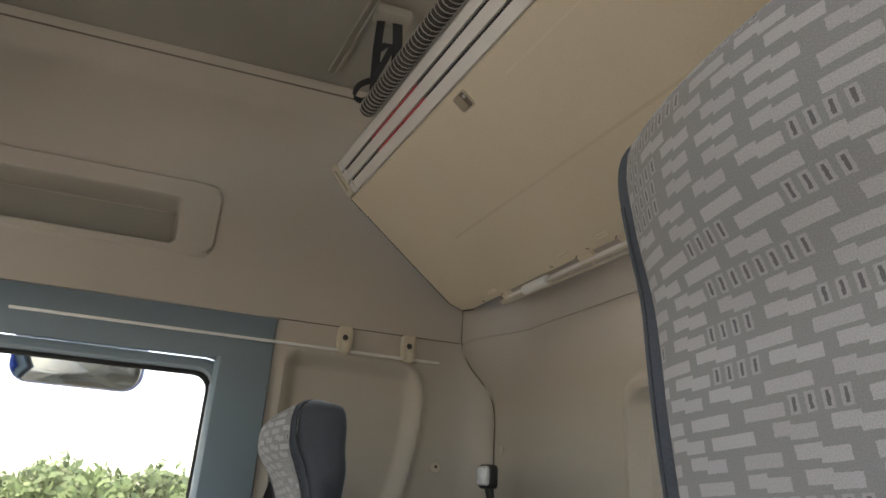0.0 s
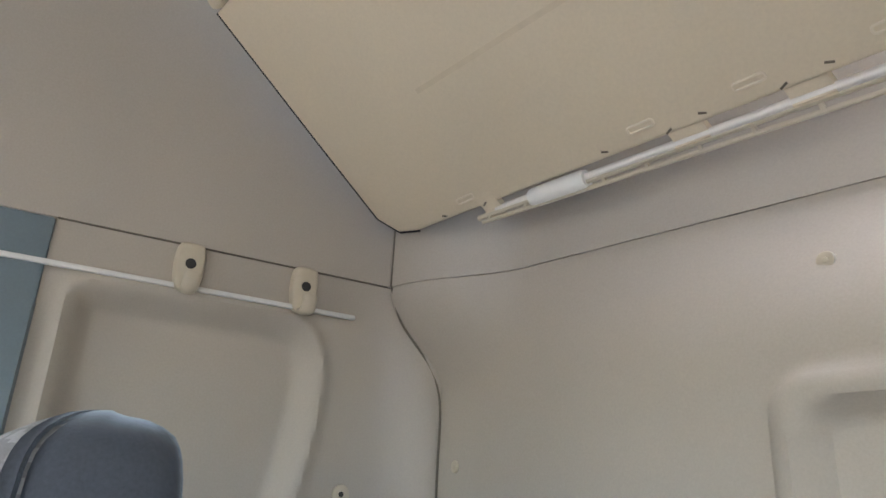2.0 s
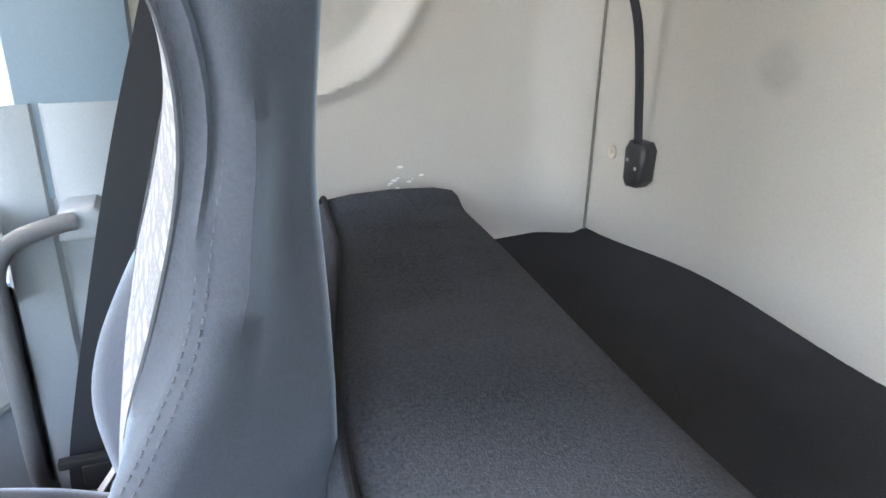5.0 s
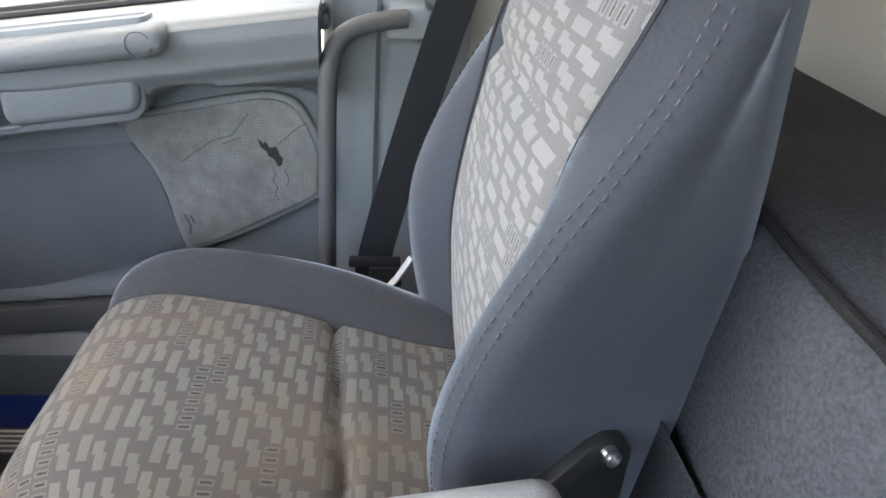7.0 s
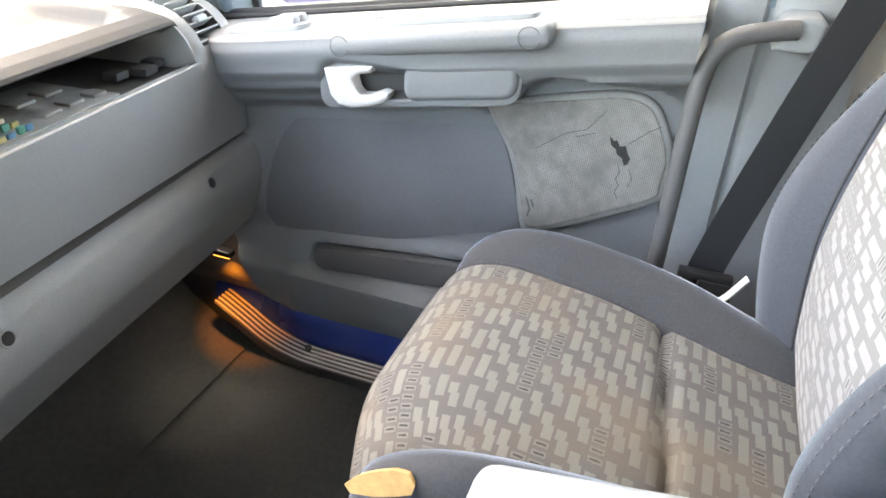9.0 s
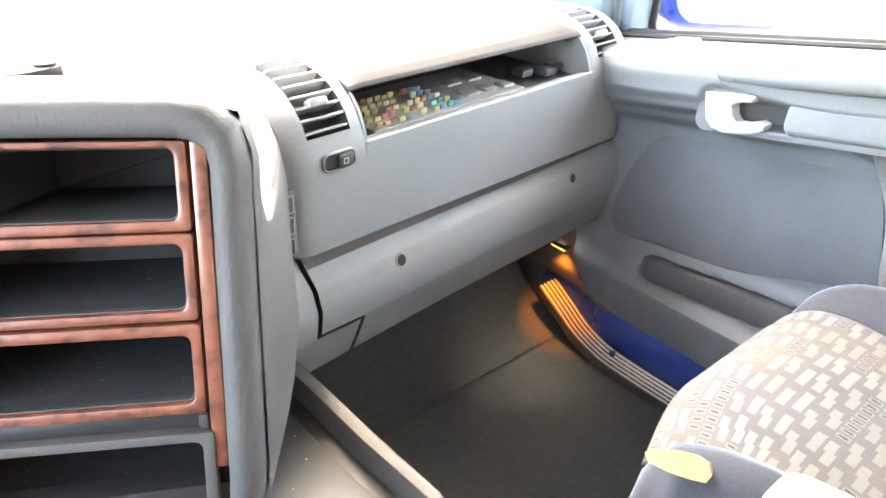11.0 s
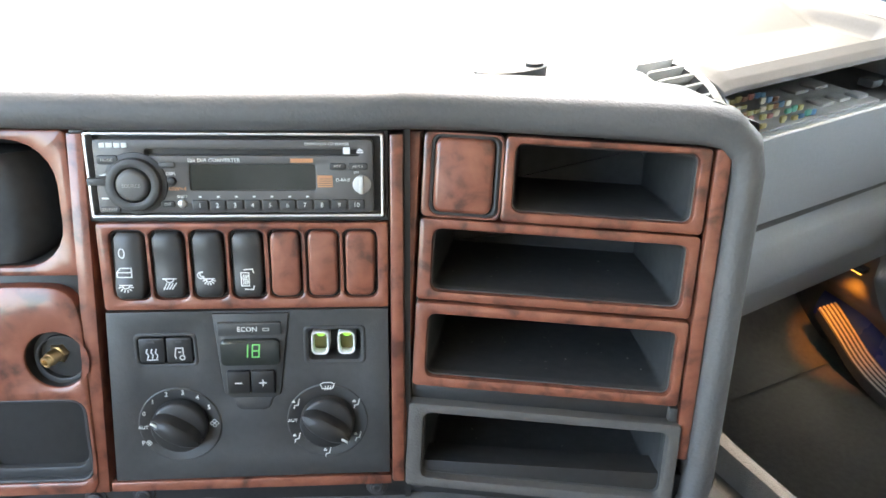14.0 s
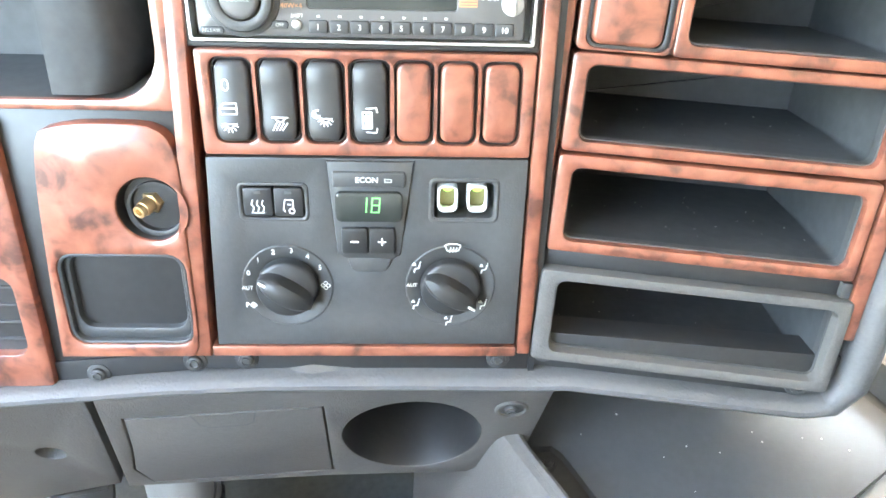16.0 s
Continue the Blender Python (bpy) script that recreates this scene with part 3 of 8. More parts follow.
def fall(pts):
    """The window's lower edge follows the falling belt line."""
    return [(y, z - 0.163 * (y - 0.19) if z < 1.0 else z) for y, z in pts]


win = thing("window_1", (1.05, 0.56, 0.78), "passenger's door window in a blue-grey plastic surround", "window", kind="structure")
bm = bmesh.new()
ring(bm, fall(rr(0.042, 0.74, 1.02, 1.531, 0.004)), fall(rr(0.165, 0.762, 0.985, 1.395, 0.05)), -0.04, -0.022, SIDE, 0.004, -0.035)
ring(bm, fall(rr(0.165, 0.762, 0.985, 1.395, 0.05)), fall(rr(0.192, 0.770, 0.955, 1.368, 0.045)), -0.06, -0.035, SIDE, 0.010, -0.09)
part("window_frame", bm, GREY_BLUE, win, "blue-grey moulded plastic window surround")
bm = bmesh.new()
ring(bm, fall(rr(0.190, 0.752, 0.957, 1.370, 0.045)), fall(rr(0.204, 0.776, 0.943, 1.356, 0.04)), -0.10, -0.09, SIDE, 0.003)
part("rubber_seal", bm, RUBBER, win, "black rubber window seal")
bm = bmesh.new()
box(bm, (1.094, 0.57, 1.0), (0.004, 0.76, 0.74))
pane = part("pane", bm, GLASS, win)
pane.visible_shadow = False
bm = bmesh.new()
prism(bm, circle(0.40, 1.462, 0.007, 16), -0.024, -0.0185, SIDE, 0.001)
part("screw_cap", bm, GREY_DARK, win, "small dark screw cap")

# passenger's door
def door_x(z):
    prof = [(0.05, 1.005), (0.12, 0.985), (0.20, 0.968), (0.25, 0.962), (0.275, 0.985), (0.33, 0.995), (0.55, 0.995), (0.60, 0.988), (0.635, 0.95), (0.66, 0.917), (0.685, 0.903), (0.712, 0.899), (0.728, 0.902), (0.736, 0.912), (0.741, 0.95), (0.745, 1.03)]
    for (z0, x0), (z1, x1) in zip(prof, prof[1:]):
        if z <= z1:
            return x0 + (x1 - x0) * ease(z, z0, z1)
    return prof[-1][1]


CLOTH_EDGE = curve2([(0.895, 0.345), (0.886, 0.413), (0.845, 0.507), (0.780, 0.556), (0.643, 0.583), (0.503, 0.612), (0.468, 0.552), (0.448, 0.49), (0.436, 0.420), (0.52, 0.390), (0.64, 0.350), (0.78, 0.330), (0.875, 0.322)], 4)


def belt_drop(y):
    """The window line falls towards the front."""
    return 0.163 * (y - 0.50)


def door_skin(y, zp):
    x = door_x(zp)
    z = zp - belt_drop(y) * ease(zp, 0.42, 0.64)
    x = x + 0.012 * ease(y, 0.80, 0.98) * ease(zp, 0.6, 0.66)
    if z < 0.40:
        pd = rdist(y, z + 0.10 * (y - 0.60), 0.30, 0.10, 0.845, 0.350, 0.05)
        x -= 0.010 * (1 - ease(pd, -0.015, 0.015))
        x += 0.022 * (1 - ease(rdist(y, z + 0.10 * (y - 0.60), 0.34, 0.278, 0.800, 0.332, 0.024), -0.010, 0.003))
    hd = rdist(y, z, 0.43, 0.60, 0.725, 0.665, 0.025)
    x += 0.03 * (1 - ease(hd, -0.02, 0.006))
    sd = rdist(y, z, 0.222, 0.43, 0.440, 0.668, 0.05)
    x += (max(x, 0.992) - x) * (1 - ease(sd, -0.006, 0.016))
    return (x, y, z)


def door_foot(y):
    return 0.165 + 0.16 * ease(y, 0.86, 1.0) ** 1.5


door = thing("door_1", (1.0, 0.58, 0.05), "grey moulded passenger's door with cloth insert, closed", "door", kind="structure")
bm = bmesh.new()
sheet(bm, lambda y, t: door_skin(y, door_foot(y) + (0.745 - door_foot(y)) * t), span(0.232, 0.985, 110), [k / 80 * 0.86 for k in range(80)] + span(0.86, 1, 50), (0.05, 0, 0))
part("door_panel", bm, DOOR_GREY, door)
bm = bmesh.new()
prism(bm, CLOTH_EDGE[::1], 0.004, 0.009, SIDE, 0.003)
part("cloth_insert", bm, CARPET, door, "dark grey carpet-like door insert")
# the pocket opening's shade is a darker slab set into the door
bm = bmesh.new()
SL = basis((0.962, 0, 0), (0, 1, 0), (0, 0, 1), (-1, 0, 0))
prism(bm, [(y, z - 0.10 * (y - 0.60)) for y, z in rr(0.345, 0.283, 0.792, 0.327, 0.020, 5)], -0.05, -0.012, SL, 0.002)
part("pocket_shade", bm, GREY_DARK, door, "long dark slab standing for the shade in the door pocket opening")


# ---- centre console ----
def plate(bm, outer, holes, z0, z1, M=None, bev=0.001, backs=None):
    """A flat piece with holes; the hole walls go down to their own depth."""
    M = M or Matrix.Identity(4)
    edges = []
    for k, loop in enumerate([outer, *holes]):
        sign = 1 if k == 0 else -1
        low = z0 if k == 0 or backs is None else backs[k - 1]
        rows = [[(x, y, z1) for x, y in shrink(loop, sign * bev)], [(x, y, z1 - bev * 0.3) for x, y in shrink(loop, sign * bev * 0.3)], [(x, y, z1 - bev) for x, y in loop], [(x, y, low) for x, y in loop]]
        vs = loft(bm, rows, M, False, False)
        n = len(loop)
        edges += [bm.edges.get((vs[0][j], vs[0][(j + 1) % n])) for j in range(n)]
    bmesh.ops.triangle_fill(bm, edges=edges, use_beauty=True, use_dissolve=False)


def well(bm, outline, z_top, z_bottom, M, taper=0.0):
    """The inside of a recess: walls and floor."""
    low = shrink(outline, taper)
    loft(bm, [[(x, y, z_top) for x, y in outline], [(x, y, z_bottom) for x, y in low]], M, False, True)


def lines(bm, strokes, w, z, M):
    """Thin flat strokes for printed symbols."""
    for st in strokes:
        for (ax, ay), (bx, by) in zip(st, st[1:]):
            d = Vector((bx - ax, by - ay))
            if d.length < 1e-7:
                continue
            d.normalize()
            p = Vector((-d.y, d.x)) * w / 2
            a, b = Vector((ax, ay)) - d * w * 0.3, Vector((bx, by)) + d * w * 0.3
            bm.faces.new([bm.verts.new(M @ Vector((q.x, q.y, z))) for q in (a - p, b - p, b + p, a + p)])


def arc(cx, cy, r, a0, a1, n=8):
    return [(cx + r * math.cos(radians(a0 + (a1 - a0) * k / n)), cy + r * math.sin(radians(a0 + (a1 - a0) * k / n))) for k in range(n + 1)]


def at(M, x, y, z=0.0, turn=0.0, s=1.0):
    return M @ Matrix.Translation((x, y, z)) @ Matrix.Rotation(radians(turn), 4, "Z") @ Matrix.Diagonal((s, s, 1, 1))


def pt(M, x, y, z=0.0):
    return M @ Vector((x, y, z))


con = thing("console", (-0.1, 0.80, 0.5), "dark grey grained centre console curving round the driver", "console", kind="structure")
# padded rim: a rounded profile swept round the two faces
RIM = [(A, -0.52, 0.158, 0, 1), (A, -0.40, 0.157, 0, 1), (A, -0.20, 0.156, 0, 1), (A, 0.0, 0.1535, 0, 1), (A, 0.10, 0.1545, 0, 1), (A, 0.127, 0.1555, 0, 1)]
RIM += [(B, -0.11, 0.1185, 0, 1), (B, -0.02, 0.119, 0, 1), (B, 0.04, 0.1185, 0, 1), (B, 0.052, 0.1165, 0.38, 0.92), (B, 0.059, 0.110, 0.75, 0.66), (B, 0.0610, 0.100, 1, 0.1)]
RIM += [(B, 0.0605, 0.05, 1, 0), (B, 0.0600, -0.05, 1, 0), (B, 0.0595, -0.11, 1, 0), (B, 0.0585, -0.130, 1, -0.15), (B, 0.052, -0.142, 0.7, -0.7), (B, 0.040, -0.146, 0.15, -1), (B, 0.0, -0.1465, 0, -1), (B, -0.11, -0.1470, 0, -1)]
RIM += [(A, 0.127, -0.1135, 0, -1), (A, 0.05, -0.1125, 0, -1), (A, -0.05, -0.1135, 0, -1), (A, -0.12, -0.1175, 0, -1), (A, -0.20, -0.1245, 0, -1), (A, -0.35, -0.140, 0, -1), (A, -0.52, -0.16, 0, -1)]
rings = []
for M, x, y, ox, oy in RIM:
    low = max(0, -oy)
    w = 1.0 - 0.48 * low - 0.16 * max(0.0, ox) ** 4 * (1 - low)
    prof = [(-0.001, -0.03), (0.0, 0.004), (0.0025, 0.008), (0.008, 0.0105), (0.014, 0.0105), (0.020, 0.0075), (0.0245, 0.0), (0.0275, -0.012), (0.031, -0.045)]
    rings.append([M @ Vector((x + ox * a * w, y + oy * a * w, b)) for a, b in prof])
bm = bmesh.new()
loft(bm, rings, None, False, False, closed=False)
part("rim", bm, GREY_DARK, con, "dark grey grained padded rim")
# right flank of the console and the top that runs to the windscreen
bm = bmesh.new()


def deck(u, v):
    """The top of the console, from the rim back to the windscreen."""
    if u < 0.5:
        e = pt(A, -0.52 + (u / 0.5) * 0.647, 0.1815, -0.014)
    else:
        e = pt(B, -0.135 + (u - 0.5) / 0.5 * 0.213, 0.1455 - 0.012 * ease(u, 0.93, 1.0), -0.014)
    far = Vector((-0.62 + u * 0.65, 1.32, 0.80))
    p = e.lerp(far, v)
    p.z = e.z + 0.003 * ease(v, 0, 0.04) - 0.030 * ease(v, 0.02, 0.26)
    return p


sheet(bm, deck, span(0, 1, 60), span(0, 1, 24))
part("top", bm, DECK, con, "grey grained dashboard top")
bm = bmesh.new()
prism(bm, circle(0.040, 0.785, 0.032, 28, 0.014), 0.777, 0.7880, None, 0.0015)
prism(bm, circle(0.060, 0.783, 0.008, 20, 0.006), 0.787, 0.7905, None, 0.001)
tagged(part("phone_holder_base", bm, BLACK), "small flat black mount stuck on the dashboard top", "phone mount")

# dark backing behind the faces
for M, c, d in ((A, (-0.19, 0.02, -0.16), (0.66, 0.30, 0.01)), (B, (-0.035, -0.015, -0.17), (0.20, 0.27, 0.01))):
    bm = bmesh.new()
    box(bm, c, d, 0, M)
    part("backing", bm, BLACK, con)
for M, pts, z in ((A, [(-0.0935, -0.1135), (0.128, -0.1135), (0.128, -0.094), (-0.0935, -0.094)], -0.004), (A, [(-0.215, -0.127), (-0.097, -0.1145), (-0.097, -0.100), (-0.215, -0.112)], -0.004), (B, [(-0.137, -0.148), (0.060, -0.148), (0.060, -0.115), (-0.137, -0.122)], -0.005)):
    bm = bmesh.new()
    plate(bm, pts, [], -0.03, z, M, 0.001)
    part("screw_strip", bm, BLACK, con, "black strip with screws along the foot of the faces")


def screw(M, x, y, z=-0.004, r=0.0052):
    bm = bmesh.new()
    prism(bm, circle(x, y, r * 1.5, 18), z - 0.002, z + 0.0012, M, 0.0008)
    prism(bm, circle(x, y, r, 18), z, z + 0.0036, M, 0.0014)
    ring(bm, circle(x, y, r * 0.62, 12), circle(x, y, r * 0.42, 12), z + 0.003, z + 0.0046, M, 0.0004)
    return part("screw", bm, CHARCOAL, con, "dark recessed screw head")


for M, x, y in ((A, -0.1585, -0.1175), (A, -0.0945, -0.1075), (A, -0.0605, -0.1055), (A, 0.1060, -0.1045), (B, -0.1285, -0.1360), (B, 0.0370, -0.1385), (A, -0.203, -0.1215)):
    screw(M, x, y)

# veneer posts
bm = bmesh.new()
plate(bm, [(-0.0925, -0.100), (-0.0815, -0.100), (-0.0705, 0.152), (-0.0805, 0.152)], [], -0.02, 0.002, A, 0.0015)
part("veneer_post", bm, BURL, con, "burl veneer strip")
for M, x0, x1, y0, y1 in ((A, 0.1172, 0.1262, -0.098, 0.1525), (B, -0.1480, -0.1385, -0.120, 0.1165), (B, 0.0495, 0.0595, -0.100, 0.1165)):
    bm = bmesh.new()
    plate(bm, rr(x0, y0, x1, y1, 0.0015, 2), [], -0.02, 0.002, M, 0.0018)
    part("veneer_post", bm, BURL, con, "burl veneer strip")
bm = bmesh.new()
plate(bm, rr(-0.0805, -0.1000, 0.1168, -0.0925, 0.001, 2), [], -0.02, 0.0015, A, 0.0012)
part("veneer_sill", bm, BURL, con, "burl veneer strip")
bm = bmesh.new()
box(bm, (0.1285, 0.02, -0.012), (0.004, 0.27, 0.02), 0, A)
part("groove", bm, BLACK, con)

# ---- shelves of stack B ----
def shelf_box(M, o, i, material, depth, label, proud=0.002, skew=0.0):
    t = thing("storage_shelf", pt(M, (o[0] + o[2]) / 2, o[1], 0), label, "storage shelf", "open shelves in the console")
    outer = rr(*o, 0.003, 3)
    inner = rr(*i, 0.0055, 3)
    bm = bmesh.new()
    ring(bm, outer, inner, -0.02, proud, M, 0.0018, -0.012)
    part("frame", bm, material, t)
    bm = bmesh.new()
    ring(bm, shrink(inner, -0.0015), shrink(inner, 0.0010), -0.016, -0.0035, M, 0.0012, -0.02)
    part("lip", bm, CHARCOAL, t, "dark inner lip")
    bm = bmesh.new()
    well(bm, shrink(inner, 0.0012), -0.010, -depth, M, 0.006)
    part("tray", bm, BIN_BLACK, t, "glossy black plastic tray")
    return t


SH = "empty black shelf in a lacquered burl veneer frame"
shelf_box(B, (-0.0835, 0.0605, 0.0475, 0.1165), (-0.0765, 0.0675, 0.0400, 0.1120), BURL, 0.13, SH)
shelf_box(B, (-0.1365, 0.0030, 0.0475, 0.0595), (-0.1270, 0.0095, 0.0405, 0.0528), BURL, 0.13, SH)
shelf_box(B, (-0.1365, -0.0605, 0.0480, 0.0010), (-0.1275, -0.0530, 0.0412, -0.0070), BURL, 0.13, SH)
low = shelf_box(B, (-0.1375, -0.1375, 0.0520, -0.0725), (-0.1265, -0.1300, 0.0440, -0.0795), GREY_LOW, 0.12, "empty black shelf in a plain dark grey frame", 0.005)
bm = bmesh.new()
box(bm, (-0.043, -0.0668, -0.010), (0.188, 0.011, 0.012), 0.001, B)
part("gap_strip", bm, BLACK, con, "black strip over the lowest shelf")
bm = bmesh.new()
box(bm, (0.0455, -0.0665, -0.001), (0.006, 0.010, 0.006), 0.001, B)
part("catch", bm, CHARCOAL, con, "small dark catch")
# dust specks and scratches lie in the trays
dust = bmesh.new()
rnd = random.Random(4)
for k in range(70):
    x, y = rnd.uniform(-0.125, 0.04), rnd.choice((0.012, -0.0505, -0.1275)) + rnd.uniform(0, 0.004)
    s = rnd.uniform(0.0002, 0.0006)
    box(dust, (x, y, -0.02 - rnd.uniform(0, 0.08)), (s, s, s), 0, B)
part("dust", dust, PRINT_DIM, con, "specks of dust in the trays", kind="stuff")

blank = thing("blank_panel", pt(B, -0.107, 0.065), "square burl veneer blanking panel in a black surround", "panel")
bm = bmesh.new()
ring(bm, rr(-0.1362, 0.0605, -0.0842, 0.1165, 0.004, 3), rr(-0.1310, 0.0622, -0.0850, 0.1152, 0.006, 3), -0.02, 0.0015, B, 0.0012, -0.012)
part("veneer_side", bm, BURL, blank)
bm = bmesh.new()
ring(bm, rr(-0.1312, 0.0620, -0.0848, 0.1154, 0.006, 3), rr(-0.1290, 0.0636, -0.0893, 0.1138, 0.006, 3), -0.02, 0.0, B, 0.002, -0.012)
part("surround", bm, BLACK, blank, "black plastic surround")
bm = bmesh.new()
prism(bm, rr(-0.1286, 0.0640, -0.0897, 0.1134, 0.006, 4), -0.02, 0.0030, B, 0.003, 3)
part("plate", bm, BURL, blank)

# ---- radio ----
radio = thing("car_radio", pt(A, 0.022, 0.099), "grey single-slot car radio with CD slot in a bright metal sleeve", "car radio")
bm = bmesh.new()
plate(bm, rr(-0.0798, 0.0955, 0.1168, 0.1545, 0.001, 2), [rr(-0.0705, 0.0985, 0.1140, 0.1532, 0.001, 2)], -0.02, -0.001, A, 0.0008)
part("surround", bm, BLACK, radio, "black plastic surround")
bm = bmesh.new()
ring(bm, rr(-0.0700, 0.0990, 0.1135, 0.1527, 0.0015, 2), rr(-0.0682, 0.1008, 0.1117, 0.1511, 0.001, 2), -0.03, 0.0035, A, 0.0006)
part("sleeve", bm, ALU, radio, "bent bright metal mounting sleeve")
bm = bmesh.new()
box(bm, (0.0218, 0.1258, -0.012), (0.181, 0.051, 0.012), 0, A)
part("gap", bm, BLACK, radio)
bm = bmesh.new()
plate(bm, rr(-0.0640, 0.1025, 0.1070, 0.1487, 0.003, 3), [rr(-0.0330, 0.1390, 0.0985, 0.1428, 0.0015, 3), rr(-0.0068, 0.1170, 0.0708, 0.1333, 0.0015, 3)], -0.01, 0.006, A, 0.0012)
part("face", bm, RADIO, radio, "grey radio front")
bm = bmesh.new()
well(bm, rr(-0.0335, 0.1386, 0.0990, 0.1432, 0.0015, 3), 0.0055, 0.001, A)
part("disc_slot", bm, BLACK, radio, "dark CD slot")
bm = bmesh.new()
prism(bm, rr(-0.0070, 0.1168, 0.0710, 0.1335, 0.0015, 3), 0.0, 0.0048, A)
part("display", bm, LCD, radio, "dark switched-off display")
bm = bmesh.new()
prism(bm, circle(-0.0400, 0.1215, 0.0196, 40), 0.004, 0.0068, A, 0.001)
knob_ring = part("knob_ring", bm, CHARCOAL, radio, "dark dished ring")
bm = bmesh.new()
ring(bm, circle(-0.0402, 0.1212, 0.0166, 40), circle(-0.0402, 0.1212, 0.0106, 40), 0.006, 0.0115, A, 0.002)
part("shuttle_ring", bm, CHARCOAL, radio, "dark knurled shuttle ring")
bm = bmesh.new()
prism(bm, circle(-0.0404, 0.1210, 0.0102, 36), 0.006, 0.0128, A, 0.003, 4)
source_knob = part("knob", bm, RADIO, radio, "round grey knob")
words("SOURCE", 0.0030, at(A, -0.0404, 0.1210, 0.0130), PRINT_DIM, source_knob)
for k in range(10):
    bm = bmesh.new()
    x = -0.0015 + k * 0.01085
    prism(bm, rr(x - 0.0049, 0.1046, x + 0.0049, 0.1112, 0.001, 2), 0.004, 0.0078, A, 0.0009)
    key = part("preset_key", bm, CHARCOAL, radio, "small dark numbered key")
    words(str(k + 1), 0.0042, at(A, x, 0.1078, 0.0080), PRINT, key)
for x0, y0, x1, y1, txt in ((-0.0620, 0.1335, -0.0490, 0.1390, "MODE"), (-0.0630, 0.1032, -0.0505, 0.1070, "RELEASE"), (-0.0255, 0.1065, -0.0170, 0.1105, "OFF"), (-0.0250, 0.1312, -0.0150, 0.1352, ""), (0.0795, 0.1302, 0.0898, 0.1344, "PTY"), (0.0913, 0.1302, 0.1035, 0.1344, "AF/TA")):
    bm = bmesh.new()
    prism(bm, rr(x0, y0, x1, y1, 0.0015, 3), 0.004, 0.0074, A, 0.0008)
    key = part("button", bm, CHARCOAL, radio, "small dark button")
    if txt:
        words(txt, 0.0026, at(A, (x0 + x1) / 2, (y0 + y1) / 2, 0.0076), PRINT_DIM, key)
bm = bmesh.new()
box(bm, (-0.0625, 0.1228, 0.006), (0.012, 0.0045, 0.006), 0.0008, A)
box(bm, (-0.0590, 0.1258, 0.006), (0.009, 0.0012, 0.003), 0, A)
part("side_key", bm, CHARCOAL, radio, "dark rocker beside the knob")
bm = bmesh.new()
prism(bm, [(-0.0655, 0.1243), (-0.0565, 0.1243), (-0.0525, 0.1290), (-0.0570, 0.1283)], 0.005, 0.0068, A, 0.0004)
part("wedge", bm, SILVER, radio, "pale wedge")
bm = bmesh.new()
prism(bm, circle(0.0998, 0.1210, 0.0058, 24), 0.004, 0.0085, A, 0.0006)
prism(bm, rr(0.0982, 0.1155, 0.1012, 0.1268, 0.001, 3), 0.006, 0.0125, A, 0.0007)
part("bass_knob", bm, SILVER, radio, "silver bass switch")
for x, y, m in ((-0.0178, 0.1230, BLACK), (-0.0125, 0.1088, STEEL)):
    bm = bmesh.new()
    prism(bm, circle(x, y, 0.0028, 16), 0.004, 0.0082, A, 0.0014)
    part("push_button", bm, m, radio, "tiny round button")
bm = bmesh.new()
box(bm, (0.0905, 0.1421, 0.006), (0.0042, 0.0042, 0.001), 0, A)
part("mark", bm, PRINT, radio)
bm = bmesh.new()
lines(bm, [[(0.0968, 0.1410), (0.1008, 0.1410)], [(0.0988, 0.1432), (0.0972, 0.1420)], [(0.0988, 0.1432), (0.1004, 0.1420)], [(0.0974, 0.1421), (0.1002, 0.1421)]], 0.0008, 0.0064, A)
part("eject_symbol", bm, PRINT, radio)
for k in range(7):
    bm = bmesh.new()
    lines(bm, [[(-0.0018 + 0.0111 * k, 0.1131), (-0.0008 + 0.0111 * k, 0.1131)]], 0.001, 0.0064, A)
    part("tick", bm, PRINT, radio)
for x0, x1, y in ((-0.0605, -0.0520, 0.1262), (-0.0610, -0.0545, 0.1122)):
    bm = bmesh.new()
    lines(bm, [[(x0, y), (x1, y)]], 0.0012, 0.0064, A)
    part("printed_line", bm, PRINT, radio)
bm = bmesh.new()
for k, (x, w) in enumerate(((-0.0578, 0.0034), (-0.0534, 0.0040), (-0.0488, 0.0038), (-0.0446, 0.0034))):
    box(bm, (x, 0.1452, 0.0064), (w, 0.0030, 0.0006), 0.0002, A)
part("badge", bm, PRINT, radio, "plain pale bars where the maker's badge stands")
bm = bmesh.new()
box(bm, (0.0625, 0.1359, 0.0063), (0.014, 0.0026, 0.0004), 0, A)
box(bm, (0.0766, 0.1228, 0.0063), (0.0095, 0.0075, 0.0004), 0, A)
part("printed_marks", bm, PRINT_RED, radio, "dull orange printed marks")
bm = bmesh.new()
for k in range(4):
    lines(bm, [[(0.0722 + 0.0004 * k, 0.1202 + 0.0014 * k), (0.0810, 0.1202 + 0.0014 * k)]], 0.0004, 0.0067, A)
part("printed_disc", bm, RADIO, radio)
words("1bit D/A CONVERTER", 0.0034, at(A, 0.0085, 0.1359, 0.0064), PRINT, radio)
words("FM/MW/LW CD PLAYER", 0.0026, at(A, 0.0785, 0.1462, 0.0064), PRINT, radio)
words("40W×4", 0.0036, at(A, -0.0150, 0.1180, 0.0064), PRINT_RED, radio)
words("DSPL", 0.0028, at(A, -0.0180, 0.1277, 0.0064), PRINT, radio)
words("SHIFT", 0.0026, at(A, -0.0123, 0.1131, 0.0064), PRINT, radio)
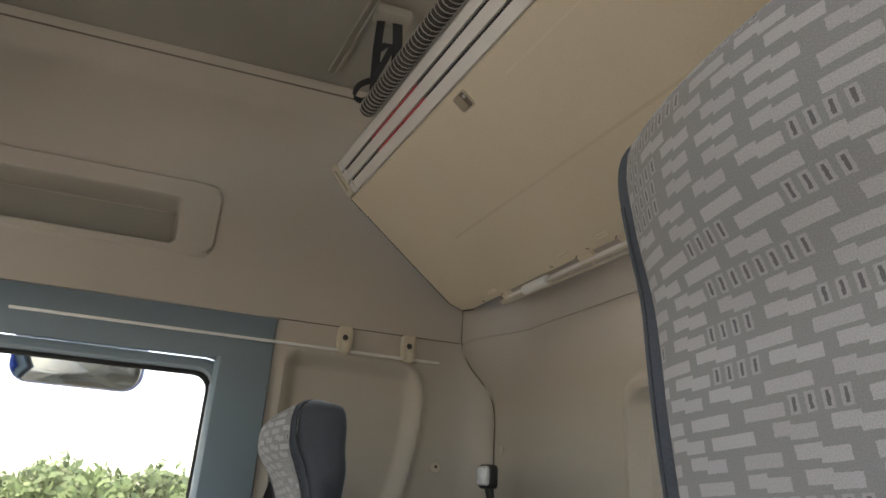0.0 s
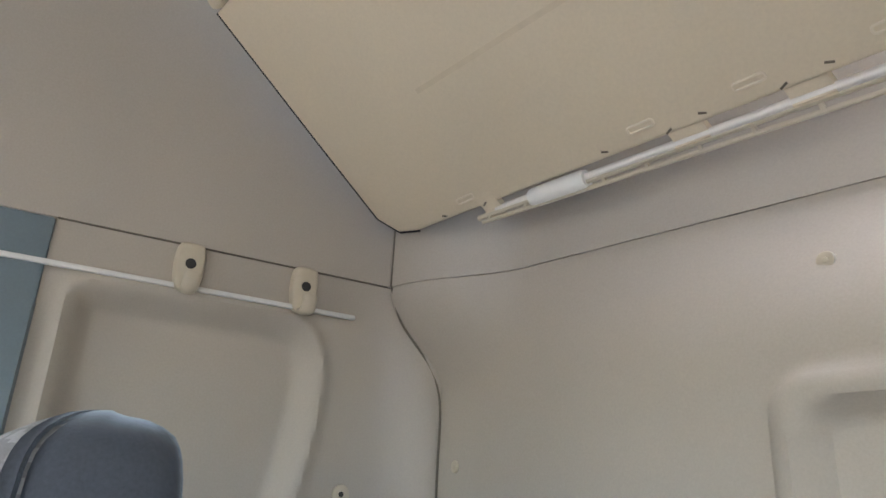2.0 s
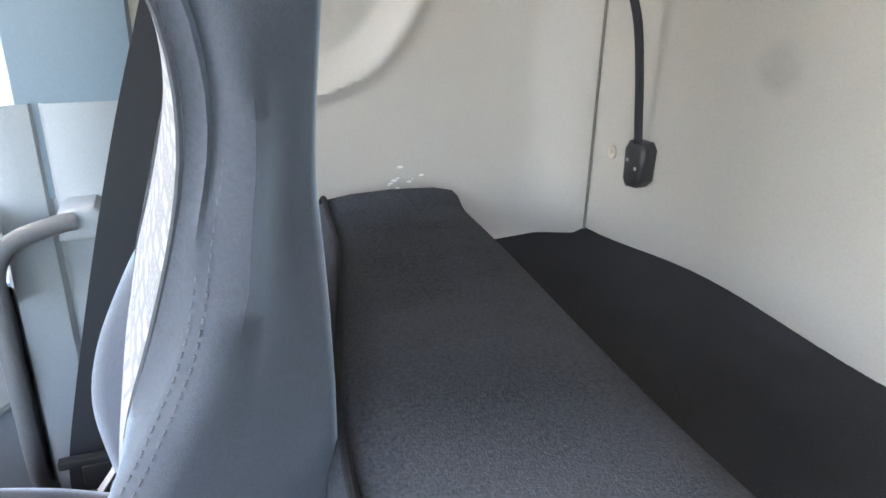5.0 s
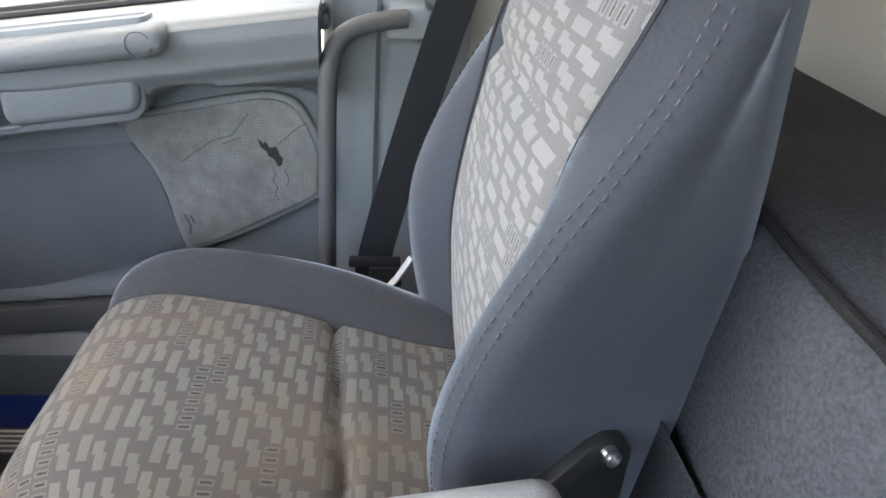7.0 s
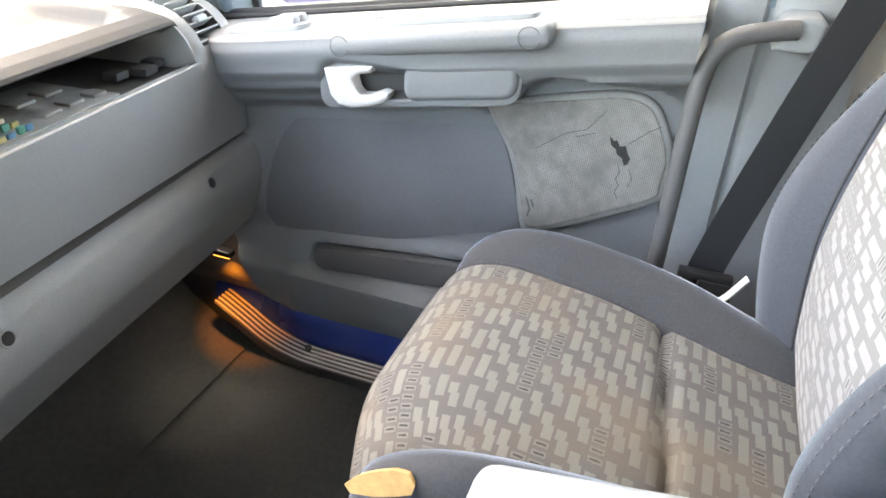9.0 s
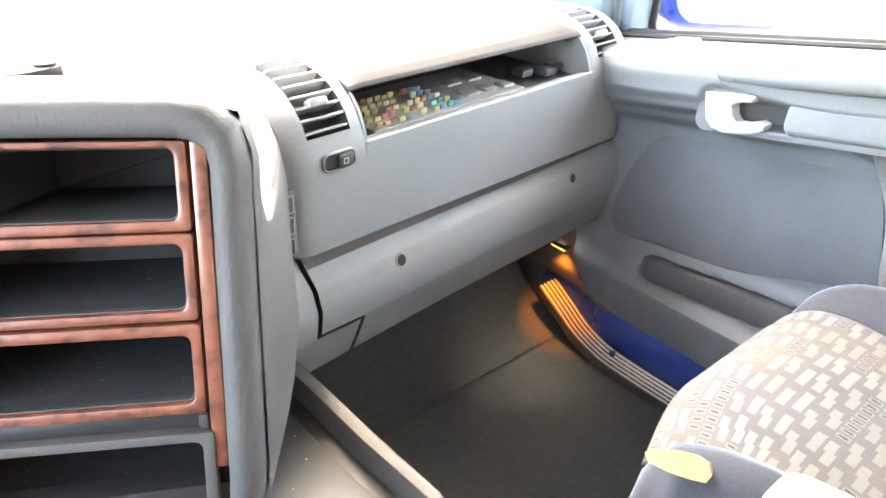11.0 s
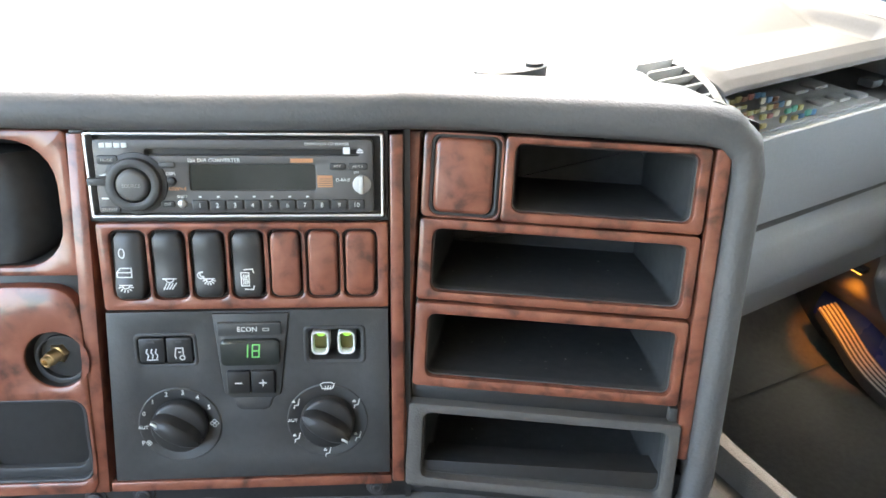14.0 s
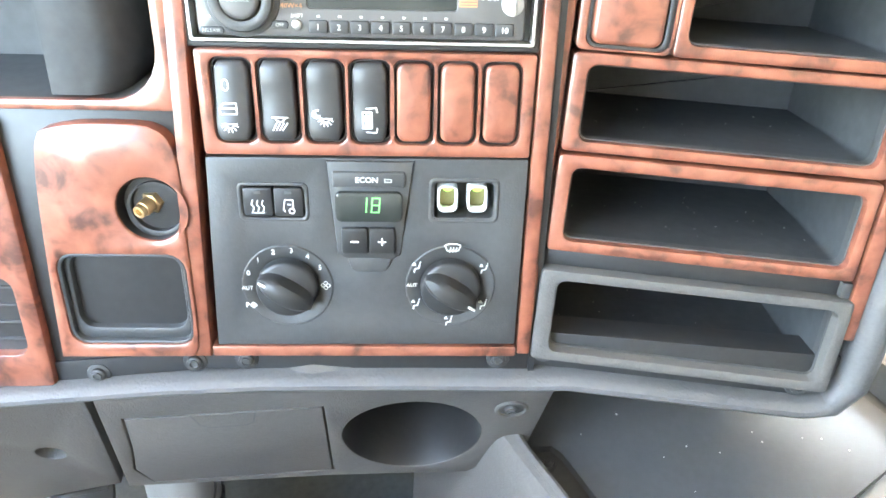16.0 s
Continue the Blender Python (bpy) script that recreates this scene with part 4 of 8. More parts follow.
words("D-BASS", 0.0028, at(A, 0.0880, 0.1236, 0.0064), PRINT, radio)
words("OFF", 0.0020, at(A, 0.0962, 0.1284, 0.0064), PRINT, radio)

# ---- rocker switches ----
row = thing("switch_panel", pt(A, 0.022, 0.036), "burl veneer panel with four black rocker switches and three veneered blanks", "switch panel")
CELLS = [(-0.0612, 0.0205), (-0.0363, 0.0205), (-0.0112, 0.0205), (0.0140, 0.0205), (0.0385, 0.0200), (0.0628, 0.0200), (0.0872, 0.0200)]
holes = [rr(x - 0.0012, 0.0435, x + w + 0.0014, 0.0905, 0.0055, 3) for x, w in CELLS]
bm = bmesh.new()
plate(bm, rr(-0.0700, 0.0362, 0.1160, 0.0950, 0.002, 2), holes, -0.02, 0.002, A, 0.0018, [-0.012] * 7)
part("panel", bm, BURL, row)


def rocker(k, tilt):
    x, w = CELLS[k]
    y0, y1 = 0.0452, 0.0890
    rows = []
    mid = (y0 + y1) / 2
    prof = [(y0, -0.012), (y0, 0.0035 - tilt), (y0 + 0.0010, 0.0052 - tilt), (y0 + 0.0030, 0.0062 - tilt)]
    prof += [(y0 + 0.003 + (mid - y0) * f, 0.0062 - tilt - (0.0034 - tilt) * ease(f, 0, 1)) for f in (0.25, 0.5, 0.75, 1.0)]
    prof += [(mid + 0.003 + (y1 - mid - 0.007) * f, 0.0028 + tilt * f) for f in (0.4, 1.0)] + [(y1 - 0.0012, 0.0020 + tilt), (y1, 0.0004 + tilt), (y1, -0.012)]
    for y, z in prof:
        e = 0.0022 * max(ease(y, y0 + 0.005, y0), ease(y, y1 - 0.005, y1))
        rows.append([(x + 0.0008 + e, y, z - 0.0024), (x + 0.0013 + e, y, z - 0.0010), (x + 0.0026 + e, y, z), (x + w - 0.0026 - e, y, z), (x + w - 0.0013 - e, y, z - 0.0010), (x + w - 0.0008 - e, y, z - 0.0024), (x + w - 0.0008 - e, y, -0.013), (x + 0.0008 + e, y, -0.013)])
    bm = bmesh.new()
    loft(bm, rows, A)
    return part("rocker_switch", bm, SWITCH, row, "black rocker switch with a white symbol", sharp=60)


def lamp_sign(cx, cy, s):
    return [[(cx - 4 * s, cy + 1.2 * s), (cx + 4 * s, cy + 1.2 * s)], arc(cx, cy + 1.2 * s, 2.3 * s, 180, 360)]


rays = lambda cx, cy, s: [[(cx + 3.2 * s * math.cos(a), cy + 1.2 * s + 3.2 * s * math.sin(a)), (cx + 4.8 * s * math.cos(a), cy + 1.2 * s + 4.8 * s * math.sin(a))] for a in (radians(200 + 28 * j) for j in range(6))]
SIGN = [
    lamp_sign(-0.0522, 0.0545, 0.001) + rays(-0.0522, 0.0545, 0.001) + [[(-0.0528 + 0.0017 * math.cos(radians(15 * j)), 0.0770 + 0.0030 * math.sin(radians(15 * j))) for j in range(25)], [(-0.0568, 0.0612), (-0.0568, 0.0645), (-0.0545, 0.0672), (-0.0478, 0.0672), (-0.0478, 0.0612), (-0.0568, 0.0612)], [(-0.0568, 0.0643), (-0.0478, 0.0643)]],
    lamp_sign(-0.0250, 0.0580, 0.0011) + [[(-0.0270 + 0.002 * j, 0.0562), (-0.0290 + 0.0017 * j, 0.0522)] for j in range(4)],
    lamp_sign(0.0000, 0.0580, 0.0009) + rays(0.0000, 0.0580, 0.0009) + [arc(-0.0050, 0.0615, 0.0022, 60, 330), arc(-0.0040, 0.0622, 0.0017, 80, 300)],
    [[(0.0205, 0.0540), (0.0205, 0.0630), (0.0255, 0.0630), (0.0255, 0.0540), (0.0205, 0.0540)], [(0.0225, 0.0650), (0.0280, 0.0655), (0.0285, 0.0630)], [(0.0225, 0.0518), (0.0280, 0.0515), (0.0285, 0.0540)]] + [[(0.0218 + 0.0012 * j, 0.0550), (0.0223 + 0.0012 * j, 0.0570), (0.0215 + 0.0012 * j, 0.0590), (0.0222 + 0.0012 * j, 0.0615)] for j in range(3)],
]
for k in range(4):
    sw = rocker(k, 0.0016 if k else -0.0010)
    bm = bmesh.new()
    lines(bm, SIGN[k], 0.00075, 0.0064 if k else 0.0080, A)
    part("symbol", bm, PRINT, sw)
for k in range(4, 7):
    x, w = CELLS[k]
    bm = bmesh.new()
    prism(bm, rr(x + 0.0006, 0.0452, x + w - 0.0004, 0.0892, 0.005, 4), -0.015, 0.003, A, 0.0022, 3)
    part("blank", bm, BURL, row, "burl veneered blank")
for k, (x, w) in enumerate(CELLS):
    bm = bmesh.new()
    ring(bm, rr(x - 0.0010, 0.0436, x + w + 0.0012, 0.0903, 0.0055, 3), rr(x + 0.0002, 0.0446, x + w, 0.0894, 0.005, 3), -0.016, -0.001, A, 0.0006)
    part("seat_ring", bm, BLACK, row)

# ---- climate control ----
cl = thing("climate_control", pt(A, 0.02, -0.09), "charcoal climate control panel with two dials and a small display", "climate control")
FACE = [(-0.0765, -0.0915), (0.1155, -0.0905), (0.1155, 0.0352), (-0.0702, 0.0345)]
EC = [(0.0030, -0.0250), (0.0080, -0.0285), (0.0360, -0.0290), (0.0410, -0.0260), (0.0432, -0.0100), (0.0490, 0.0335), (-0.0015, 0.0335), (0.0010, 0.0000)]
bm = bmesh.new()
plate(bm, FACE, [circle(-0.0288, -0.0480, 0.0262, 40), circle(0.0722, -0.0475, 0.0262, 40), rr(-0.0515, -0.0020, -0.0155, 0.0172, 0.003, 3), rr(0.0610, -0.0015, 0.0965, 0.0205, 0.003, 3), EC], -0.02, 0.001, A, 0.0008, [-0.006, -0.006, -0.008, -0.012, -0.010])
part("faceplate", bm, CHARCOAL, cl)
for x0, y0, x1, y1, r in ((-0.0545, -0.0050, -0.0125, 0.0202, 0.004), (0.0575, -0.0050, 0.1000, 0.0240, 0.004)):
    bm = bmesh.new()
    ring(bm, rr(x0, y0, x1, y1, r, 3), rr(x0 + 0.003, y0 + 0.003, x1 - 0.003, y1 - 0.003, r - 0.001, 3), 0.0, 0.0020, A, 0.0018)
    part("bezel", bm, CHARCOAL, cl, "shallow raised surround")


def dial(cx, cy, turn, mark_r):
    bm = bmesh.new()
    prof = [(0.0282, 0.0006), (0.0280, 0.0016), (0.0274, 0.0020), (0.0235, 0.0012), (0.0195, -0.0015), (0.0, -0.0020)]
    loft(bm, [[(cx + max(r, 1e-4) * math.cos(a), cy + max(r, 1e-4) * math.sin(a), z) for a in (2 * math.pi * j / 44 for j in range(44))] for r, z in prof], A, False, False)
    d = part("dial_ring", bm, CHARCOAL, cl, "dished dial surround with printed marks")
    bm = bmesh.new()
    loft(bm, [[(cx + r * math.cos(a), cy + r * math.sin(a), z) for a in (2 * math.pi * j / 40 for j in range(40))] for r, z in ((0.0188, 0.0), (0.0186, 0.006), (0.0178, 0.0074), (0.0165, 0.008), (0.001, 0.0076))], A, False, True)
    k = part("dial_knob", bm, BLACK, cl, "black rotary knob")
    R = A @ Matrix.Translation((cx, cy, 0)) @ Matrix.Rotation(radians(turn), 4, "Z")
    bm = bmesh.new()
    rows = []
    for t in span(-1, 1, 15):
        w = 0.0085 * math.sqrt(max(0.02, 1 - (abs(t) ** 3)))
        h = 0.0185 - 0.005 * t * t
        x = t * 0.0182
        rows.append([(x, -w, 0.006), (x, -w * 0.72, h - 0.002), (x, -w * 0.4, h), (x, w * 0.4, h), (x, w * 0.72, h - 0.002), (x, w, 0.006)])
    loft(bm, rows, R)
    part("grip", bm, BLACK, k)
    bm = bmesh.new()
    box(bm, (0.0150, 0, 0.0160), (0.0050, 0.0014, 0.0012), 0.0003, R)
    part("pointer", bm, PRINT, k, "white pointer line")
    return d


dl = dial(-0.0288, -0.0480, 148, 0)
for x, y, txt in ((-0.0456, -0.0300, "1"), (-0.0360, -0.0245, "2"), (-0.0250, -0.0235, "3"), (-0.0155, -0.0273, "4"), (-0.0082, -0.0348, "5"), (-0.0522, -0.0388, "0"), (-0.0536, -0.0492, "AUT"), (-0.0545, -0.0612, "P")):
    words(txt, 0.0047 if len(txt) == 1 else 0.0036, at(A, x, y, 0.0024), PRINT, dl)
for cx, cy in ((-0.0053, -0.0470), (-0.0508, -0.0612)):
    bm = bmesh.new()
    s = 1.0 if cx > -0.01 else 0.7
    lines(bm, [arc(cx + 0.0016 * s * math.cos(radians(90 * j)), cy + 0.0016 * s * math.sin(radians(90 * j)), 0.0012 * s, 0, 360, 8) for j in range(4)], 0.0005, 0.0024, A)
    part("fan_symbol", bm, PRINT, dl)
dr = dial(0.0722, -0.0475, -32, 0)
words("AUT", 0.0034, at(A, 0.0482, -0.0465, 0.0024), PRINT, dr)


def sitter(cx, cy, s=1.0):
    return [[(cx, cy + 0.0028 * s), (cx - 0.0006 * s, cy - 0.0002 * s), (cx - 0.0030 * s, cy - 0.0006 * s), (cx - 0.0034 * s, cy - 0.0028 * s)], [(cx + 0.0003 * s, cy + 0.0036 * s), (cx + 0.0003 * s, cy + 0.0042 * s)], [(cx - 0.0044 * s, cy + 0.0020 * s), (cx - 0.0034 * s, cy + 0.0034 * s), (cx - 0.0026 * s, cy + 0.0020 * s), (cx - 0.0044 * s, cy + 0.0020 * s)]]


for x, y in ((0.0945, -0.0350), (0.0950, -0.0605), (0.0735, -0.0725), (0.0525, -0.0605), (0.0530, -0.0345)):
    bm = bmesh.new()
    lines(bm, sitter(x, y), 0.00075, 0.0024, A)
    part("air_symbol", bm, PRINT, dr)
bm = bmesh.new()
lines(bm, [[(0.0695, -0.0225), (0.0682, -0.0190), (0.0705, -0.0180), (0.0755, -0.0180), (0.0778, -0.0190), (0.0765, -0.0225), (0.0695, -0.0225)]] + [[(0.0712 + 0.0018 * j, -0.0235), (0.0718 + 0.0018 * j, -0.0205)] for j in range(3)], 0.00065, 0.0024, A)
part("air_symbol", bm, PRINT, dr)
# twin heater switches
for k, x in enumerate((-0.0512, -0.0332)):
    bm = bmesh.new()
    prism(bm, rr(x, -0.0015, x + 0.0172, 0.0166, 0.0016, 2), -0.008, 0.0022, A, 0.0012)
    b = part("button", bm, BLACK, cl, "black push button with a white symbol")
    bm = bmesh.new()
    cx = x + 0.0086
    if k == 0:
        st = [[(cx - 0.003 + 0.003 * j, 0.0020), (cx - 0.0022 + 0.003 * j, 0.0045), (cx - 0.0036 + 0.003 * j, 0.0065), (cx - 0.0028 + 0.003 * j, 0.0090)] for j in range(3)] + [[(cx - 0.0036, 0.0012), (cx + 0.0036, 0.0012)]]
    else:
        st = [[(cx - 0.0022, 0.0020), (cx - 0.0030, 0.0040), (cx - 0.0020, 0.0095), (cx + 0.0026, 0.0095), (cx + 0.0026, 0.0045)], arc(cx + 0.0018, 0.0025, 0.0016, 0, 360, 10), [(cx - 0.0004, 0.0065), (cx + 0.0012, 0.0065)]]
    lines(bm, st, 0.0007, 0.0025, A)
    part("symbol", bm, PRINT, b)
    bm = bmesh.new()
    box(bm, (cx, 0.0138, 0.0022), (0.0040, 0.0016, 0.0006), 0, A)
    part("lens", bm, CHARCOAL, b)
# thermostat block
bm = bmesh.new()
prism(bm, EC, -0.012, 0.0028, A, 0.0015)
part("thermostat", bm, CHARCOAL, cl, "raised thermostat block")
bm = bmesh.new()
prism(bm, rr(0.0018, 0.0185, 0.0438, 0.0278, 0.001, 2), 0.002, 0.0050, A, 0.0012)
eb = part("bar_button", bm, CHARCOAL, cl, "flat bar button")
words("ECON", 0.0048, at(A, 0.0217, 0.0231, 0.0053), PRINT, eb)
bm = bmesh.new()
ring(bm, rr(0.0318, 0.0218, 0.0362, 0.0240, 0.0004, 2), rr(0.0324, 0.0223, 0.0356, 0.0235, 0.0003, 2), 0.0045, 0.0054, A)
part("lens", bm, PRINT_DIM, eb)
bm = bmesh.new()
prism(bm, rr(0.0030, -0.0030, 0.0425, 0.0158, 0.0035, 3), 0.002, 0.0062, A, 0.0015)
dp = part("display", bm, LCD, cl, "small display lit with green digits")


def seven(bm, ch, x, y, w, h, t, z):
    segs = {"a": ((0, 1), (1, 1)), "b": ((1, 1), (1, 0.5)), "c": ((1, 0.5), (1, 0)), "d": ((0, 0), (1, 0)), "e": ((0, 0.5), (0, 0)), "f": ((0, 1), (0, 0.5)), "g": ((0, 0.5), (1, 0.5))}
    for s in {"1": "bc", "8": "abcdefg"}[ch]:
        (ax, ay), (bx, by) = segs[s]
        lines(bm, [[(x + (ax * 0.92 + 0.04) * w + ay * h * 0.08, y + ay * h), (x + (bx * 0.92 + 0.04) * w + by * h * 0.08, y + by * h)]], t, z, A)


bm = bmesh.new()
seven(bm, "1", 0.0172, 0.0038, 0.0040, 0.0088, 0.00085, 0.0065)
seven(bm, "8", 0.0240, 0.0038, 0.0048, 0.0088, 0.00085, 0.0065)
part("digits", bm, DIGIT, dp, "green digits")
for k, x in enumerate((0.0058, 0.0222)):
    bm = bmesh.new()
    prism(bm, rr(x, -0.0238, x + 0.0158, -0.0070, 0.0014, 2), 0.002, 0.0058, A, 0.0014)
    b = part("button", bm, BLACK, cl, "black push button with a white symbol")
    bm = bmesh.new()
    lines(bm, [[(x + 0.0058, -0.0155), (x + 0.0102, -0.0155)]] + ([[(x + 0.0080, -0.0133), (x + 0.0080, -0.0177)]] if k else []), 0.0010, 0.0061, A)
    part("symbol", bm, PRINT, b)
bm = bmesh.new()
prism(bm, [(0.0085, -0.0275), (0.0110, -0.0350), (0.0140, -0.0372), (0.0305, -0.0375), (0.0335, -0.0352), (0.0360, -0.0278)], 0.0, 0.0030, A, 0.0014)
part("finger_tab", bm, CHARCOAL, cl)
# two bulbs in the missing switch
bm = bmesh.new()
well(bm, rr(0.0608, -0.0018, 0.0968, 0.0208, 0.003, 3), -0.006, -0.018, A)
part("socket_hole", bm, BLACK, cl, "hole of a missing switch")
for x in (0.0690, 0.0868):
    bm = bmesh.new()
    ring(bm, rr(x - 0.0060, 0.0022, x + 0.0060, 0.0190, 0.004, 4), rr(x - 0.0046, 0.0038, x + 0.0046, 0.0180, 0.003, 4), -0.012, 0.0016, A, 0.0008, -0.006)
    hold = part("lamp_socket", bm, WHITE, cl, "pale lamp socket with a green glow")
    bm = bmesh.new()
    prism(bm, rr(x - 0.0046, 0.0038, x + 0.0046, 0.0180, 0.002, 3), -0.012, -0.007, A)
    part("lens", bm, OLIVE, hold, "olive lamp foot")
    bm = bmesh.new()
    prism(bm, circle(x, 0.0152, 0.0030, 16, 0.0024), -0.012, -0.005, A, 0.001)
    part("bulb", bm, GREEN, hold, "green bulb")

# ---- module left of the stack: cup, ashtray hollow and instrument hood ----
mod = thing("socket_module", pt(A, -0.13, -0.10), "burl veneer module with a round socket and an open tray", "dashboard module")
OUT = curve2([(-0.176, -0.100), (-0.171, -0.02), (-0.164, 0.040), (-0.150, 0.052), (-0.115, 0.054), (-0.093, 0.050), (-0.0855, 0.030), (-0.0862, -0.02), (-0.0880, -0.092), (-0.100, -0.099)], 3)[:-1]
OUT = OUT[::-1]
BINO = rr(-0.1665, -0.0895, -0.0900, -0.0270, 0.010, 4)
bm = bmesh.new()
plate(bm, OUT, [circle(-0.1050, 0.0025, 0.0195, 36), BINO], -0.02, 0.004, A, 0.0025, [-0.01, -0.008])
part("veneer", bm, BURL, mod)
bm = bmesh.new()
plate(bm, [(-0.225, -0.113), (-0.094, -0.1035), (-0.083, -0.02), (-0.0805, 0.060), (-0.20, 0.062)], [], -0.03, -0.006, A, 0.001)
part("gap", bm, BLACK, mod)
bm = bmesh.new()
loft(bm, [[(-0.1050 + r * math.cos(a), 0.0025 + dy + r * math.sin(a), z) for a in (2 * math.pi * j / 36 for j in range(36))] for r, z, dy in ((0.0195, 0.002, 0), (0.0185, -0.004, 0), (0.0170, -0.012, 0.001), (0.0165, -0.030, 0.002))], A, False, True)
part("socket", bm, BLACK, mod, "round dark socket")
bm = bmesh.new()
ring(bm, circle(-0.1035, 0.0000, 0.0175, 36), circle(-0.1030, 0.0020, 0.0150, 36), -0.02, -0.002, A, 0.001)
part("socket_rim", bm, BLACK, mod)
G = A @ Matrix.Translation((-0.0985, 0.0085, -0.028)) @ Matrix.Rotation(radians(-22), 4, "Y") @ Matrix.Rotation(radians(12), 4, "X") @ Matrix.Diagonal((1.15, 1.15, 1.15, 1))
bm = bmesh.new()
prism(bm, circle(0, 0, 0.0062, 6), 0.0, 0.022, G, 0.0008)
prism(bm, circle(0, 0, 0.0042, 16), 0.022, 0.028, G, 0.0008)
ring(bm, circle(0, 0, 0.0035, 16), circle(0, 0, 0.0018, 16), 0.027, 0.031, G, 0.0004, 0.022)
part("nipple", bm, BRASS, mod, "brass air nipple")
bm = bmesh.new()
TRAYI = rr(-0.1610, -0.0800, -0.0945, -0.0295, 0.009, 4)
ring(bm, shrink(BINO, -0.0010), shrink(BINO, 0.0020), -0.012, 0.0025, A, 0.0016, -0.004)
ring(bm, shrink(BINO, 0.0015), TRAYI, -0.012, -0.0010, A, 0.0018, -0.030)
part("tray_lip", bm, TRAY, mod, "glossy dark stepped lip")
bm = bmesh.new()
well(bm, shrink(TRAYI, -0.0004), -0.020, -0.055, A, 0.006)
part("tray", bm, BLACK, mod, "open dark tray")
bm = bmesh.new()
UPO = rr(-0.42, 0.0600, -0.0820, 0.1540, 0.003, 3)
UPI = rr(-0.36, 0.0660, -0.0905, 0.1475, 0.028, 6)
plate(bm, UPO, [UPI], -0.02, 0.0, A, 0.0015, [-0.03])
hood = thing("instrument_panel", pt(A, -0.25, 0.06), "burl veneer instrument surround with a deep dark hood", "instrument panel")
part("veneer", bm, BURL, hood)
bm = bmesh.new()
well(bm, UPI, -0.005, -0.07, A, 0.012)
part("hollow", bm, BIN_BLACK, hood, "deep glossy dark hollow")
bm = bmesh.new()
loft(bm, [[(-0.118 + dx, 0.068, z), (-0.110 + dx, 0.085, z), (-0.112 + dx, 0.120, z), (-0.122 + dx, 0.138, z), (-0.150, 0.141, z), (-0.150, 0.068, z)] for dx, z in ((0.010, -0.06), (0.004, -0.02), (-0.004, -0.006), (-0.012, -0.002))], A)
part("hood_cheek", bm, BIN_BLACK, hood, "rounded dark cheek of the hood")
bm = bmesh.new()
plate(bm, rr(-0.42, -0.125, -0.186, 0.055, 0.004, 3), [rr(-0.33, -0.100, -0.198, -0.045, 0.008, 3)], -0.02, 0.001, A, 0.002, [-0.012])
vent_l = part("vent_panel", bm, BURL, hood, "burl veneer panel with an air vent")
bm = bmesh.new()
well(bm, rr(-0.331, -0.101, -0.197, -0.044, 0.008, 3), -0.006, -0.03, A)
part("recess", bm, BLACK, vent_l)
for k in range(4):
    bm = bmesh.new()
    box(bm, (-0.2645, -0.091 + 0.0125 * k, -0.010), (0.130, 0.002, 0.012), 0.0006, A @ Matrix.Translation((0, 0, 0)))
    part("slat", bm, CHARCOAL, vent_l)

# ---- lower console: hatch, cup hollow ----
LO = basis((-0.238, 0.706, 0.443), (0.939, -0.3439, 0.0), (-0.0636, -0.1737, 0.9827), (-0.3379, -0.9228, -0.185))
lowc = thing("lower_console", (-0.15, 0.72, 0.34), "grey lower console with a closed hatch and an oval cup hollow", "console")
CUP = [(0.068 + 0.052 * math.cos(a) * (1.06 if math.cos(a) < 0 else 1.0), -0.018 + (0.058 if math.sin(a) > 0 else 0.064) * math.sin(a)) for a in (2 * math.pi * j / 44 for j in range(44))]
HAT = [(-0.1405, 0.0245), (-0.150, -0.030), (-0.160, -0.070), (-0.152, -0.1005), (0.0005, -0.0835), (0.0030, 0.0365)]
SKIN = [(-0.150, 0.060), (-0.176, -0.108), (0.0, -0.097), (0.115, -0.098), (0.1600, -0.040), (0.168, 0.068), (0.0, 0.082)]
bm = bmesh.new()
plate(bm, SKIN, [CUP, HAT], -0.03, 0.0, LO, 0.002, [-0.004, -0.006])
part("front", bm, GREY_LOW, lowc)
bm = bmesh.new()
prism(bm, shrink(HAT, 0.0012), -0.006, 0.0, LO, 0.001)
hatch = part("hatch", bm, GREY_LOW, lowc, "closed grey hatch")
bm = bmesh.new()
lines(bm, [[(-0.0915, 0.0300), (-0.0880, 0.0130), (-0.082, 0.0085), (-0.055, 0.0120), (-0.0490, 0.0170), (-0.0455, 0.0325)]], 0.0012, 0.0006, LO)
part("finger_groove", bm, BLACK, hatch)
bm = bmesh.new()
loft(bm, [[(0.068 + (x - 0.068) * s, -0.018 + (y + 0.018) * s, z) for x, y in CUP] for s, z in ((1.0, -0.001), (0.985, -0.006), (0.95, -0.03), (0.85, -0.07), (0.5, -0.085))], LO, False, True)
part("cup_hollow", bm, BLACK, lowc, "dark oval hollow")
bm = bmesh.new()
ring(bm, circle(0.1390, 0.0265, 0.0125, 24), circle(0.1390, 0.0265, 0.0095, 24), -0.002, 0.0024, LO, 0.002, -0.001)
boss = part("screw_boss", bm, GREY_LOW, lowc)
bm = bmesh.new()
prism(bm, circle(0.1390, 0.0265, 0.0098, 20), -0.004, 0.0004, LO)
prism(bm, circle(0.1390, 0.0270, 0.0056, 16), 0.0, 0.0030, LO, 0.001)
ring(bm, circle(0.1390, 0.0270, 0.0034, 12), circle(0.1390, 0.0270, 0.0022, 12), 0.0025, 0.0040, LO, 0.0004)
part("screw", bm, CHARCOAL, boss, "dark recessed screw")
bm = bmesh.new()
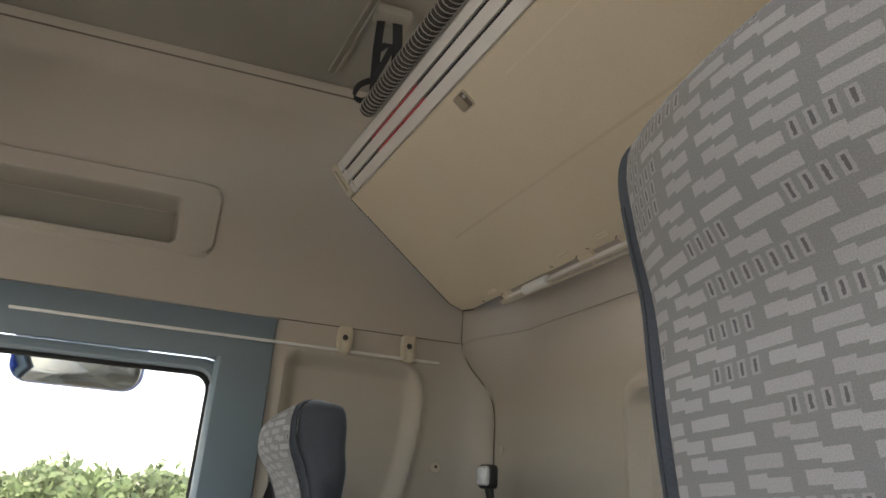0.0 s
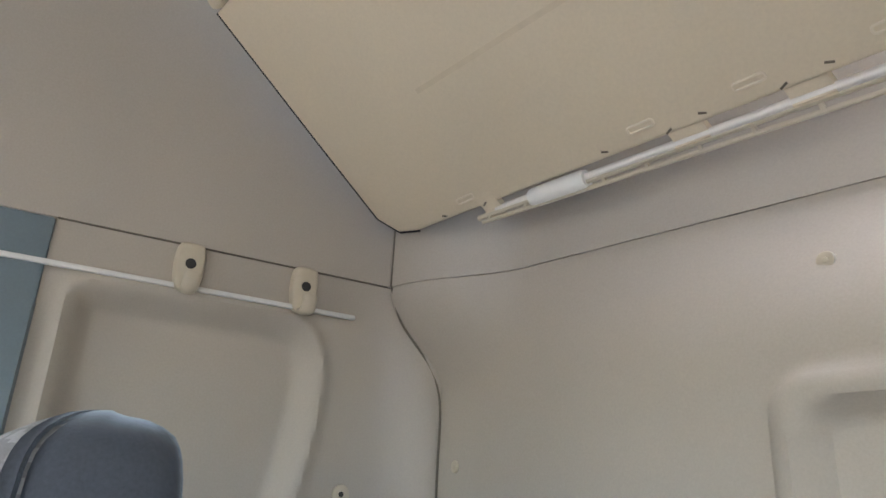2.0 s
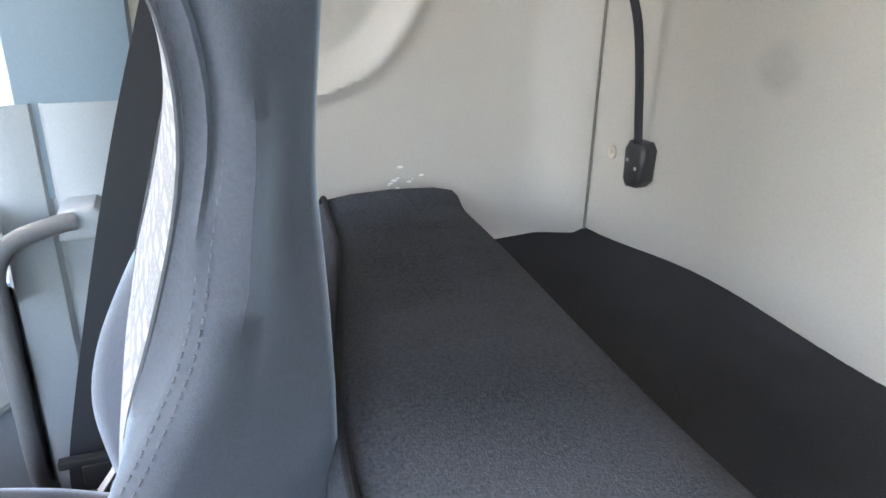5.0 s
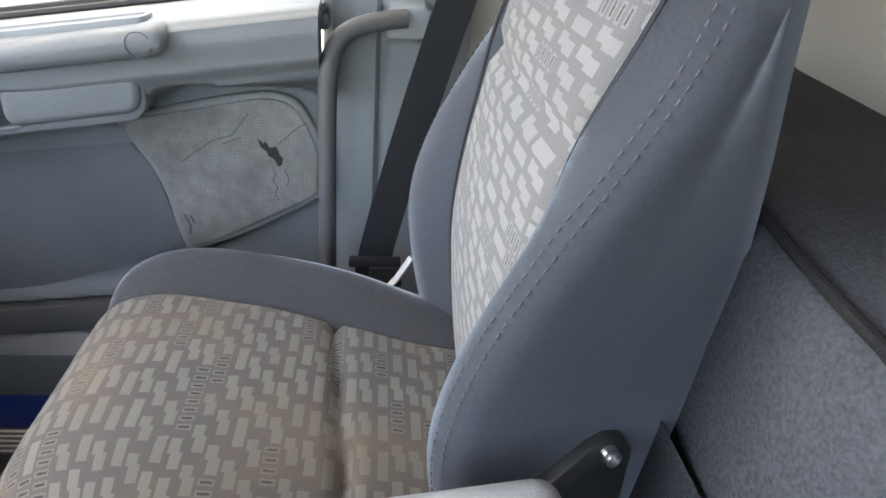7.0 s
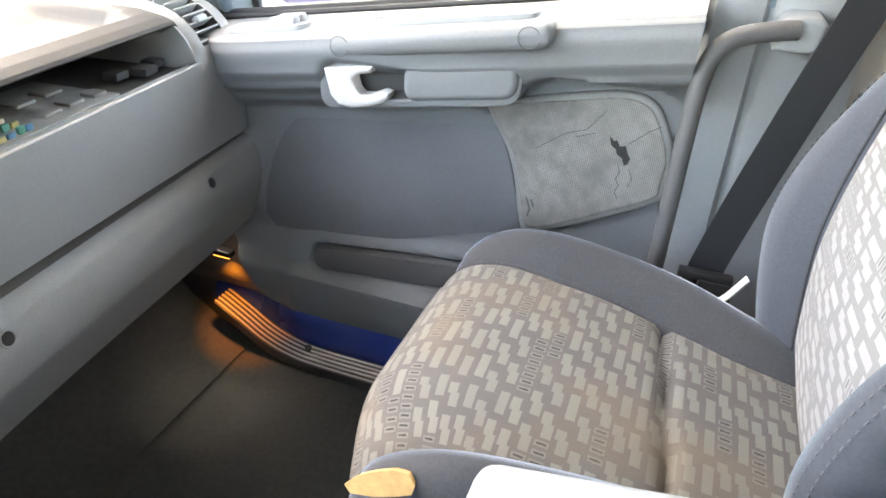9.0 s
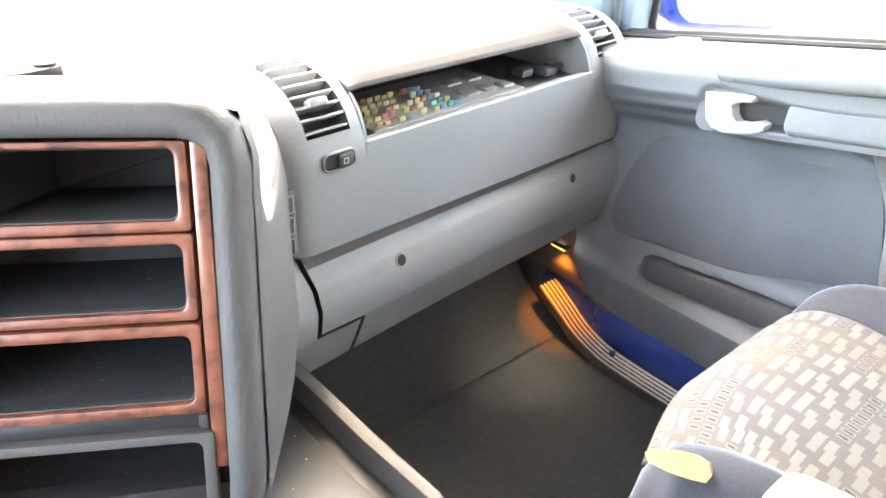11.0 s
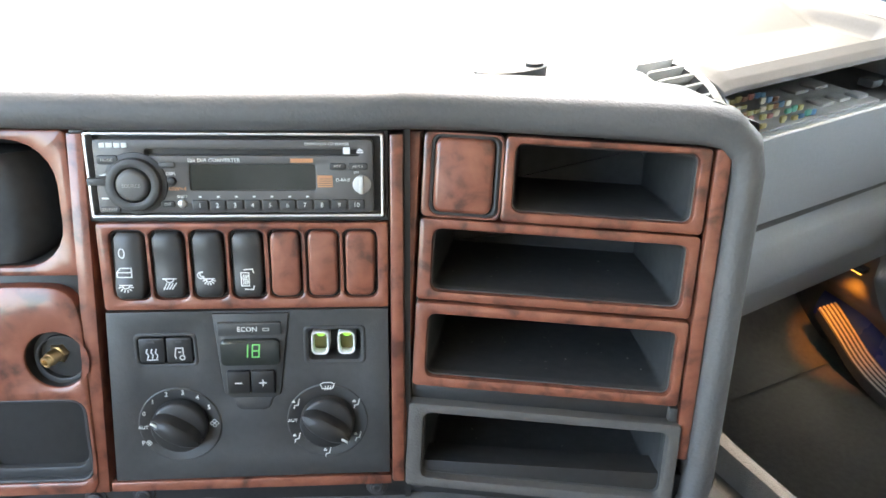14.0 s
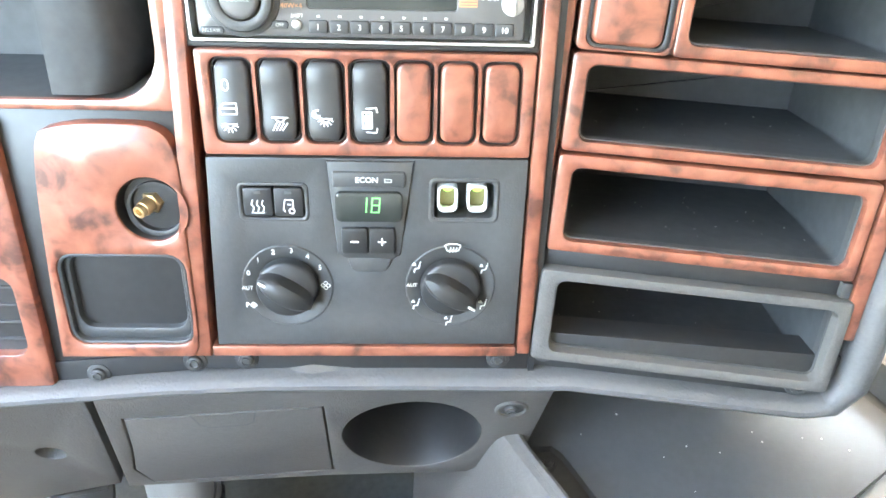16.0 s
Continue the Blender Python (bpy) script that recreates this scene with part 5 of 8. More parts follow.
plate(bm, [(-0.42, 0.09), (-0.42, -0.20), (-0.183, -0.108), (-0.156, 0.062)], [circle(-0.215, -0.040, 0.011, 16)], -0.03, -0.003, LO, 0.002)
part("knee_panel", bm, GREY_LOW, lowc, "plain grey knee panel")
bm = bmesh.new()
prism(bm, circle(-0.215, -0.040, 0.0112, 16), -0.02, -0.012, LO)
part("hole", bm, BLACK, lowc)
# underside, closing the console below the rim
bm = bmesh.new()
loft(bm, [[pt(A, -0.52, -0.165, -0.01), pt(A, -0.05, -0.130, -0.008), pt(A, 0.127, -0.130, -0.008), pt(B, 0.045, -0.163, -0.008), pt(B, 0.085, -0.13, -0.03)], [(-0.55, 1.25, 0.47), (-0.2, 1.25, 0.47), (0.0, 1.25, 0.47), (0.2, 1.25, 0.47), (0.29, 0.86, 0.47)]], None, False, False, closed=False)
part("underside", bm, CHARCOAL, lowc)
bm = bmesh.new()
loft(bm, [[pt(LO, -0.42, -0.19, -0.01), pt(LO, -0.176, -0.108, -0.01), pt(LO, 0.115, -0.098, -0.01), pt(LO, 0.165, -0.03, -0.01), pt(LO, 0.168, 0.068, -0.01)], [(-0.6, 1.2, 0.30), (-0.25, 1.2, 0.34), (0.05, 1.2, 0.34), (0.12, 1.0, 0.40), (0.12, 1.0, 0.50)]], None, False, False, closed=False)
part("back_shell", bm, CHARCOAL, lowc)
# column cover and a pedal behind it
col = thing("column_cover", (-0.37, 0.84, 0.0), "pale grey round steering column cover with a rubber boot", "column cover")
bm = bmesh.new()
tube(bm, [(-0.350, 0.845, 0.44), (-0.358, 0.842, 0.31), (-0.366, 0.838, 0.215)], [0.033, 0.0345, 0.0355], 28)
part("shell", bm, GREY, col, "pale grey plastic shell")
bm = bmesh.new()
tube(bm, smooth_path([(-0.330, 0.818, 0.33), (-0.333, 0.812, 0.26), (-0.346, 0.808, 0.215)], 5), 0.0012, 6)
part("joint", bm, BLACK, col)
bm = bmesh.new()
tube(bm, [(-0.3665, 0.838, 0.217), (-0.367, 0.838, 0.205)], 0.0385, 24)
part("clamp_ring", bm, CHARCOAL, col, "dark clamp ring")
bm = bmesh.new()
tube(bm, [(-0.367, 0.838, 0.206), (-0.375, 0.836, 0.10), (-0.382, 0.835, 0.0)], [0.036, 0.038, 0.046], 24)
part("boot", bm, CHARCOAL, col, "dark rubber boot")
ped = thing("foot_pedal", (-0.475, 0.95, 0.0), "dark rubber-faced foot pedal under the dashboard", "pedal")
bm = bmesh.new()
PM = Matrix.Translation((-0.475, 0.905, 0.170)) @ Matrix.Rotation(radians(38), 4, "X") @ Matrix.Rotation(radians(-8), 4, "Z")
box(bm, (0, 0, 0), (0.064, 0.074, 0.014), 0.004, PM)
pad = part("pad", bm, CHARCOAL, ped, "worn grey rubber pad")
for k in range(4):
    bm = bmesh.new()
    box(bm, (0, -0.024 + 0.016 * k, 0.0075), (0.054, 0.005, 0.003), 0.001, PM)
    part("tread", bm, CHARCOAL, pad)
bm = bmesh.new()
tube(bm, smooth_path([(-0.475, 0.915, 0.158), (-0.475, 0.98, 0.20), (-0.475, 1.04, 0.36), (-0.475, 1.08, 0.50)], 5), 0.010, 10)
part("arm", bm, BLACK, ped, "black steel arm")

# ---- engine tunnel tray ----
tun = thing("engine_tunnel", (0.08, 0.5, 0), "grey engine tunnel box with a glossy dark tray on top", "engine tunnel")
TR = [(-0.112, 0.80), (-0.101, 0.648), (-0.092, 0.588), (-0.085, 0.54), (-0.077, 0.47), (0.085, 0.470), (0.222, 0.497), (0.250, 0.512), (0.257, 0.545), (0.253, 0.64), (0.250, 0.82), (0.02, 0.86)]
TI = [(-0.093, 0.79), (-0.091, 0.645), (-0.0845, 0.598), (-0.074, 0.535), (-0.066, 0.495), (0.087, 0.501), (0.216, 0.517), (0.236, 0.526), (0.242, 0.545), (0.236, 0.64), (0.233, 0.80), (0.02, 0.84)]
bm = bmesh.new()
ring(bm, TR, TI, 0.0, 0.424, None, 0.005, 0.385)
part("body", bm, GREY_LOW, tun)
bm = bmesh.new()
prism(bm, shrink(TI, -0.002), 0.36, 0.389)
part("channel", bm, CHARCOAL, tun)
bm = bmesh.new()
RIDGE = [(-0.112, 0.80), (-0.101, 0.648), (-0.092, 0.588), (-0.085, 0.54), (-0.077, 0.47)]
loft(bm, [[(x + 0.002, y, 0.4225), (x - 0.004, y, 0.4205), (x - 0.0085, y, 0.4125), (x - 0.011, y, 0.400), (-0.119 + 0.03 * ease(y, 0.62, 0.45), y, 0.330), (-0.124 + 0.03 * ease(y, 0.62, 0.45), y, 0.300), (-0.130, y, 0.0)] for x, y in RIDGE], None, False, False, closed=False)
part("side_cheek", bm, GREY_LOW, tun, "grey sloping side of the tunnel box")
bm = bmesh.new()
prism(bm, [(-0.081, 0.78), (-0.080, 0.657), (-0.065, 0.652), (-0.0605, 0.642), (-0.050, 0.545), (-0.046, 0.508), (0.078, 0.515), (0.086, 0.524), (0.110, 0.527), (0.116, 0.519), (0.220, 0.536), (0.229, 0.544), (0.217, 0.62), (0.212, 0.78), (0.02, 0.82)], 0.36, 0.397, None, 0.003)
part("tray_lid", bm, TRAY, tun, "glossy dark flat lid")
for x, y in ((-0.073, 0.642), (0.2305, 0.562), (0.214, 0.5275), (0.095, 0.5165)):
    bm = bmesh.new()
    prism(bm, circle(x, y, 0.0062, 16), 0.386, 0.3915, None, 0.001)
    prism(bm, circle(x, y, 0.0040, 12), 0.391, 0.3950, None, 0.001)
    ring(bm, circle(x, y, 0.0026, 12), circle(x, y, 0.0016, 12), 0.394, 0.3962, None, 0.0003)
    part("screw", bm, CHARCOAL, tun, "small dark screw in the channel")

bm = bmesh.new()
rnd = random.Random(11)
for k in range(26):
    d = rnd.uniform(0.0005, 0.0013)
    box(bm, (rnd.uniform(-0.040, 0.20), rnd.uniform(0.555, 0.74), 0.3973), (d, d * rnd.uniform(0.8, 2.2), 0.0008), 0)
part("dust", bm, PRINT_DIM, tun, "pale specks of dust on the lid", kind="stuff")

# ---- passenger's dashboard ----
D = basis((0.437, 0.851, 0.47), (0.9936, 0.1132, 0), (0, 0, 1), (0.1132, -0.9936, 0))
dash = thing("dashboard", (0.65, 0.95, 0.34), "grey moulded dashboard with vents and an open fuse compartment", "dashboard", kind="structure")
SHOULDER = [(0.0, 0.034), (0.0, 0.10), (0.0, 0.152), (-0.002, 0.170), (-0.008, 0.189), (-0.017, 0.206), (-0.029, 0.220), (-0.045, 0.232), (-0.064, 0.240), (-0.088, 0.2455), (-0.122, 0.2450), (-0.165, 0.2435), (-0.48, 0.2490)]


def along(t):
    """A point of the shoulder's profile, t counted in its corners."""
    k = min(int(t), len(SHOULDER) - 2)
    f = t - k
    return tuple(a + (b - a) * f for a, b in zip(SHOULDER[k], SHOULDER[k + 1]))


def shoulder(u0, u1, v0, v1, left):
    us = [u0, u0 + 0.004, u0 + 0.010, v0, *span(v0, v1, 5)[1:-1], v1, u1 - 0.008, u1 - 0.003, u1]
    ts = [0, 1, 2, 2.5, 3, 4, 5, 6, 7, 8, 9, 9.4, 10, 11, 12]
    g = {}
    bm = bmesh.new()
    for i, u in enumerate(us):
        low, high = 0.012 * (1 - ease(u, u0, u0 + 0.016)), 0.004 * ease(u, u1 - 0.008, u1)
        for j, t in enumerate(ts):
            n, w = along(t)
            if j == 0:
                n, w = -0.006, 0.032 + 0.026 * (0.44 - u)
            elif j == 1:
                n, w = 0.0, 0.036 + 0.026 * (0.44 - u)
            drop = (low + high * ease(w, 0.160, 0.186)) if left else (low * ease(w, 0.160, 0.186) + high)
            g[i, j] = bm.verts.new(pt(D, u, w - drop * ease(w, 0.16, 0.26) * 0.6, n - drop))
    for i in range(len(us) - 1):
        for j in range(len(ts) - 1):
            if v0 <= us[i] < v1 and 4 <= ts[j] < 9.4:
                continue
            bm.faces.new((g[i, j], g[i + 1, j], g[i + 1, j + 1], g[i, j + 1]))
    part("shoulder", bm, GREY, dash, "rounded dashboard end round an air vent")
    vent = thing("air_vent", pt(D, (v0 + v1) / 2, 0.19, 0), "curved grey air vent with slats in the dashboard", "air vent", "dashboard vents")
    bm = bmesh.new()
    path = [along(t) for t in (4, 5, 6, 7, 8, 9, 9.4)]
    for u in (v0, v1):
        sheet(bm, lambda a, b: pt(D, u, path[a][1] - 0.02 * b, path[a][0] - 0.03 * b), range(7), (0, 1))
    sheet(bm, lambda a, b: pt(D, v0 + (v1 - v0) * b, path[a][1] - 0.02, path[a][0] - 0.03), range(7), (0, 1))
    part("recess", bm, GREY_DARK, vent, "dark vent recess")
    for k in range(8):
        n, w = along(4.3 + 0.68 * k)
        bm = bmesh.new()
        R = D @ Matrix.Translation(((v0 + v1) / 2, w - 0.004, n - 0.011)) @ Matrix.Rotation(radians(-22 - 7.5 * k), 4, "X")
        box(bm, (0, 0, 0), (v1 - v0 - 0.002, 0.0030, 0.022), 0.0008, R)
        part("slat", bm, GREY, vent)
    n, w = along(5.9)
    bm = bmesh.new()
    R = D @ Matrix.Translation(((v0 + v1) / 2, w + 0.001, n - 0.002)) @ Matrix.Rotation(radians(-30), 4, "X")
    box(bm, (0, 0, 0), (0.026, 0.010, 0.014), 0.003, R)
    part("tab", bm, GREY_LIGHT, vent, "pale adjusting tab")
    c = (v0 + v1) / 2 + (0.006 if left else 0.014)
    sw = thing("vent_switch", pt(D, c, 0.155, 0), "small black thumbwheel below a dashboard vent", "thumbwheel")
    bm = bmesh.new()
    ring(bm, rr(c - 0.024, 0.148, c + 0.024, 0.172, 0.009, 4), rr(c - 0.021, 0.151, c + 0.021, 0.169, 0.007, 4), 0.0, 0.0030, D, 0.002)
    part("surround", bm, GREY, sw)
    bm = bmesh.new()
    prism(bm, rr(c - 0.021, 0.151, c + 0.021, 0.169, 0.007, 4), 0.0, 0.0014, D)
    part("recess", bm, BLACK, sw)
    bm = bmesh.new()
    prism(bm, rr(c - 0.004, 0.152, c + 0.018, 0.168, 0.004, 3), 0.0, 0.0070, D, 0.003)
    part("wheel", bm, CHARCOAL, sw)
    bm = bmesh.new()
    lines(bm, [[(c + 0.002, 0.157), (c + 0.002, 0.163), (c + 0.008, 0.163), (c + 0.008, 0.157), (c + 0.002, 0.157)]], 0.0008, 0.0073, D)
    part("symbol", bm, PRINT, sw)


shoulder(-0.158, -0.050, -0.130, -0.069, True)
shoulder(0.437, 0.560, 0.462, 0.528, False)
# joint between the console's top and the shoulder
bm = bmesh.new()
FALL = ((0, 1), (0.03, 0.95), (0.06, 0.84), (0.09, 0.68), (0.12, 0.48), (0.16, 0.28), (0.22, 0.12), (0.34, 0.03), (0.6, 0.0), (1, 0))


def joint_row(across, rise):
    row = []
    for v in span(0, 1, 14):
        t = 4.5 + 7.5 * v ** 0.7
        a, b = deck(1.0, v), pt(D, -0.157, along(t)[1] - 0.008, along(t)[0] - 0.010)
        p = a.lerp(b, across)
        row.append(Vector((p.x, p.y, b.z + (a.z - b.z) * rise)))
    return row


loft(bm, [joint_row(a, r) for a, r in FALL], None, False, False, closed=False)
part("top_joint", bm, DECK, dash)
# right side face of the console, from its rim to the shoulder
flank = []
for s in span(0, 1, 44):
    t = 2.0 + 2.5 * max(0.0, s - 0.55) / 0.45
    a = pt(B, 0.0848 - 0.007 * ease(s, 0.9, 1), -0.128 + 0.2615 * s, -0.012 - 0.002 * s)
    b = pt(D, -0.157, along(t)[1] - 0.008, along(t)[0] - 0.010)
    if s < 0.55:
        b.z = 0.54 + (b.z - 0.54) * s / 0.55
    row = []
    for k, r in FALL:
        p = a.lerp(b, k) + Vector((0.012, -0.006, 0)) * math.sin(math.pi * k) * (1 - s)
        p.z = b.z + (a.z - b.z) * (r * s ** 6 + (1 - k) ** 3 * (1 - s ** 6))
        row.append(p)
    flank.append(row + [b + Vector((0.02, 0.06, 0))])
flank.append([Vector(p) for p in [joint_row(k, r)[0] for k, r in FALL]] + [flank[-1][-1].copy()])
bm = bmesh.new()
loft(bm, flank, None, False, False, closed=False)
part("flank", bm, GREY_DARK, dash, "grey side face of the console")
# front below the compartment
bm = bmesh.new()
sheet(bm, lambda u, k: pt(D, u, [0.032 + 0.026 * (0.44 - u), 0.036 + 0.026 * (0.44 - u), 0.10, 0.150, 0.164, 0.1705, 0.1725, 0.1715, 0.160][k], [-0.006, 0.0, 0.0, 0.0, 0.0, 0.0, -0.002, -0.007, -0.012][k]), span(-0.0505, 0.4375, 8), range(9))
part("front_panel", bm, GREY, dash)
bm = bmesh.new()
LOW = [(-0.03, 0.030), (-0.022, 0.0285), (-0.018, 0.024), (0.004, 0.0095), (0.0075, 0.0045), (0.0165, -0.0215), (0.0126, -0.0550), (0.012, -0.060), (0.0108, -0.064), (-0.002, -0.100), (-0.014, -0.130), (-0.05, -0.136)]
def low_pt(u, k, back=0.0):
    tilt = (0.010 * (0.45 - u) if k < 3 else 0.0) - 0.012 * ease(u, 0.0, 0.55) * (1 if k > 5 else 0)
    return pt(D, u, LOW[k][1] + tilt, LOW[k][0] - back)


def low_start(k, gap, turn):
    return (-0.136 if LOW[k][1] > turn else -0.064) - gap


sheet(bm, lambda f, k: low_pt(low_start(k, 0.0, -0.057) + (0.572 - low_start(k, 0.0, -0.057)) * f, k), span(0, 1, 24), range(12))
part("lower_panel", bm, GREY, dash, "grey knee panel with two screw holes")
bm = bmesh.new()
sheet(bm, lambda f, k: low_pt(-0.175 + (low_start(k, 0.007, -0.062) + 0.175) * f, k), span(0, 1, 6), range(12))
part("latch_corner", bm, GREY, dash, "grey corner piece of the knee panel")
# black sheet behind the panel, so the open joint reads as shaded
bm = bmesh.new()
sheet(bm, lambda u, k: low_pt(u, k, 0.010), span(-0.17, 0.565, 12), range(2, 11))
part("gap_shadow", bm, BLACK, dash, "black sheet giving the shade in the joint behind the knee panel")
bm = bmesh.new()
sheet(bm, lambda u, k: pt(D, u, [0.0295, 0.0200][k] + 0.010 * (0.45 - u), [-0.0185, -0.0120][k]), span(-0.136, 0.572, 12), range(2))
part("joint", bm, GREY_DARK, dash, "dark joint over the knee panel")
bm = bmesh.new()
prism(bm, rr(-0.176, 0.058, -0.156, 0.144, 0.005, 3), -0.04, 0.002, D, 0.002)
slot = part("side_plate", bm, GREY_DARK, dash, "narrow plate with three pressed marks")
for k in range(3):
    bm = bmesh.new()
    ring(bm, rr(-0.170, 0.064 + 0.026 * k, -0.160, 0.086 + 0.026 * k, 0.003, 3), rr(-0.168, 0.066 + 0.026 * k, -0.162, 0.084 + 0.026 * k, 0.002, 3), 0.001, 0.0035, D, 0.0008)
    part("pressed_mark", bm, GREY_LIGHT, slot)
for u in (0.0, 0.408):
    bm = bmesh.new()
    R = D @ Matrix.Translation((u, -0.004, 0.0105)) @ Matrix.Rotation(radians(-18), 4, "X")
    ring(bm, circle(0, 0, 0.0105, 20), circle(0, 0, 0.0075, 20), -0.006, 0.0012, R, 0.001, -0.02)
    part("screw_hole", bm, GREY, dash)
    bm = bmesh.new()
    prism(bm, circle(0, 0, 0.0078, 20), -0.02, 0.0008, R)
    part("hole", bm, BLACK, dash)
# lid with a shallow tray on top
# base colour set far below the other trim, to offset glare from the windscreen
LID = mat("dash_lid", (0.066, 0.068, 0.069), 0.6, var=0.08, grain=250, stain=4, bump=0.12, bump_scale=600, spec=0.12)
bm = bmesh.new()


def lid(u, k):
    prof = [(-0.055, 0.214), (-0.036, 0.2215), (-0.032, 0.2245), (-0.035, 0.2285), (-0.046, 0.235), (-0.062, 0.2405), (-0.083, 0.2445), (-0.108, 0.2465), (-0.14, 0.247), (-0.20, 0.248), (-0.28, 0.2485), (-0.36, 0.2495), (-0.48, 0.2505)]
    n, w = prof[k]
    dip = 0.028 * (1 - ease(rdist(u, -n, -0.035, 0.068, 0.400, 0.232, 0.045), -0.026, 0.003))
    skirt = 0.05 if u in (-0.052, 0.439) else 0.003 if u in (-0.0515, 0.4385) else 0.0
    ends = 0.005 * (1 - ease(u, -0.05, -0.028) * ease(u, 0.437, 0.415)) * ease(-n, 0.02, 0.06)
    return pt(D, u, w - dip - skirt - ends, n)


us = [-0.052, -0.0515, *span(-0.05, 0.437, 80), 0.4385, 0.439]
rows = span(0, 12, 145)


def lid_s(u, t):
    k = min(int(t), 11)
    a, b = lid(u, k), lid(u, k + 1)
    return a.lerp(b, t - k)


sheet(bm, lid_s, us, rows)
part("lid", bm, LID, dash, "dashboard lid with a shallow tray, coloured dark against the windscreen light")
# pale ledge along the foot of the opening
bm = bmesh.new()
box(bm, (0.194, 0.1655, -0.017), (0.482, 0.006, 0.008), 0.002, D)
part("ledge", bm, GREY_LIGHT, dash, "pale ledge along the opening")
# fuse compartment
bm = bmesh.new()
box(bm, (0.195, 0.158, -0.10), (0.49, 0.006, 0.19), 0, D)
box(bm, (0.195, 0.181, -0.195), (0.49, 0.050, 0.006), 0, D)
part("fuse_compartment", bm, CHARCOAL, dash, "dark open compartment behind the missing cover")
for u in (-0.0500, 0.4330):
    bm = bmesh.new()
    cheek = [(along(t)[0] - 0.0015, along(t)[1] - 0.0015) for t in (2, 3, 4, 5, 6, 6.6, 7)] + [(-0.08, 0.222), (-0.195, 0.205), (-0.195, 0.155)]
    loft(bm, [[pt(D, v, w, n) for n, w in cheek] for v in (u, u + 0.004)])
    part("compartment_cheek", bm, GREY, dash, "grey end wall of the open compartment")
fb = thing("fuse_board", pt(D, 0.18, 0.161, -0.09), "open fuse board with coloured blade fuses and relays", "fuse board")
bm = bmesh.new()
box(bm, (0.13, 0.166, -0.085), (0.30, 0.010, 0.13), 0.002, D)
part("board", bm, CARRIER, fb, "grey fuse carrier")
FUSE = [mat("fuse_yellow", (0.331, 0.288, 0.122), 0.4), mat("fuse_red", (0.274, 0.115, 0.094), 0.4), mat("fuse_blue", (0.058, 0.158, 0.259), 0.4), mat("fuse_green", (0.058, 0.216, 0.158), 0.4), mat("fuse_brown", (0.187, 0.094, 0.050), 0.4), mat("fuse_orange", (0.317, 0.194, 0.108), 0.4), mat("fuse_cream", (0.396, 0.360, 0.274), 0.4)]
rnd = random.Random(7)
for i in range(12):
    for j in range(5):
        if rnd.random() < 0.14:
            continue
        k = rnd.choice([0, 0, 1, 2, 3, 4, 4, 5, 6, 6]) if i > 6 else rnd.choice([0, 0, 0, 1, 4, 5, 6])
        if i == 9 and j == 1:
            k = 3
        if i == 9 and j == 0:
            k = 2
        u, n = -0.006 + i * 0.0128 + rnd.uniform(-0.0012, 0.0012), -0.028 - j * 0.019
        bm = bmesh.new()
        tall = rnd.uniform(-0.0025, 0.0015)
        box(bm, (u, 0.1750 + tall, n), (0.0100, 0.0070, 0.0042), 0.0008, D)
        box(bm, (u, 0.1715 + tall, n), (0.0066, 0.0075, 0.0034), 0, D)
        part("blade_fuse", bm, FUSE[k], fb, "coloured blade fuse")
for u, n, s in ((0.185, -0.05, 0.028), (0.225, -0.05, 0.026), (0.262, -0.045, 0.024), (0.20, -0.10, 0.03), (0.245, -0.10, 0.03), (0.375, -0.05, 0.028), (0.41, -0.06, 0.026), (0.34, -0.07, 0.026)):
    bm = bmesh.new()
    box(bm, (u, 0.172, n), (s, 0.011 if u > 0.3 else 0.006, s * 0.9), 0.002, D)
    part("relay", bm, CHARCOAL if u > 0.3 else CARRIER, fb, "plug-in relay")

# footwell: bulkhead carpet, sill, step strip
bm = bmesh.new()
sheet(bm, lambda x, t: (x, 0.98 + 0.33 * t, 0.006 + 0.30 * t ** 1.8), span(0.25, 1.04, 10), span(0, 1, 12))
part("toe_board", bm, MAT_FLOOR, None, "dark rubber toe board under the dashboard", "floor", kind="structure")
bm = bmesh.new()
sheet(bm, lambda y, t: (1.066 - 0.052 * ease(t, 0.28, 0.50) + 0.012 * ease(t, 0.5, 1), y, 0.35 * t), span(0.90, 1.30, 12), span(0, 1, 24))
part("kick_panel", bm, GREY_DARK, None, "grey kick panel at the front of the door", "trim", kind="structure")
bm = bmesh.new()
SILL = smooth_path([(1.016, 0.20, 0.018), (1.016, 0.60, 0.018), (1.016, 0.80, 0.019), (1.017, 0.87, 0.025), (1.020, 0.93, 0.043), (1.024, 0.985, 0.073), (1.028, 1.03, 0.096), (1.03, 1.045, 0.101)], 6)
sill = thing("door_sill", (1.0, 0.6, 0.0), "ribbed aluminium step strip on a blue painted door sill", "door sill", kind="structure")
loft(bm, [[(p.x + a, p.y, p.z + b) for a, b in ((-0.030, -0.02), (-0.030, 0.001), (-0.027, 0.002), (0.027, 0.002), (0.030, 0.001), (0.030, -0.02))] for p in SILL], None)
strip = part("step_strip", bm, STRIP_DARK, sill, "dark worn aluminium step strip")
for k in range(5):
    bm = bmesh.new()
    x = -0.0245 + 0.0115 * k
    loft(bm, [[(p.x + a, p.y, p.z + b) for a, b in ((x - 0.0022, 0.0015), (x - 0.0012, 0.0044), (x + 0.0012, 0.0044), (x + 0.0022, 0.0015))] for p in SILL], None)
    part("rib", bm, ALU_PALE, strip, "bright rubbed rib")
bm = bmesh.new()
prism(bm, circle(1.026, 0.846, 0.007, 16), 0.01, 0.032, None, 0.002)
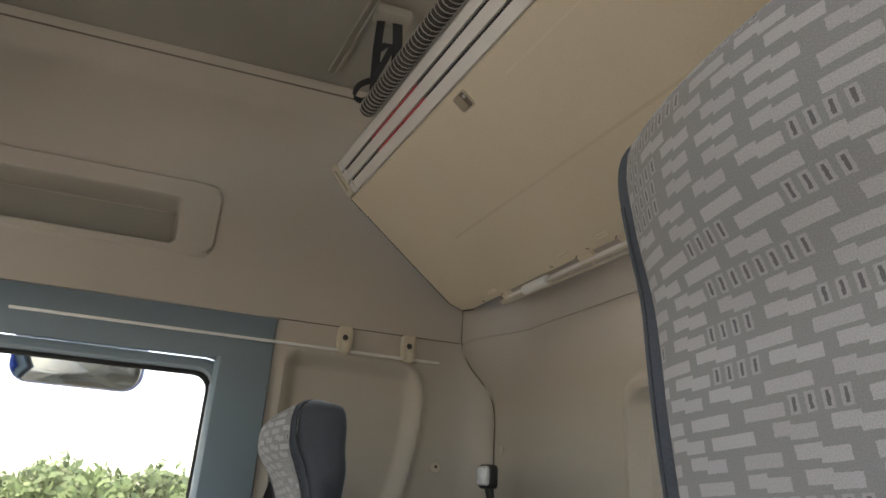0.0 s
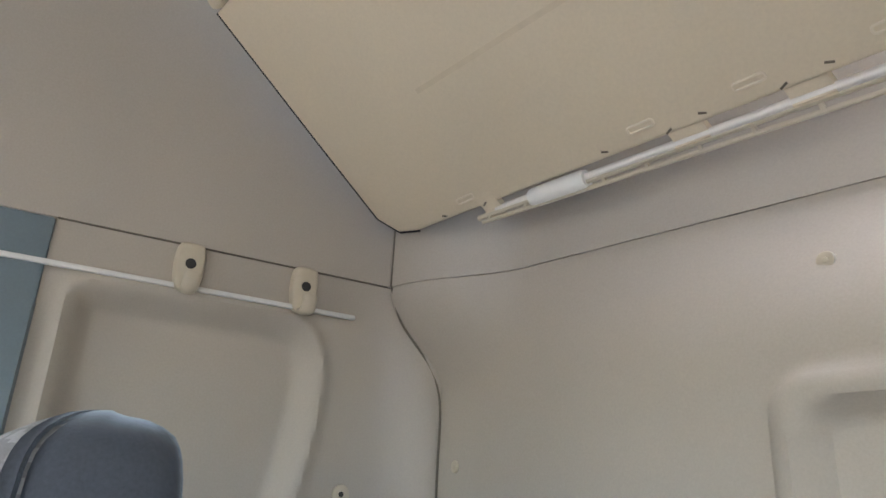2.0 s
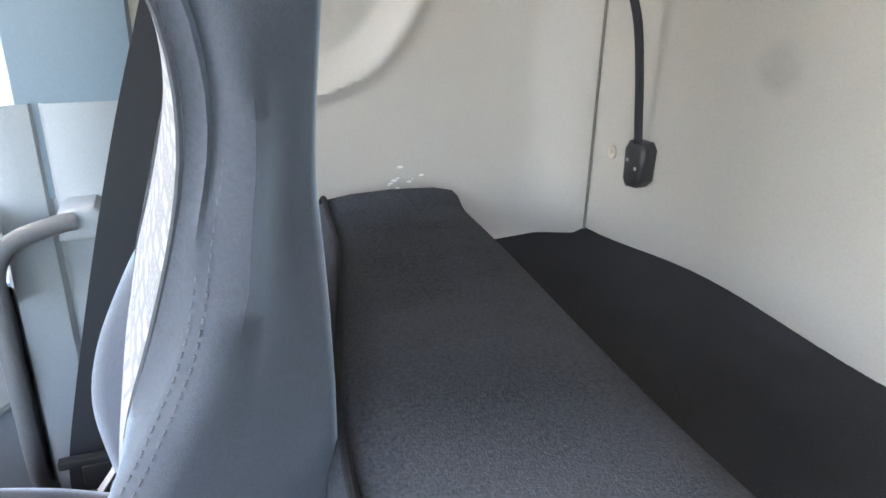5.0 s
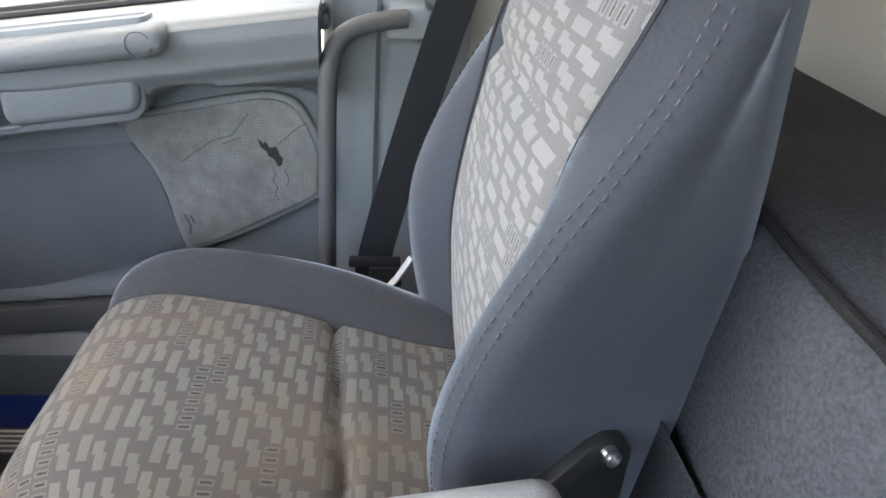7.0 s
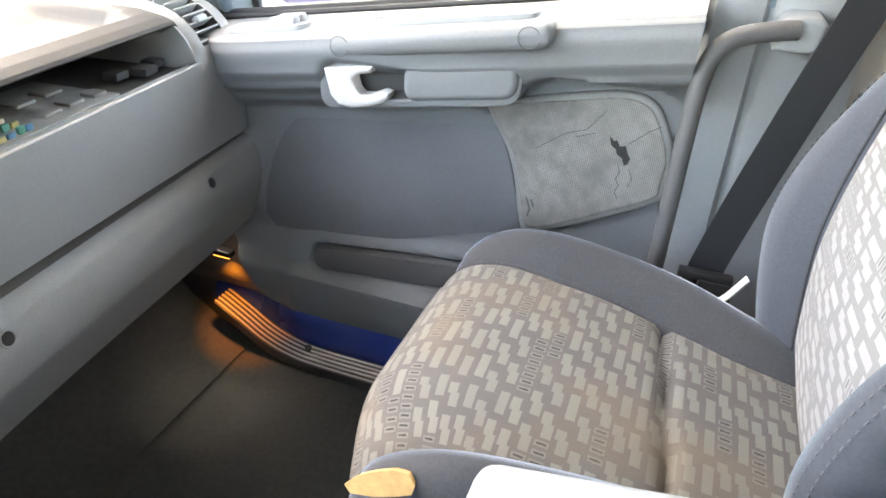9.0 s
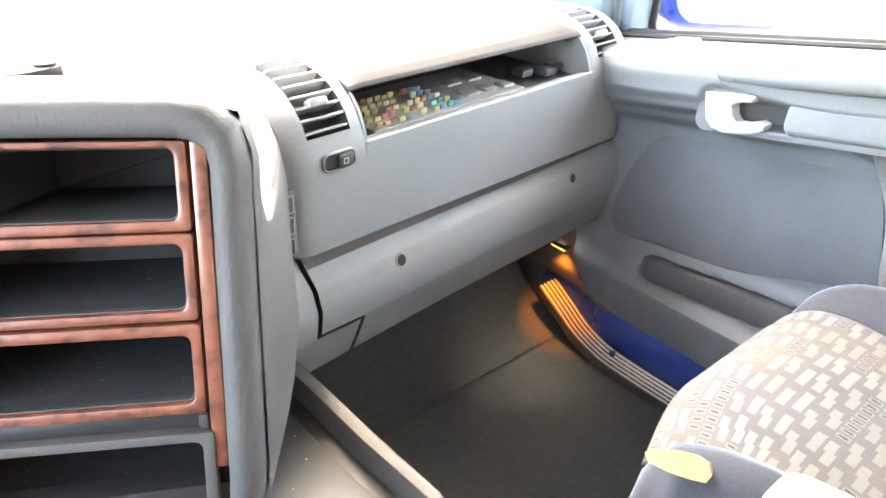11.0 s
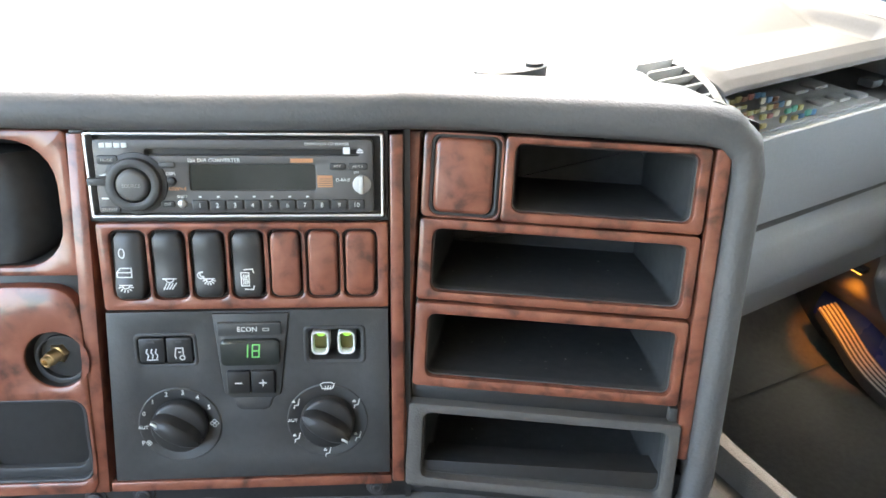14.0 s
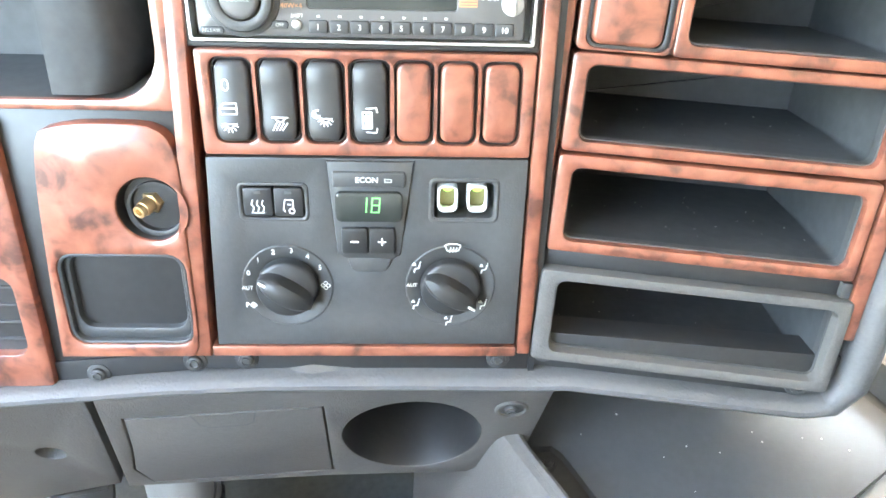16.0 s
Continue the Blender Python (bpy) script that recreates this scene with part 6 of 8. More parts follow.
prism(bm, circle(1.016, 0.40, 0.007, 16), 0.01, 0.026, None, 0.002)
part("screw", bm, CHARCOAL, sill)
bm = bmesh.new()
sheet(bm, lambda y, k: ([1.049, 1.050, 1.066, 1.088, 1.110][k], y, [0.0, 0.032, 0.065, 0.105, 0.150][k] + 0.055 * ease(y, 0.84, 1.04)), span(0.15, 1.08, 20), range(5))
part("painted_sill", bm, PAINT, sill, "dark blue painted steel sill")
# amber entry light that glows on the strip
lamp = thing("entry_light", (0.995, 0.985, 0.235), "small amber entry light at the foot of the door", "entry light")
bm = bmesh.new()
box(bm, (0.984, 0.995, 0.243), (0.020, 0.046, 0.012), 0.003)
part("housing", bm, CHARCOAL, lamp)
bm = bmesh.new()
box(bm, (0.984, 0.995, 0.236), (0.014, 0.036, 0.006), 0.002)
part("lens", bm, glow("amber_lens", (1.0, 0.42, 0.08), 0.12), lamp, "amber lens")
amber = new("entry_glow", bpy.data.lights.new("entry_glow", "SPOT"))
amber.data.energy, amber.data.color, amber.data.spot_size, amber.data.spot_blend, amber.data.shadow_soft_size = 0.085, (1.0, 0.30, 0.03), radians(66), 0.8, 0.012
amber.matrix_basis = look((0.984, 0.995, 0.226), (1.032, 0.998, 0.06))


# ---- fittings of the passenger's door ----
bm = bmesh.new()
PULL = rr(0.398, 0.667, 0.712, 0.699, 0.014, 4)


def pull_pt(y, z, lift):
    t = (0.712 - y) / 0.314
    zz = z + 0.057 * t
    return (0.897 - lift + 0.012 * (1 - t) - 0.01 * t, y, zz)


for_rows = []
for d, lift in ((0.0, -0.05), (0.0, 0.002), (0.004, 0.008), (0.012, 0.011)):
    for_rows.append([pull_pt(y, z, lift) for y, z in shrink([(y, z) for y, z in PULL], d)])
loft(bm, for_rows)
grip = part("pull_grip", bm, DOOR_GREY, door, "grey pull grip with round plugs")
TOPM = basis((0.945, 0.50, 0.7425), (0, 0.987, -0.161), (-1, 0, 0), (0, 0.161, 0.987))
bm = bmesh.new()
ring(bm, rr(-0.072, -0.018, 0.170, 0.022, 0.010, 4), rr(-0.066, -0.014, 0.164, 0.018, 0.008, 4), -0.012, 0.003, TOPM, 0.002, -0.004)
part("slot_lip", bm, GREY, grip)
# flat dark fill: the finger slot's shade put into colour
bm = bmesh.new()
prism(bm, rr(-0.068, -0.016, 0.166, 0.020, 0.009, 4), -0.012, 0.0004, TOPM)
part("grip_shade", bm, GREY_DARK, grip, "long dark slab standing for the shade in the finger slot")
for y in (0.425, 0.690):
    bm = bmesh.new()
    x, _, z = pull_pt(y, 0.683, 0.0)
    ring(bm, circle(y, z, 0.0145, 24), circle(y, z, 0.0132, 24), 0, 0.0008, basis((x - 0.0108, 0, 0), (0, 1, 0), (0, 0, 1), (-1, 0, 0)), 0.0003)
    part("plug", bm, GREY_DARK, grip)
# handle recess, lever and arm pad
HD = basis((0.918, 0, 0), (0, 1, 0), (0, 0, 1), (-1, 0, 0))


def tiltz(y, z):
    """The fittings rise towards the rear of the door."""
    return z + 0.17 * (0.72 - y)


bm = bmesh.new()
ring(bm, [(y, tiltz(y, z)) for y, z in rr(0.436, 0.590, 0.732, 0.662, 0.022, 4)], [(y, tiltz(y, z)) for y, z in rr(0.578, 0.602, 0.690, 0.650, 0.014, 4)], -0.05, 0.0035, HD, 0.003, -0.02)
part("handle_plate", bm, DOOR_GREY, door, "grey moulded plate behind the lever")
bm = bmesh.new()
PAD = [(y, tiltz(y, z)) for y, z in rr(0.440, 0.600, 0.600, 0.655, 0.018, 4)]
prism(bm, PAD, -0.05, 0.012, HD, 0.010, 4)
part("arm_pad", bm, DOOR_GREY, door, "grey grip pad")
bm = bmesh.new()
REC = [(y, tiltz(y, z)) for y, z in rr(0.578, 0.602, 0.690, 0.650, 0.014, 4)]
ring(bm, shrink(REC, -0.006), REC, -0.05, 0.006, HD, 0.004, -0.02)
part("handle_surround", bm, DOOR_GREY, door)
bm = bmesh.new()
well(bm, REC, 0.0, -0.022, HD, 0.006)
part("handle_recess", bm, CHARCOAL, door, "dark handle recess")
bm = bmesh.new()
LEV = [(0.722, 0.652), (0.712, 0.612), (0.700, 0.598), (0.680, 0.592), (0.650, 0.594), (0.632, 0.598), (0.622, 0.604), (0.622, 0.611), (0.632, 0.615), (0.650, 0.610), (0.664, 0.611), (0.672, 0.620), (0.676, 0.634), (0.668, 0.640), (0.650, 0.641), (0.642, 0.653)]
prism(bm, [(y, tiltz(y, z)) for y, z in LEV][::-1], -0.012, 0.012, HD, 0.005, 3)
part("door_lever", bm, ALU_PALE, door, "pale silver door lever")
# window switch on the sill
ws = thing("window_switch", (0.948, 0.82, 0.69), "grey window rocker on a small plate on the door sill", "switch")
WS = basis((0.948, 0.82, 0.6905), (0, 0.987, -0.161), (-1, 0, 0), (0, 0.161, 0.987))
bm = bmesh.new()
prism(bm, rr(-0.058, -0.026, 0.075, 0.026, 0.014, 4), -0.01, 0.003, WS, 0.002)
part("plate", bm, GREY_LIGHT, ws)
for dy in (-0.010, 0.012):
    bm = bmesh.new()
    prism(bm, rr(-0.046, dy - 0.008, -0.004, dy + 0.008, 0.004, 3), 0.002, 0.014, WS, 0.004)
    part("rocker", bm, GREY_LIGHT, ws)
bm = bmesh.new()
tube(bm, [(1.026, y, 0.7475 - belt_drop(y)) for y in span(0.235, 0.985, 10)], 0.0055, 8)
tube(bm, [(1.040, y, 0.7525 - belt_drop(y)) for y in span(0.235, 0.985, 10)], 0.0055, 8)
part("belt_seal", bm, RUBBER, door, "black rubber seal along the window")
# speaker cover with its worn hole
SPK = curve2([(0.503, 0.615), (0.43, 0.634), (0.353, 0.652), (0.300, 0.659), (0.266, 0.648), (0.245, 0.616), (0.231, 0.578), (0.232, 0.536), (0.240, 0.510), (0.322, 0.462), (0.395, 0.429), (0.426, 0.424), (0.438, 0.455), (0.449, 0.51), (0.468, 0.56)], 4)[:-1]
bm = bmesh.new()
SPKM = basis((0.991, 0, 0), (0, 1, 0), (0, 0, 1), (-1, 0, 0))
fan(bm, SPK, -0.004, 0.010, SPKM, 0.004, (0.35, 0.555))
spk = part("speaker_frame", bm, GREY_BROWN, door, "dull grey speaker frame")
bm = bmesh.new()
fan(bm, [(0.35 + (y - 0.35) * (1 - 0.009 / math.hypot(y - 0.35, z - 0.555)), 0.555 + (z - 0.555) * (1 - 0.009 / math.hypot(y - 0.35, z - 0.555))) for y, z in SPK], 0.004, 0.0125, SPKM, 0.002, (0.35, 0.555))
part("speaker_mesh", bm, GRILLE, door, "worn beige-grey perforated speaker cover, torn")
bm = bmesh.new()
TEAR = [(0.320, 0.597), (0.313, 0.590), (0.309, 0.592), (0.304, 0.584), (0.296, 0.586), (0.291, 0.574), (0.287, 0.569), (0.289, 0.560), (0.294, 0.557), (0.298, 0.567), (0.306, 0.572), (0.309, 0.579), (0.316, 0.584)]
prism(bm, [(y, z) for y, z in TEAR], 0.0125, 0.0129, SPKM)
part("tear", bm, BLACK, spk, "dark tear in the speaker cover")
bm = bmesh.new()
lines(bm, [[(0.301, 0.556), (0.298, 0.545), (0.302, 0.535), (0.296, 0.527), (0.300, 0.515), (0.294, 0.506)], [(0.286, 0.553), (0.280, 0.54), (0.283, 0.528)], [(0.420, 0.560), (0.380, 0.590), (0.352, 0.600), (0.330, 0.630)], [(0.292, 0.590), (0.268, 0.612), (0.255, 0.620)], [(0.366, 0.587), (0.340, 0.597)]], 0.0014, 0.0128, SPKM)
lines(bm, [[(0.425, 0.480), (0.418, 0.462), (0.421, 0.450)], [(0.417, 0.478), (0.413, 0.468)]], 0.003, 0.0127, SPKM)
part("scratches", bm, GREY_DARK, spk, "scratches in the speaker cover", kind="stuff")
# pillar behind the door, hand rail
pil = thing("pillar_middle", (1.02, 0.13, 0.1), "grey moulded door pillar trim", "pillar", kind="structure")
bm = bmesh.new()
sheet(bm, lambda z, k: ([1.045, 1.02, 1.004, 0.998, 0.998, 1.0, 1.010, 1.004, 1.0, 1.0, 1.006, 1.05][k], [0.236, 0.228, 0.222, 0.212, 0.190, 0.166, 0.160, 0.154, 0.148, 0.085, 0.045, 0.036][k], z), span(0.12, 0.90, 20), range(12))
part("trim", bm, GREY, pil)
bm = bmesh.new()
sheet(bm, lambda z, k: ([1.045, 1.02, 1.006, 1.004, 1.012, 1.05][k], [0.196, 0.190, 0.180, 0.10, 0.045, 0.036][k], z), span(0.78, 1.40, 10), range(6))
part("upper_trim", bm, GREY_BLUE, pil)
rail = thing("hand_rail", (0.92, 0.22, 0.4), "grey plastic-coated hand rail beside the door", "hand rail")
bm = bmesh.new()
tube(bm, smooth_path([(0.985, 0.228, 0.36), (0.945, 0.226, 0.40), (0.922, 0.224, 0.45), (0.921, 0.224, 0.60), (0.921, 0.222, 0.70), (0.924, 0.212, 0.738), (0.932, 0.190, 0.756), (0.940, 0.150, 0.766), (0.945, 0.13, 0.768)], 6), 0.0115, 14)
part("bar", bm, GREY_DARK, rail)
bm = bmesh.new()
RB = basis((0.955, 0, 0), (0, 1, 0), (0, 0, 1), (-1, 0, 0))
prism(bm, [(0.152, 0.742), (0.150, 0.775), (0.140, 0.782), (0.108, 0.783), (0.100, 0.776), (0.103, 0.748), (0.112, 0.742)], -0.06, 0.012, RB, 0.006, 3)
part("bracket", bm, GREY, rail, "grey rail bracket")
# seat belt
belt = thing("seat_belt", (0.93, 0.12, 0.44), "black seat belt running down the door pillar", "seat belt")
bm = bmesh.new()
strap(bm, smooth_path([(1.008, -0.03, 1.12), (0.975, 0.005, 1.01), (0.938, 0.056, 0.853), (0.93, 0.110, 0.66), (0.918, 0.158, 0.466), (0.91, 0.165, 0.40)], 6), 0.047, 0.0016, (-0.15, 1, 0.2))
part("webbing", bm, BELT, belt)
bm = bmesh.new()
box(bm, (0.897, 0.160, 0.458), (0.016, 0.070, 0.012), 0.003)
box(bm, (0.892, 0.145, 0.44), (0.012, 0.045, 0.03), 0.003)
part("buckle", bm, BLACK, belt, "black belt guide")
bm = bmesh.new()
strap(bm, [(0.872, 0.150, 0.422), (0.870, 0.130, 0.450), (0.868, 0.113, 0.482)], 0.009, 0.003, (0.6, 0, 0.8))
part("link", bm, ALU_PALE, belt, "bright steel link")


# ---- seats ----
def uv_sheet(bm, fn, us, vs, uvf):
    g = [[bm.verts.new(fn(u, v)) for v in vs] for u in us]
    lay = bm.loops.layers.uv.new("UVMap")
    for i in range(len(us) - 1):
        for j in range(len(vs) - 1):
            f = bm.faces.new((g[i][j], g[i][j + 1], g[i + 1][j + 1], g[i + 1][j]))
            for lp, (a, b) in zip(f.loops, ((i, j), (i, j + 1), (i + 1, j + 1), (i + 1, j))):
                lp[lay].uv = uvf(us[a], vs[b])
    return g


# levels of the backrest: height, crest, cloth, back (all along y), half width
BACK = [(0.40, 0.085, 0.055, -0.030, 0.190), (0.47, 0.105, 0.068, -0.042, 0.200), (0.54, 0.120, 0.076, -0.053, 0.207), (0.61, 0.126, 0.080, -0.060, 0.210), (0.68, 0.110, 0.074, -0.062, 0.211), (0.76, 0.075, 0.060, -0.064, 0.211), (0.80, 0.058, 0.052, -0.065, 0.210), (0.86, 0.038, 0.040, -0.066, 0.209), (0.93, 0.022, 0.028, -0.068, 0.208), (0.98, 0.012, 0.020, -0.068, 0.207), (1.03, 0.015, 0.023, -0.068, 0.206), (1.08, 0.025, 0.033, -0.067, 0.205), (1.12, 0.033, 0.040, -0.065, 0.203), (1.15, 0.036, 0.042, -0.064, 0.204), (1.18, 0.036, 0.042, -0.063, 0.202), (1.205, 0.032, 0.037, -0.060, 0.195), (1.222, 0.022, 0.025, -0.055, 0.181), (1.234, 0.006, 0.008, -0.046, 0.158), (1.240, -0.010, -0.012, -0.036, 0.125)]


def level_in(table, z):
    """Values at z, carried smoothly from level to level."""
    for k in range(len(table) - 1):
        a, b = table[k], table[k + 1]
        if z <= b[0]:
            o, e = table[max(k - 1, 0)], table[min(k + 2, len(table) - 1)]
            d = b[0] - a[0]
            t = max(0.0, (z - a[0]) / d)
            h1, h2, h3 = t * t * (3 - 2 * t), t * (1 - t) ** 2, t * t * (t - 1)
            return [p + (q - p) * h1 + d * (h2 * (q - m) / (b[0] - o[0]) + h3 * (n - p) / (e[0] - a[0])) for m, p, q, n in zip(o, a, b, e)]
    return list(table[-1])


SX = 0.600


def build_seat(name, label, table, inset, swell=(0.97, 1.08)):
    """A cab seat; the table gives the backrest's levels, inset the width of its bolsters."""
    top = table[-1][0]

    def level(z):
        return level_in(table, z)

    seat = thing(name, (SX, 0.15, 0), label, "seat", "cab seats")

    def shell_ring(z):
        _, c, p, r, h = level(z)
        ins = inset(z)
        f = min(1.0, (c - r) / 0.085)
        sl = 0.050 + 0.014 * ease(z, 0.70, 0.86) - 0.071 * ease(z, 0.90, 1.08) * f
        half = [(0.0, p - 0.012), (h - ins - 0.006, p - 0.012), (h - ins + 0.004, p + 0.002 * f), (h - ins * 0.72, p + (c - p) * 0.62), (h - ins * 0.42, c - 0.001), (h - 0.012, c - 0.005 * f), (h - 0.003, c - 0.015 * f), (h, c - 0.030 * f), (h - sl * 0.4, (c + r) / 2), (h - sl, r + 0.022 * f), (h - sl - 0.006, r + 0.008 * f), (h - sl - 0.018, r + 0.001), (h * 0.5, r - 0.004), (0.0, r - 0.006)]
        right = [(SX + x, y, z) for x, y in half]
        left = [(SX - x, y, z) for x, y in half[1:-1]][::-1]
        return right + left

    zs = span(0.40, top - 0.09, 46) + [top - d for d in (0.075, 0.06, 0.046, 0.035, 0.026, 0.018, 0.011, 0.006, 0.0025, 0.0)]
    bm = bmesh.new()
    loft(bm, [shell_ring(z) for z in zs])
    part("backrest", bm, VELOUR_BACK, seat, "blue-grey velour backrest with raised bolsters", sharp=70)
    # patterned cloth of the backrest
    LEN = [0.0]
    for a, b in zip(zs, zs[1:]):
        pa, pb = level(a), level(b)
        LEN.append(LEN[-1] + math.hypot(b - a, pb[2] - pa[2]))

    def cloth_pt(k, s):
        z = zs[int(k)]
        _, c, p, r, h = level(z)
        ins = inset(z)
        w = h - ins + 0.002
        crease = 0.010 * math.exp(-(((z - 0.79) / 0.010) ** 2)) + 0.006 * math.exp(-(((z - 0.47) / 0.012) ** 2))
        bulge = (0.006 + 0.032 * ease(z, *swell) * (1 - 0.9 * ease(z, top - 0.055, top))) * (1 - s * s)
        edge = 0.012 * ease(abs(s), 0.9, 1.0)
        return (SX + s * w, p - crease + bulge - edge, z)

    bm = bmesh.new()
    uv_sheet(bm, cloth_pt, list(range(4, len(zs))), span(-1, 1, 31), lambda k, s: (s * 0.15 + 3.1, LEN[int(k)]))
    part("back_cloth", bm, CLOTH_BACK, seat, "light grey patterned cloth panel", sharp=80)
    # stitching along the bolster
    bm = bmesh.new()
    for sx in (-1, 1):
        for dx, dy in ((0.0130, 0.0032), (0.0070, 0.0092)):
            z = 0.46
            while z < 1.02:
                _, c, p, r, h = level(z)
                _, c2, p2, r2, h2 = level(z + 0.0036)
                tube(bm, [(SX + sx * (h - dx), c - dy, z), (SX + sx * (h2 - dx), c2 - dy, z + 0.0036)], 0.0007, 4)
                z += 0.0072
    part("stitching", bm, THREAD, seat, "paler seam stitching", kind="stuff")
    for sx in (-1, 1):
        bm = bmesh.new()
        line = []
        for z in span(0.44, 1.12, 40):
            _, c, p, r, h = level(z)
            ins = inset(z)
            line.append((SX + sx * (h - ins + 0.0035), p + 0.0005, z))
        tube(bm, line, 0.0022, 6)
        part("piping", bm, VELOUR, seat, "dark piping round the cloth")

    # cushion: y from the rear to the front
    CUSH = [(0.03, 0.452, 0.470), (0.10, 0.462, 0.486), (0.18, 0.474, 0.512), (0.26, 0.484, 0.526), (0.34, 0.490, 0.530), (0.40, 0.489, 0.522), (0.44, 0.479, 0.503), (0.462, 0.461, 0.477), (0.474, 0.435, 0.446)]

    def cush(y):
        return level_in(CUSH, y)

    def bow(p):
        """The front edge is worn round at the corner by the gangway."""
        near, far = ease(SX - p[0], 0.02, 0.225), ease(p[0] - SX, 0.15, 0.23)
        return (p[0], p[1] - (0.044 * near ** 1.3 + 0.010 * far) * ease(p[1], 0.30, 0.46), p[2])

    def cush_half(y):
        """Outer half width and cloth half width at y."""
        t = ease(y, 0.03, 0.42)
        r = 0.012 * ease(y, 0.40, 0.46) ** 2
        return 0.196 + 0.030 * t - r, 0.105 + 0.060 * t

    def cush_ring(y):
        _, zc, zb = cush(y)
        h, c = cush_half(y)
        half = [(0.0, zc - 0.010), (c - 0.004, zc - 0.010), (c + 0.004, zc - 0.001), (c + (h - c) * 0.30, zb - 0.006), (c + (h - c) * 0.55, zb), (h - 0.014, zb - 0.010), (h - 0.004, zb - 0.026), (h, zb - 0.05), (h, 0.36), (h - 0.01, 0.33), (h - 0.03, 0.322), (0.0, 0.32)]
        return [(SX + x, y, z) for x, z in half] + [(SX - x, y, z) for x, z in half[1:-1]][::-1]

    ys = span(0.03, 0.44, 30) + [0.45, 0.457, 0.463, 0.469, 0.474]
    rows = [cush_ring(y) for y in ys]
    rows.append([(x, 0.476, 0.33 + (z - 0.33) * 0.82) for x, y, z in rows[-1]])
    rows.append([(SX + (x - SX) * 0.97, 0.462, 0.33 + (z - 0.33) * 0.4) for x, y, z in rows[-2]])
    rows = [[bow(p) for p in row] for row in rows]
    bm = bmesh.new()
    loft(bm, rows)
    part("cushion", bm, VELOUR, seat, "blue-grey velour seat cushion with side bolsters", sharp=70)
    CL = [0.0]
    cy = span(0.045, 0.450, 42) + [0.457, 0.464, 0.471, 0.477]
    for a, b in zip(cy, cy[1:]):
        CL.append(CL[-1] + math.hypot(b - a, cush(b)[1] - cush(a)[1]))

    def cush_pt(k, s):
        y = cy[int(k)]
        _, zc, zb = cush(y)
        h, c = cush_half(y)
        seam = 0.011 * math.exp(-(((y - 0.192 - 0.012 * s) / 0.006) ** 2))
        sag = 0.004 * (1 - s * s)
        return bow((SX + s * (c + 0.003), y + 0.003 * ease(y, 0.450, 0.477), zc - seam + sag - 0.010 * ease(abs(s), 0.93, 1.0) + 0.0025 * noise.noise(Vector((s * 3, y * 14, 0)))))

    bm = bmesh.new()
    uv_sheet(bm, cush_pt, list(range(len(cy))), span(-1, 1, 37), lambda k, s: (s * cush_half(cy[int(k)])[1] + 1.0, CL[int(k)] + 1.0))
    part("seat_cloth", bm, CLOTH, seat, "soiled grey patterned seat cloth with a cross seam", sharp=80)
    PIPE = [[bow((SX + side * (cush_half(y)[1] + 0.0045), y, cush(y)[1] - 0.003)) for y in cy] for side in (1, -1)]
    for line in PIPE:
        bm = bmesh.new()
        tube(bm, line, 0.0022, 6)
        part("piping", bm, VELOUR, seat)
    # bare foam at the worn front corner
    bm = bmesh.new()
    FO = basis((SX - 0.2190, 0.392, 0.506), (-0.10, 0.96, -0.25), (0.42, 0.27, 0.87), (-0.90, -0.02, 0.43)) @ Matrix.Diagonal((0.60, 0.44, 1, 1))
    prism(bm, [(-0.045, 0.004), (-0.038, 0.020), (-0.020, 0.026), (0.006, 0.022), (0.030, 0.014), (0.046, 0.000), (0.040, -0.012), (0.010, -0.016), (-0.020, -0.014), (-0.040, -0.010)], -0.006, 0.0035, FO, 0.003, 3)
    part("bare_foam", bm, FOAM, seat, "yellow foam showing through a hole")
    # recliner cover, bolt, armrest, base
    bm = bmesh.new()
    RC = basis((SX - 0.182, -0.008, 0.006), (-0.295, 0.955, 0), (0, 0, 1), (-0.955, -0.295, 0))
    prism(bm, [(-0.004, 0.54), (0.115, 0.54), (0.098, 0.556), (0.078, 0.566), (0.060, 0.576), (0.046, 0.588), (0.032, 0.600), (0.018, 0.604), (0.005, 0.600), (-0.003, 0.590)], -0.02, 0.006, RC, 0.003)
    part("recliner_cover", bm, BLACK, seat, "black recliner cover")
    bm = bmesh.new()
    prism(bm, circle(0.018, 0.594, 0.0066, 20), 0.004, 0.011, RC, 0.002)
    ring(bm, circle(0.018, 0.594, 0.0058, 16), circle(0.018, 0.594, 0.0036, 6 + 10), 0.011, 0.0145, RC, 0.0008)
    part("bolt", bm, STEEL, seat, "steel socket-head bolt")
    bm = bmesh.new()
    AR = Matrix.Translation((0.336, 0.182, 0.590)) @ Matrix.Rotation(radians(-10), 4, "X")
    box(bm, (0, 0, 0), (0.052, 0.262, 0.050), 0.016, AR, 4)
    part("armrest", bm, GREY, seat, "pale grey plastic armrest")
    bm = bmesh.new()
    box(bm, (SX, 0.22, 0.25), (0.36, 0.40, 0.14), 0.02)
    box(bm, (SX, 0.22, 0.10), (0.30, 0.36, 0.20), 0.01)
    part("base", bm, CHARCOAL, seat, "dark seat base")
    return seat


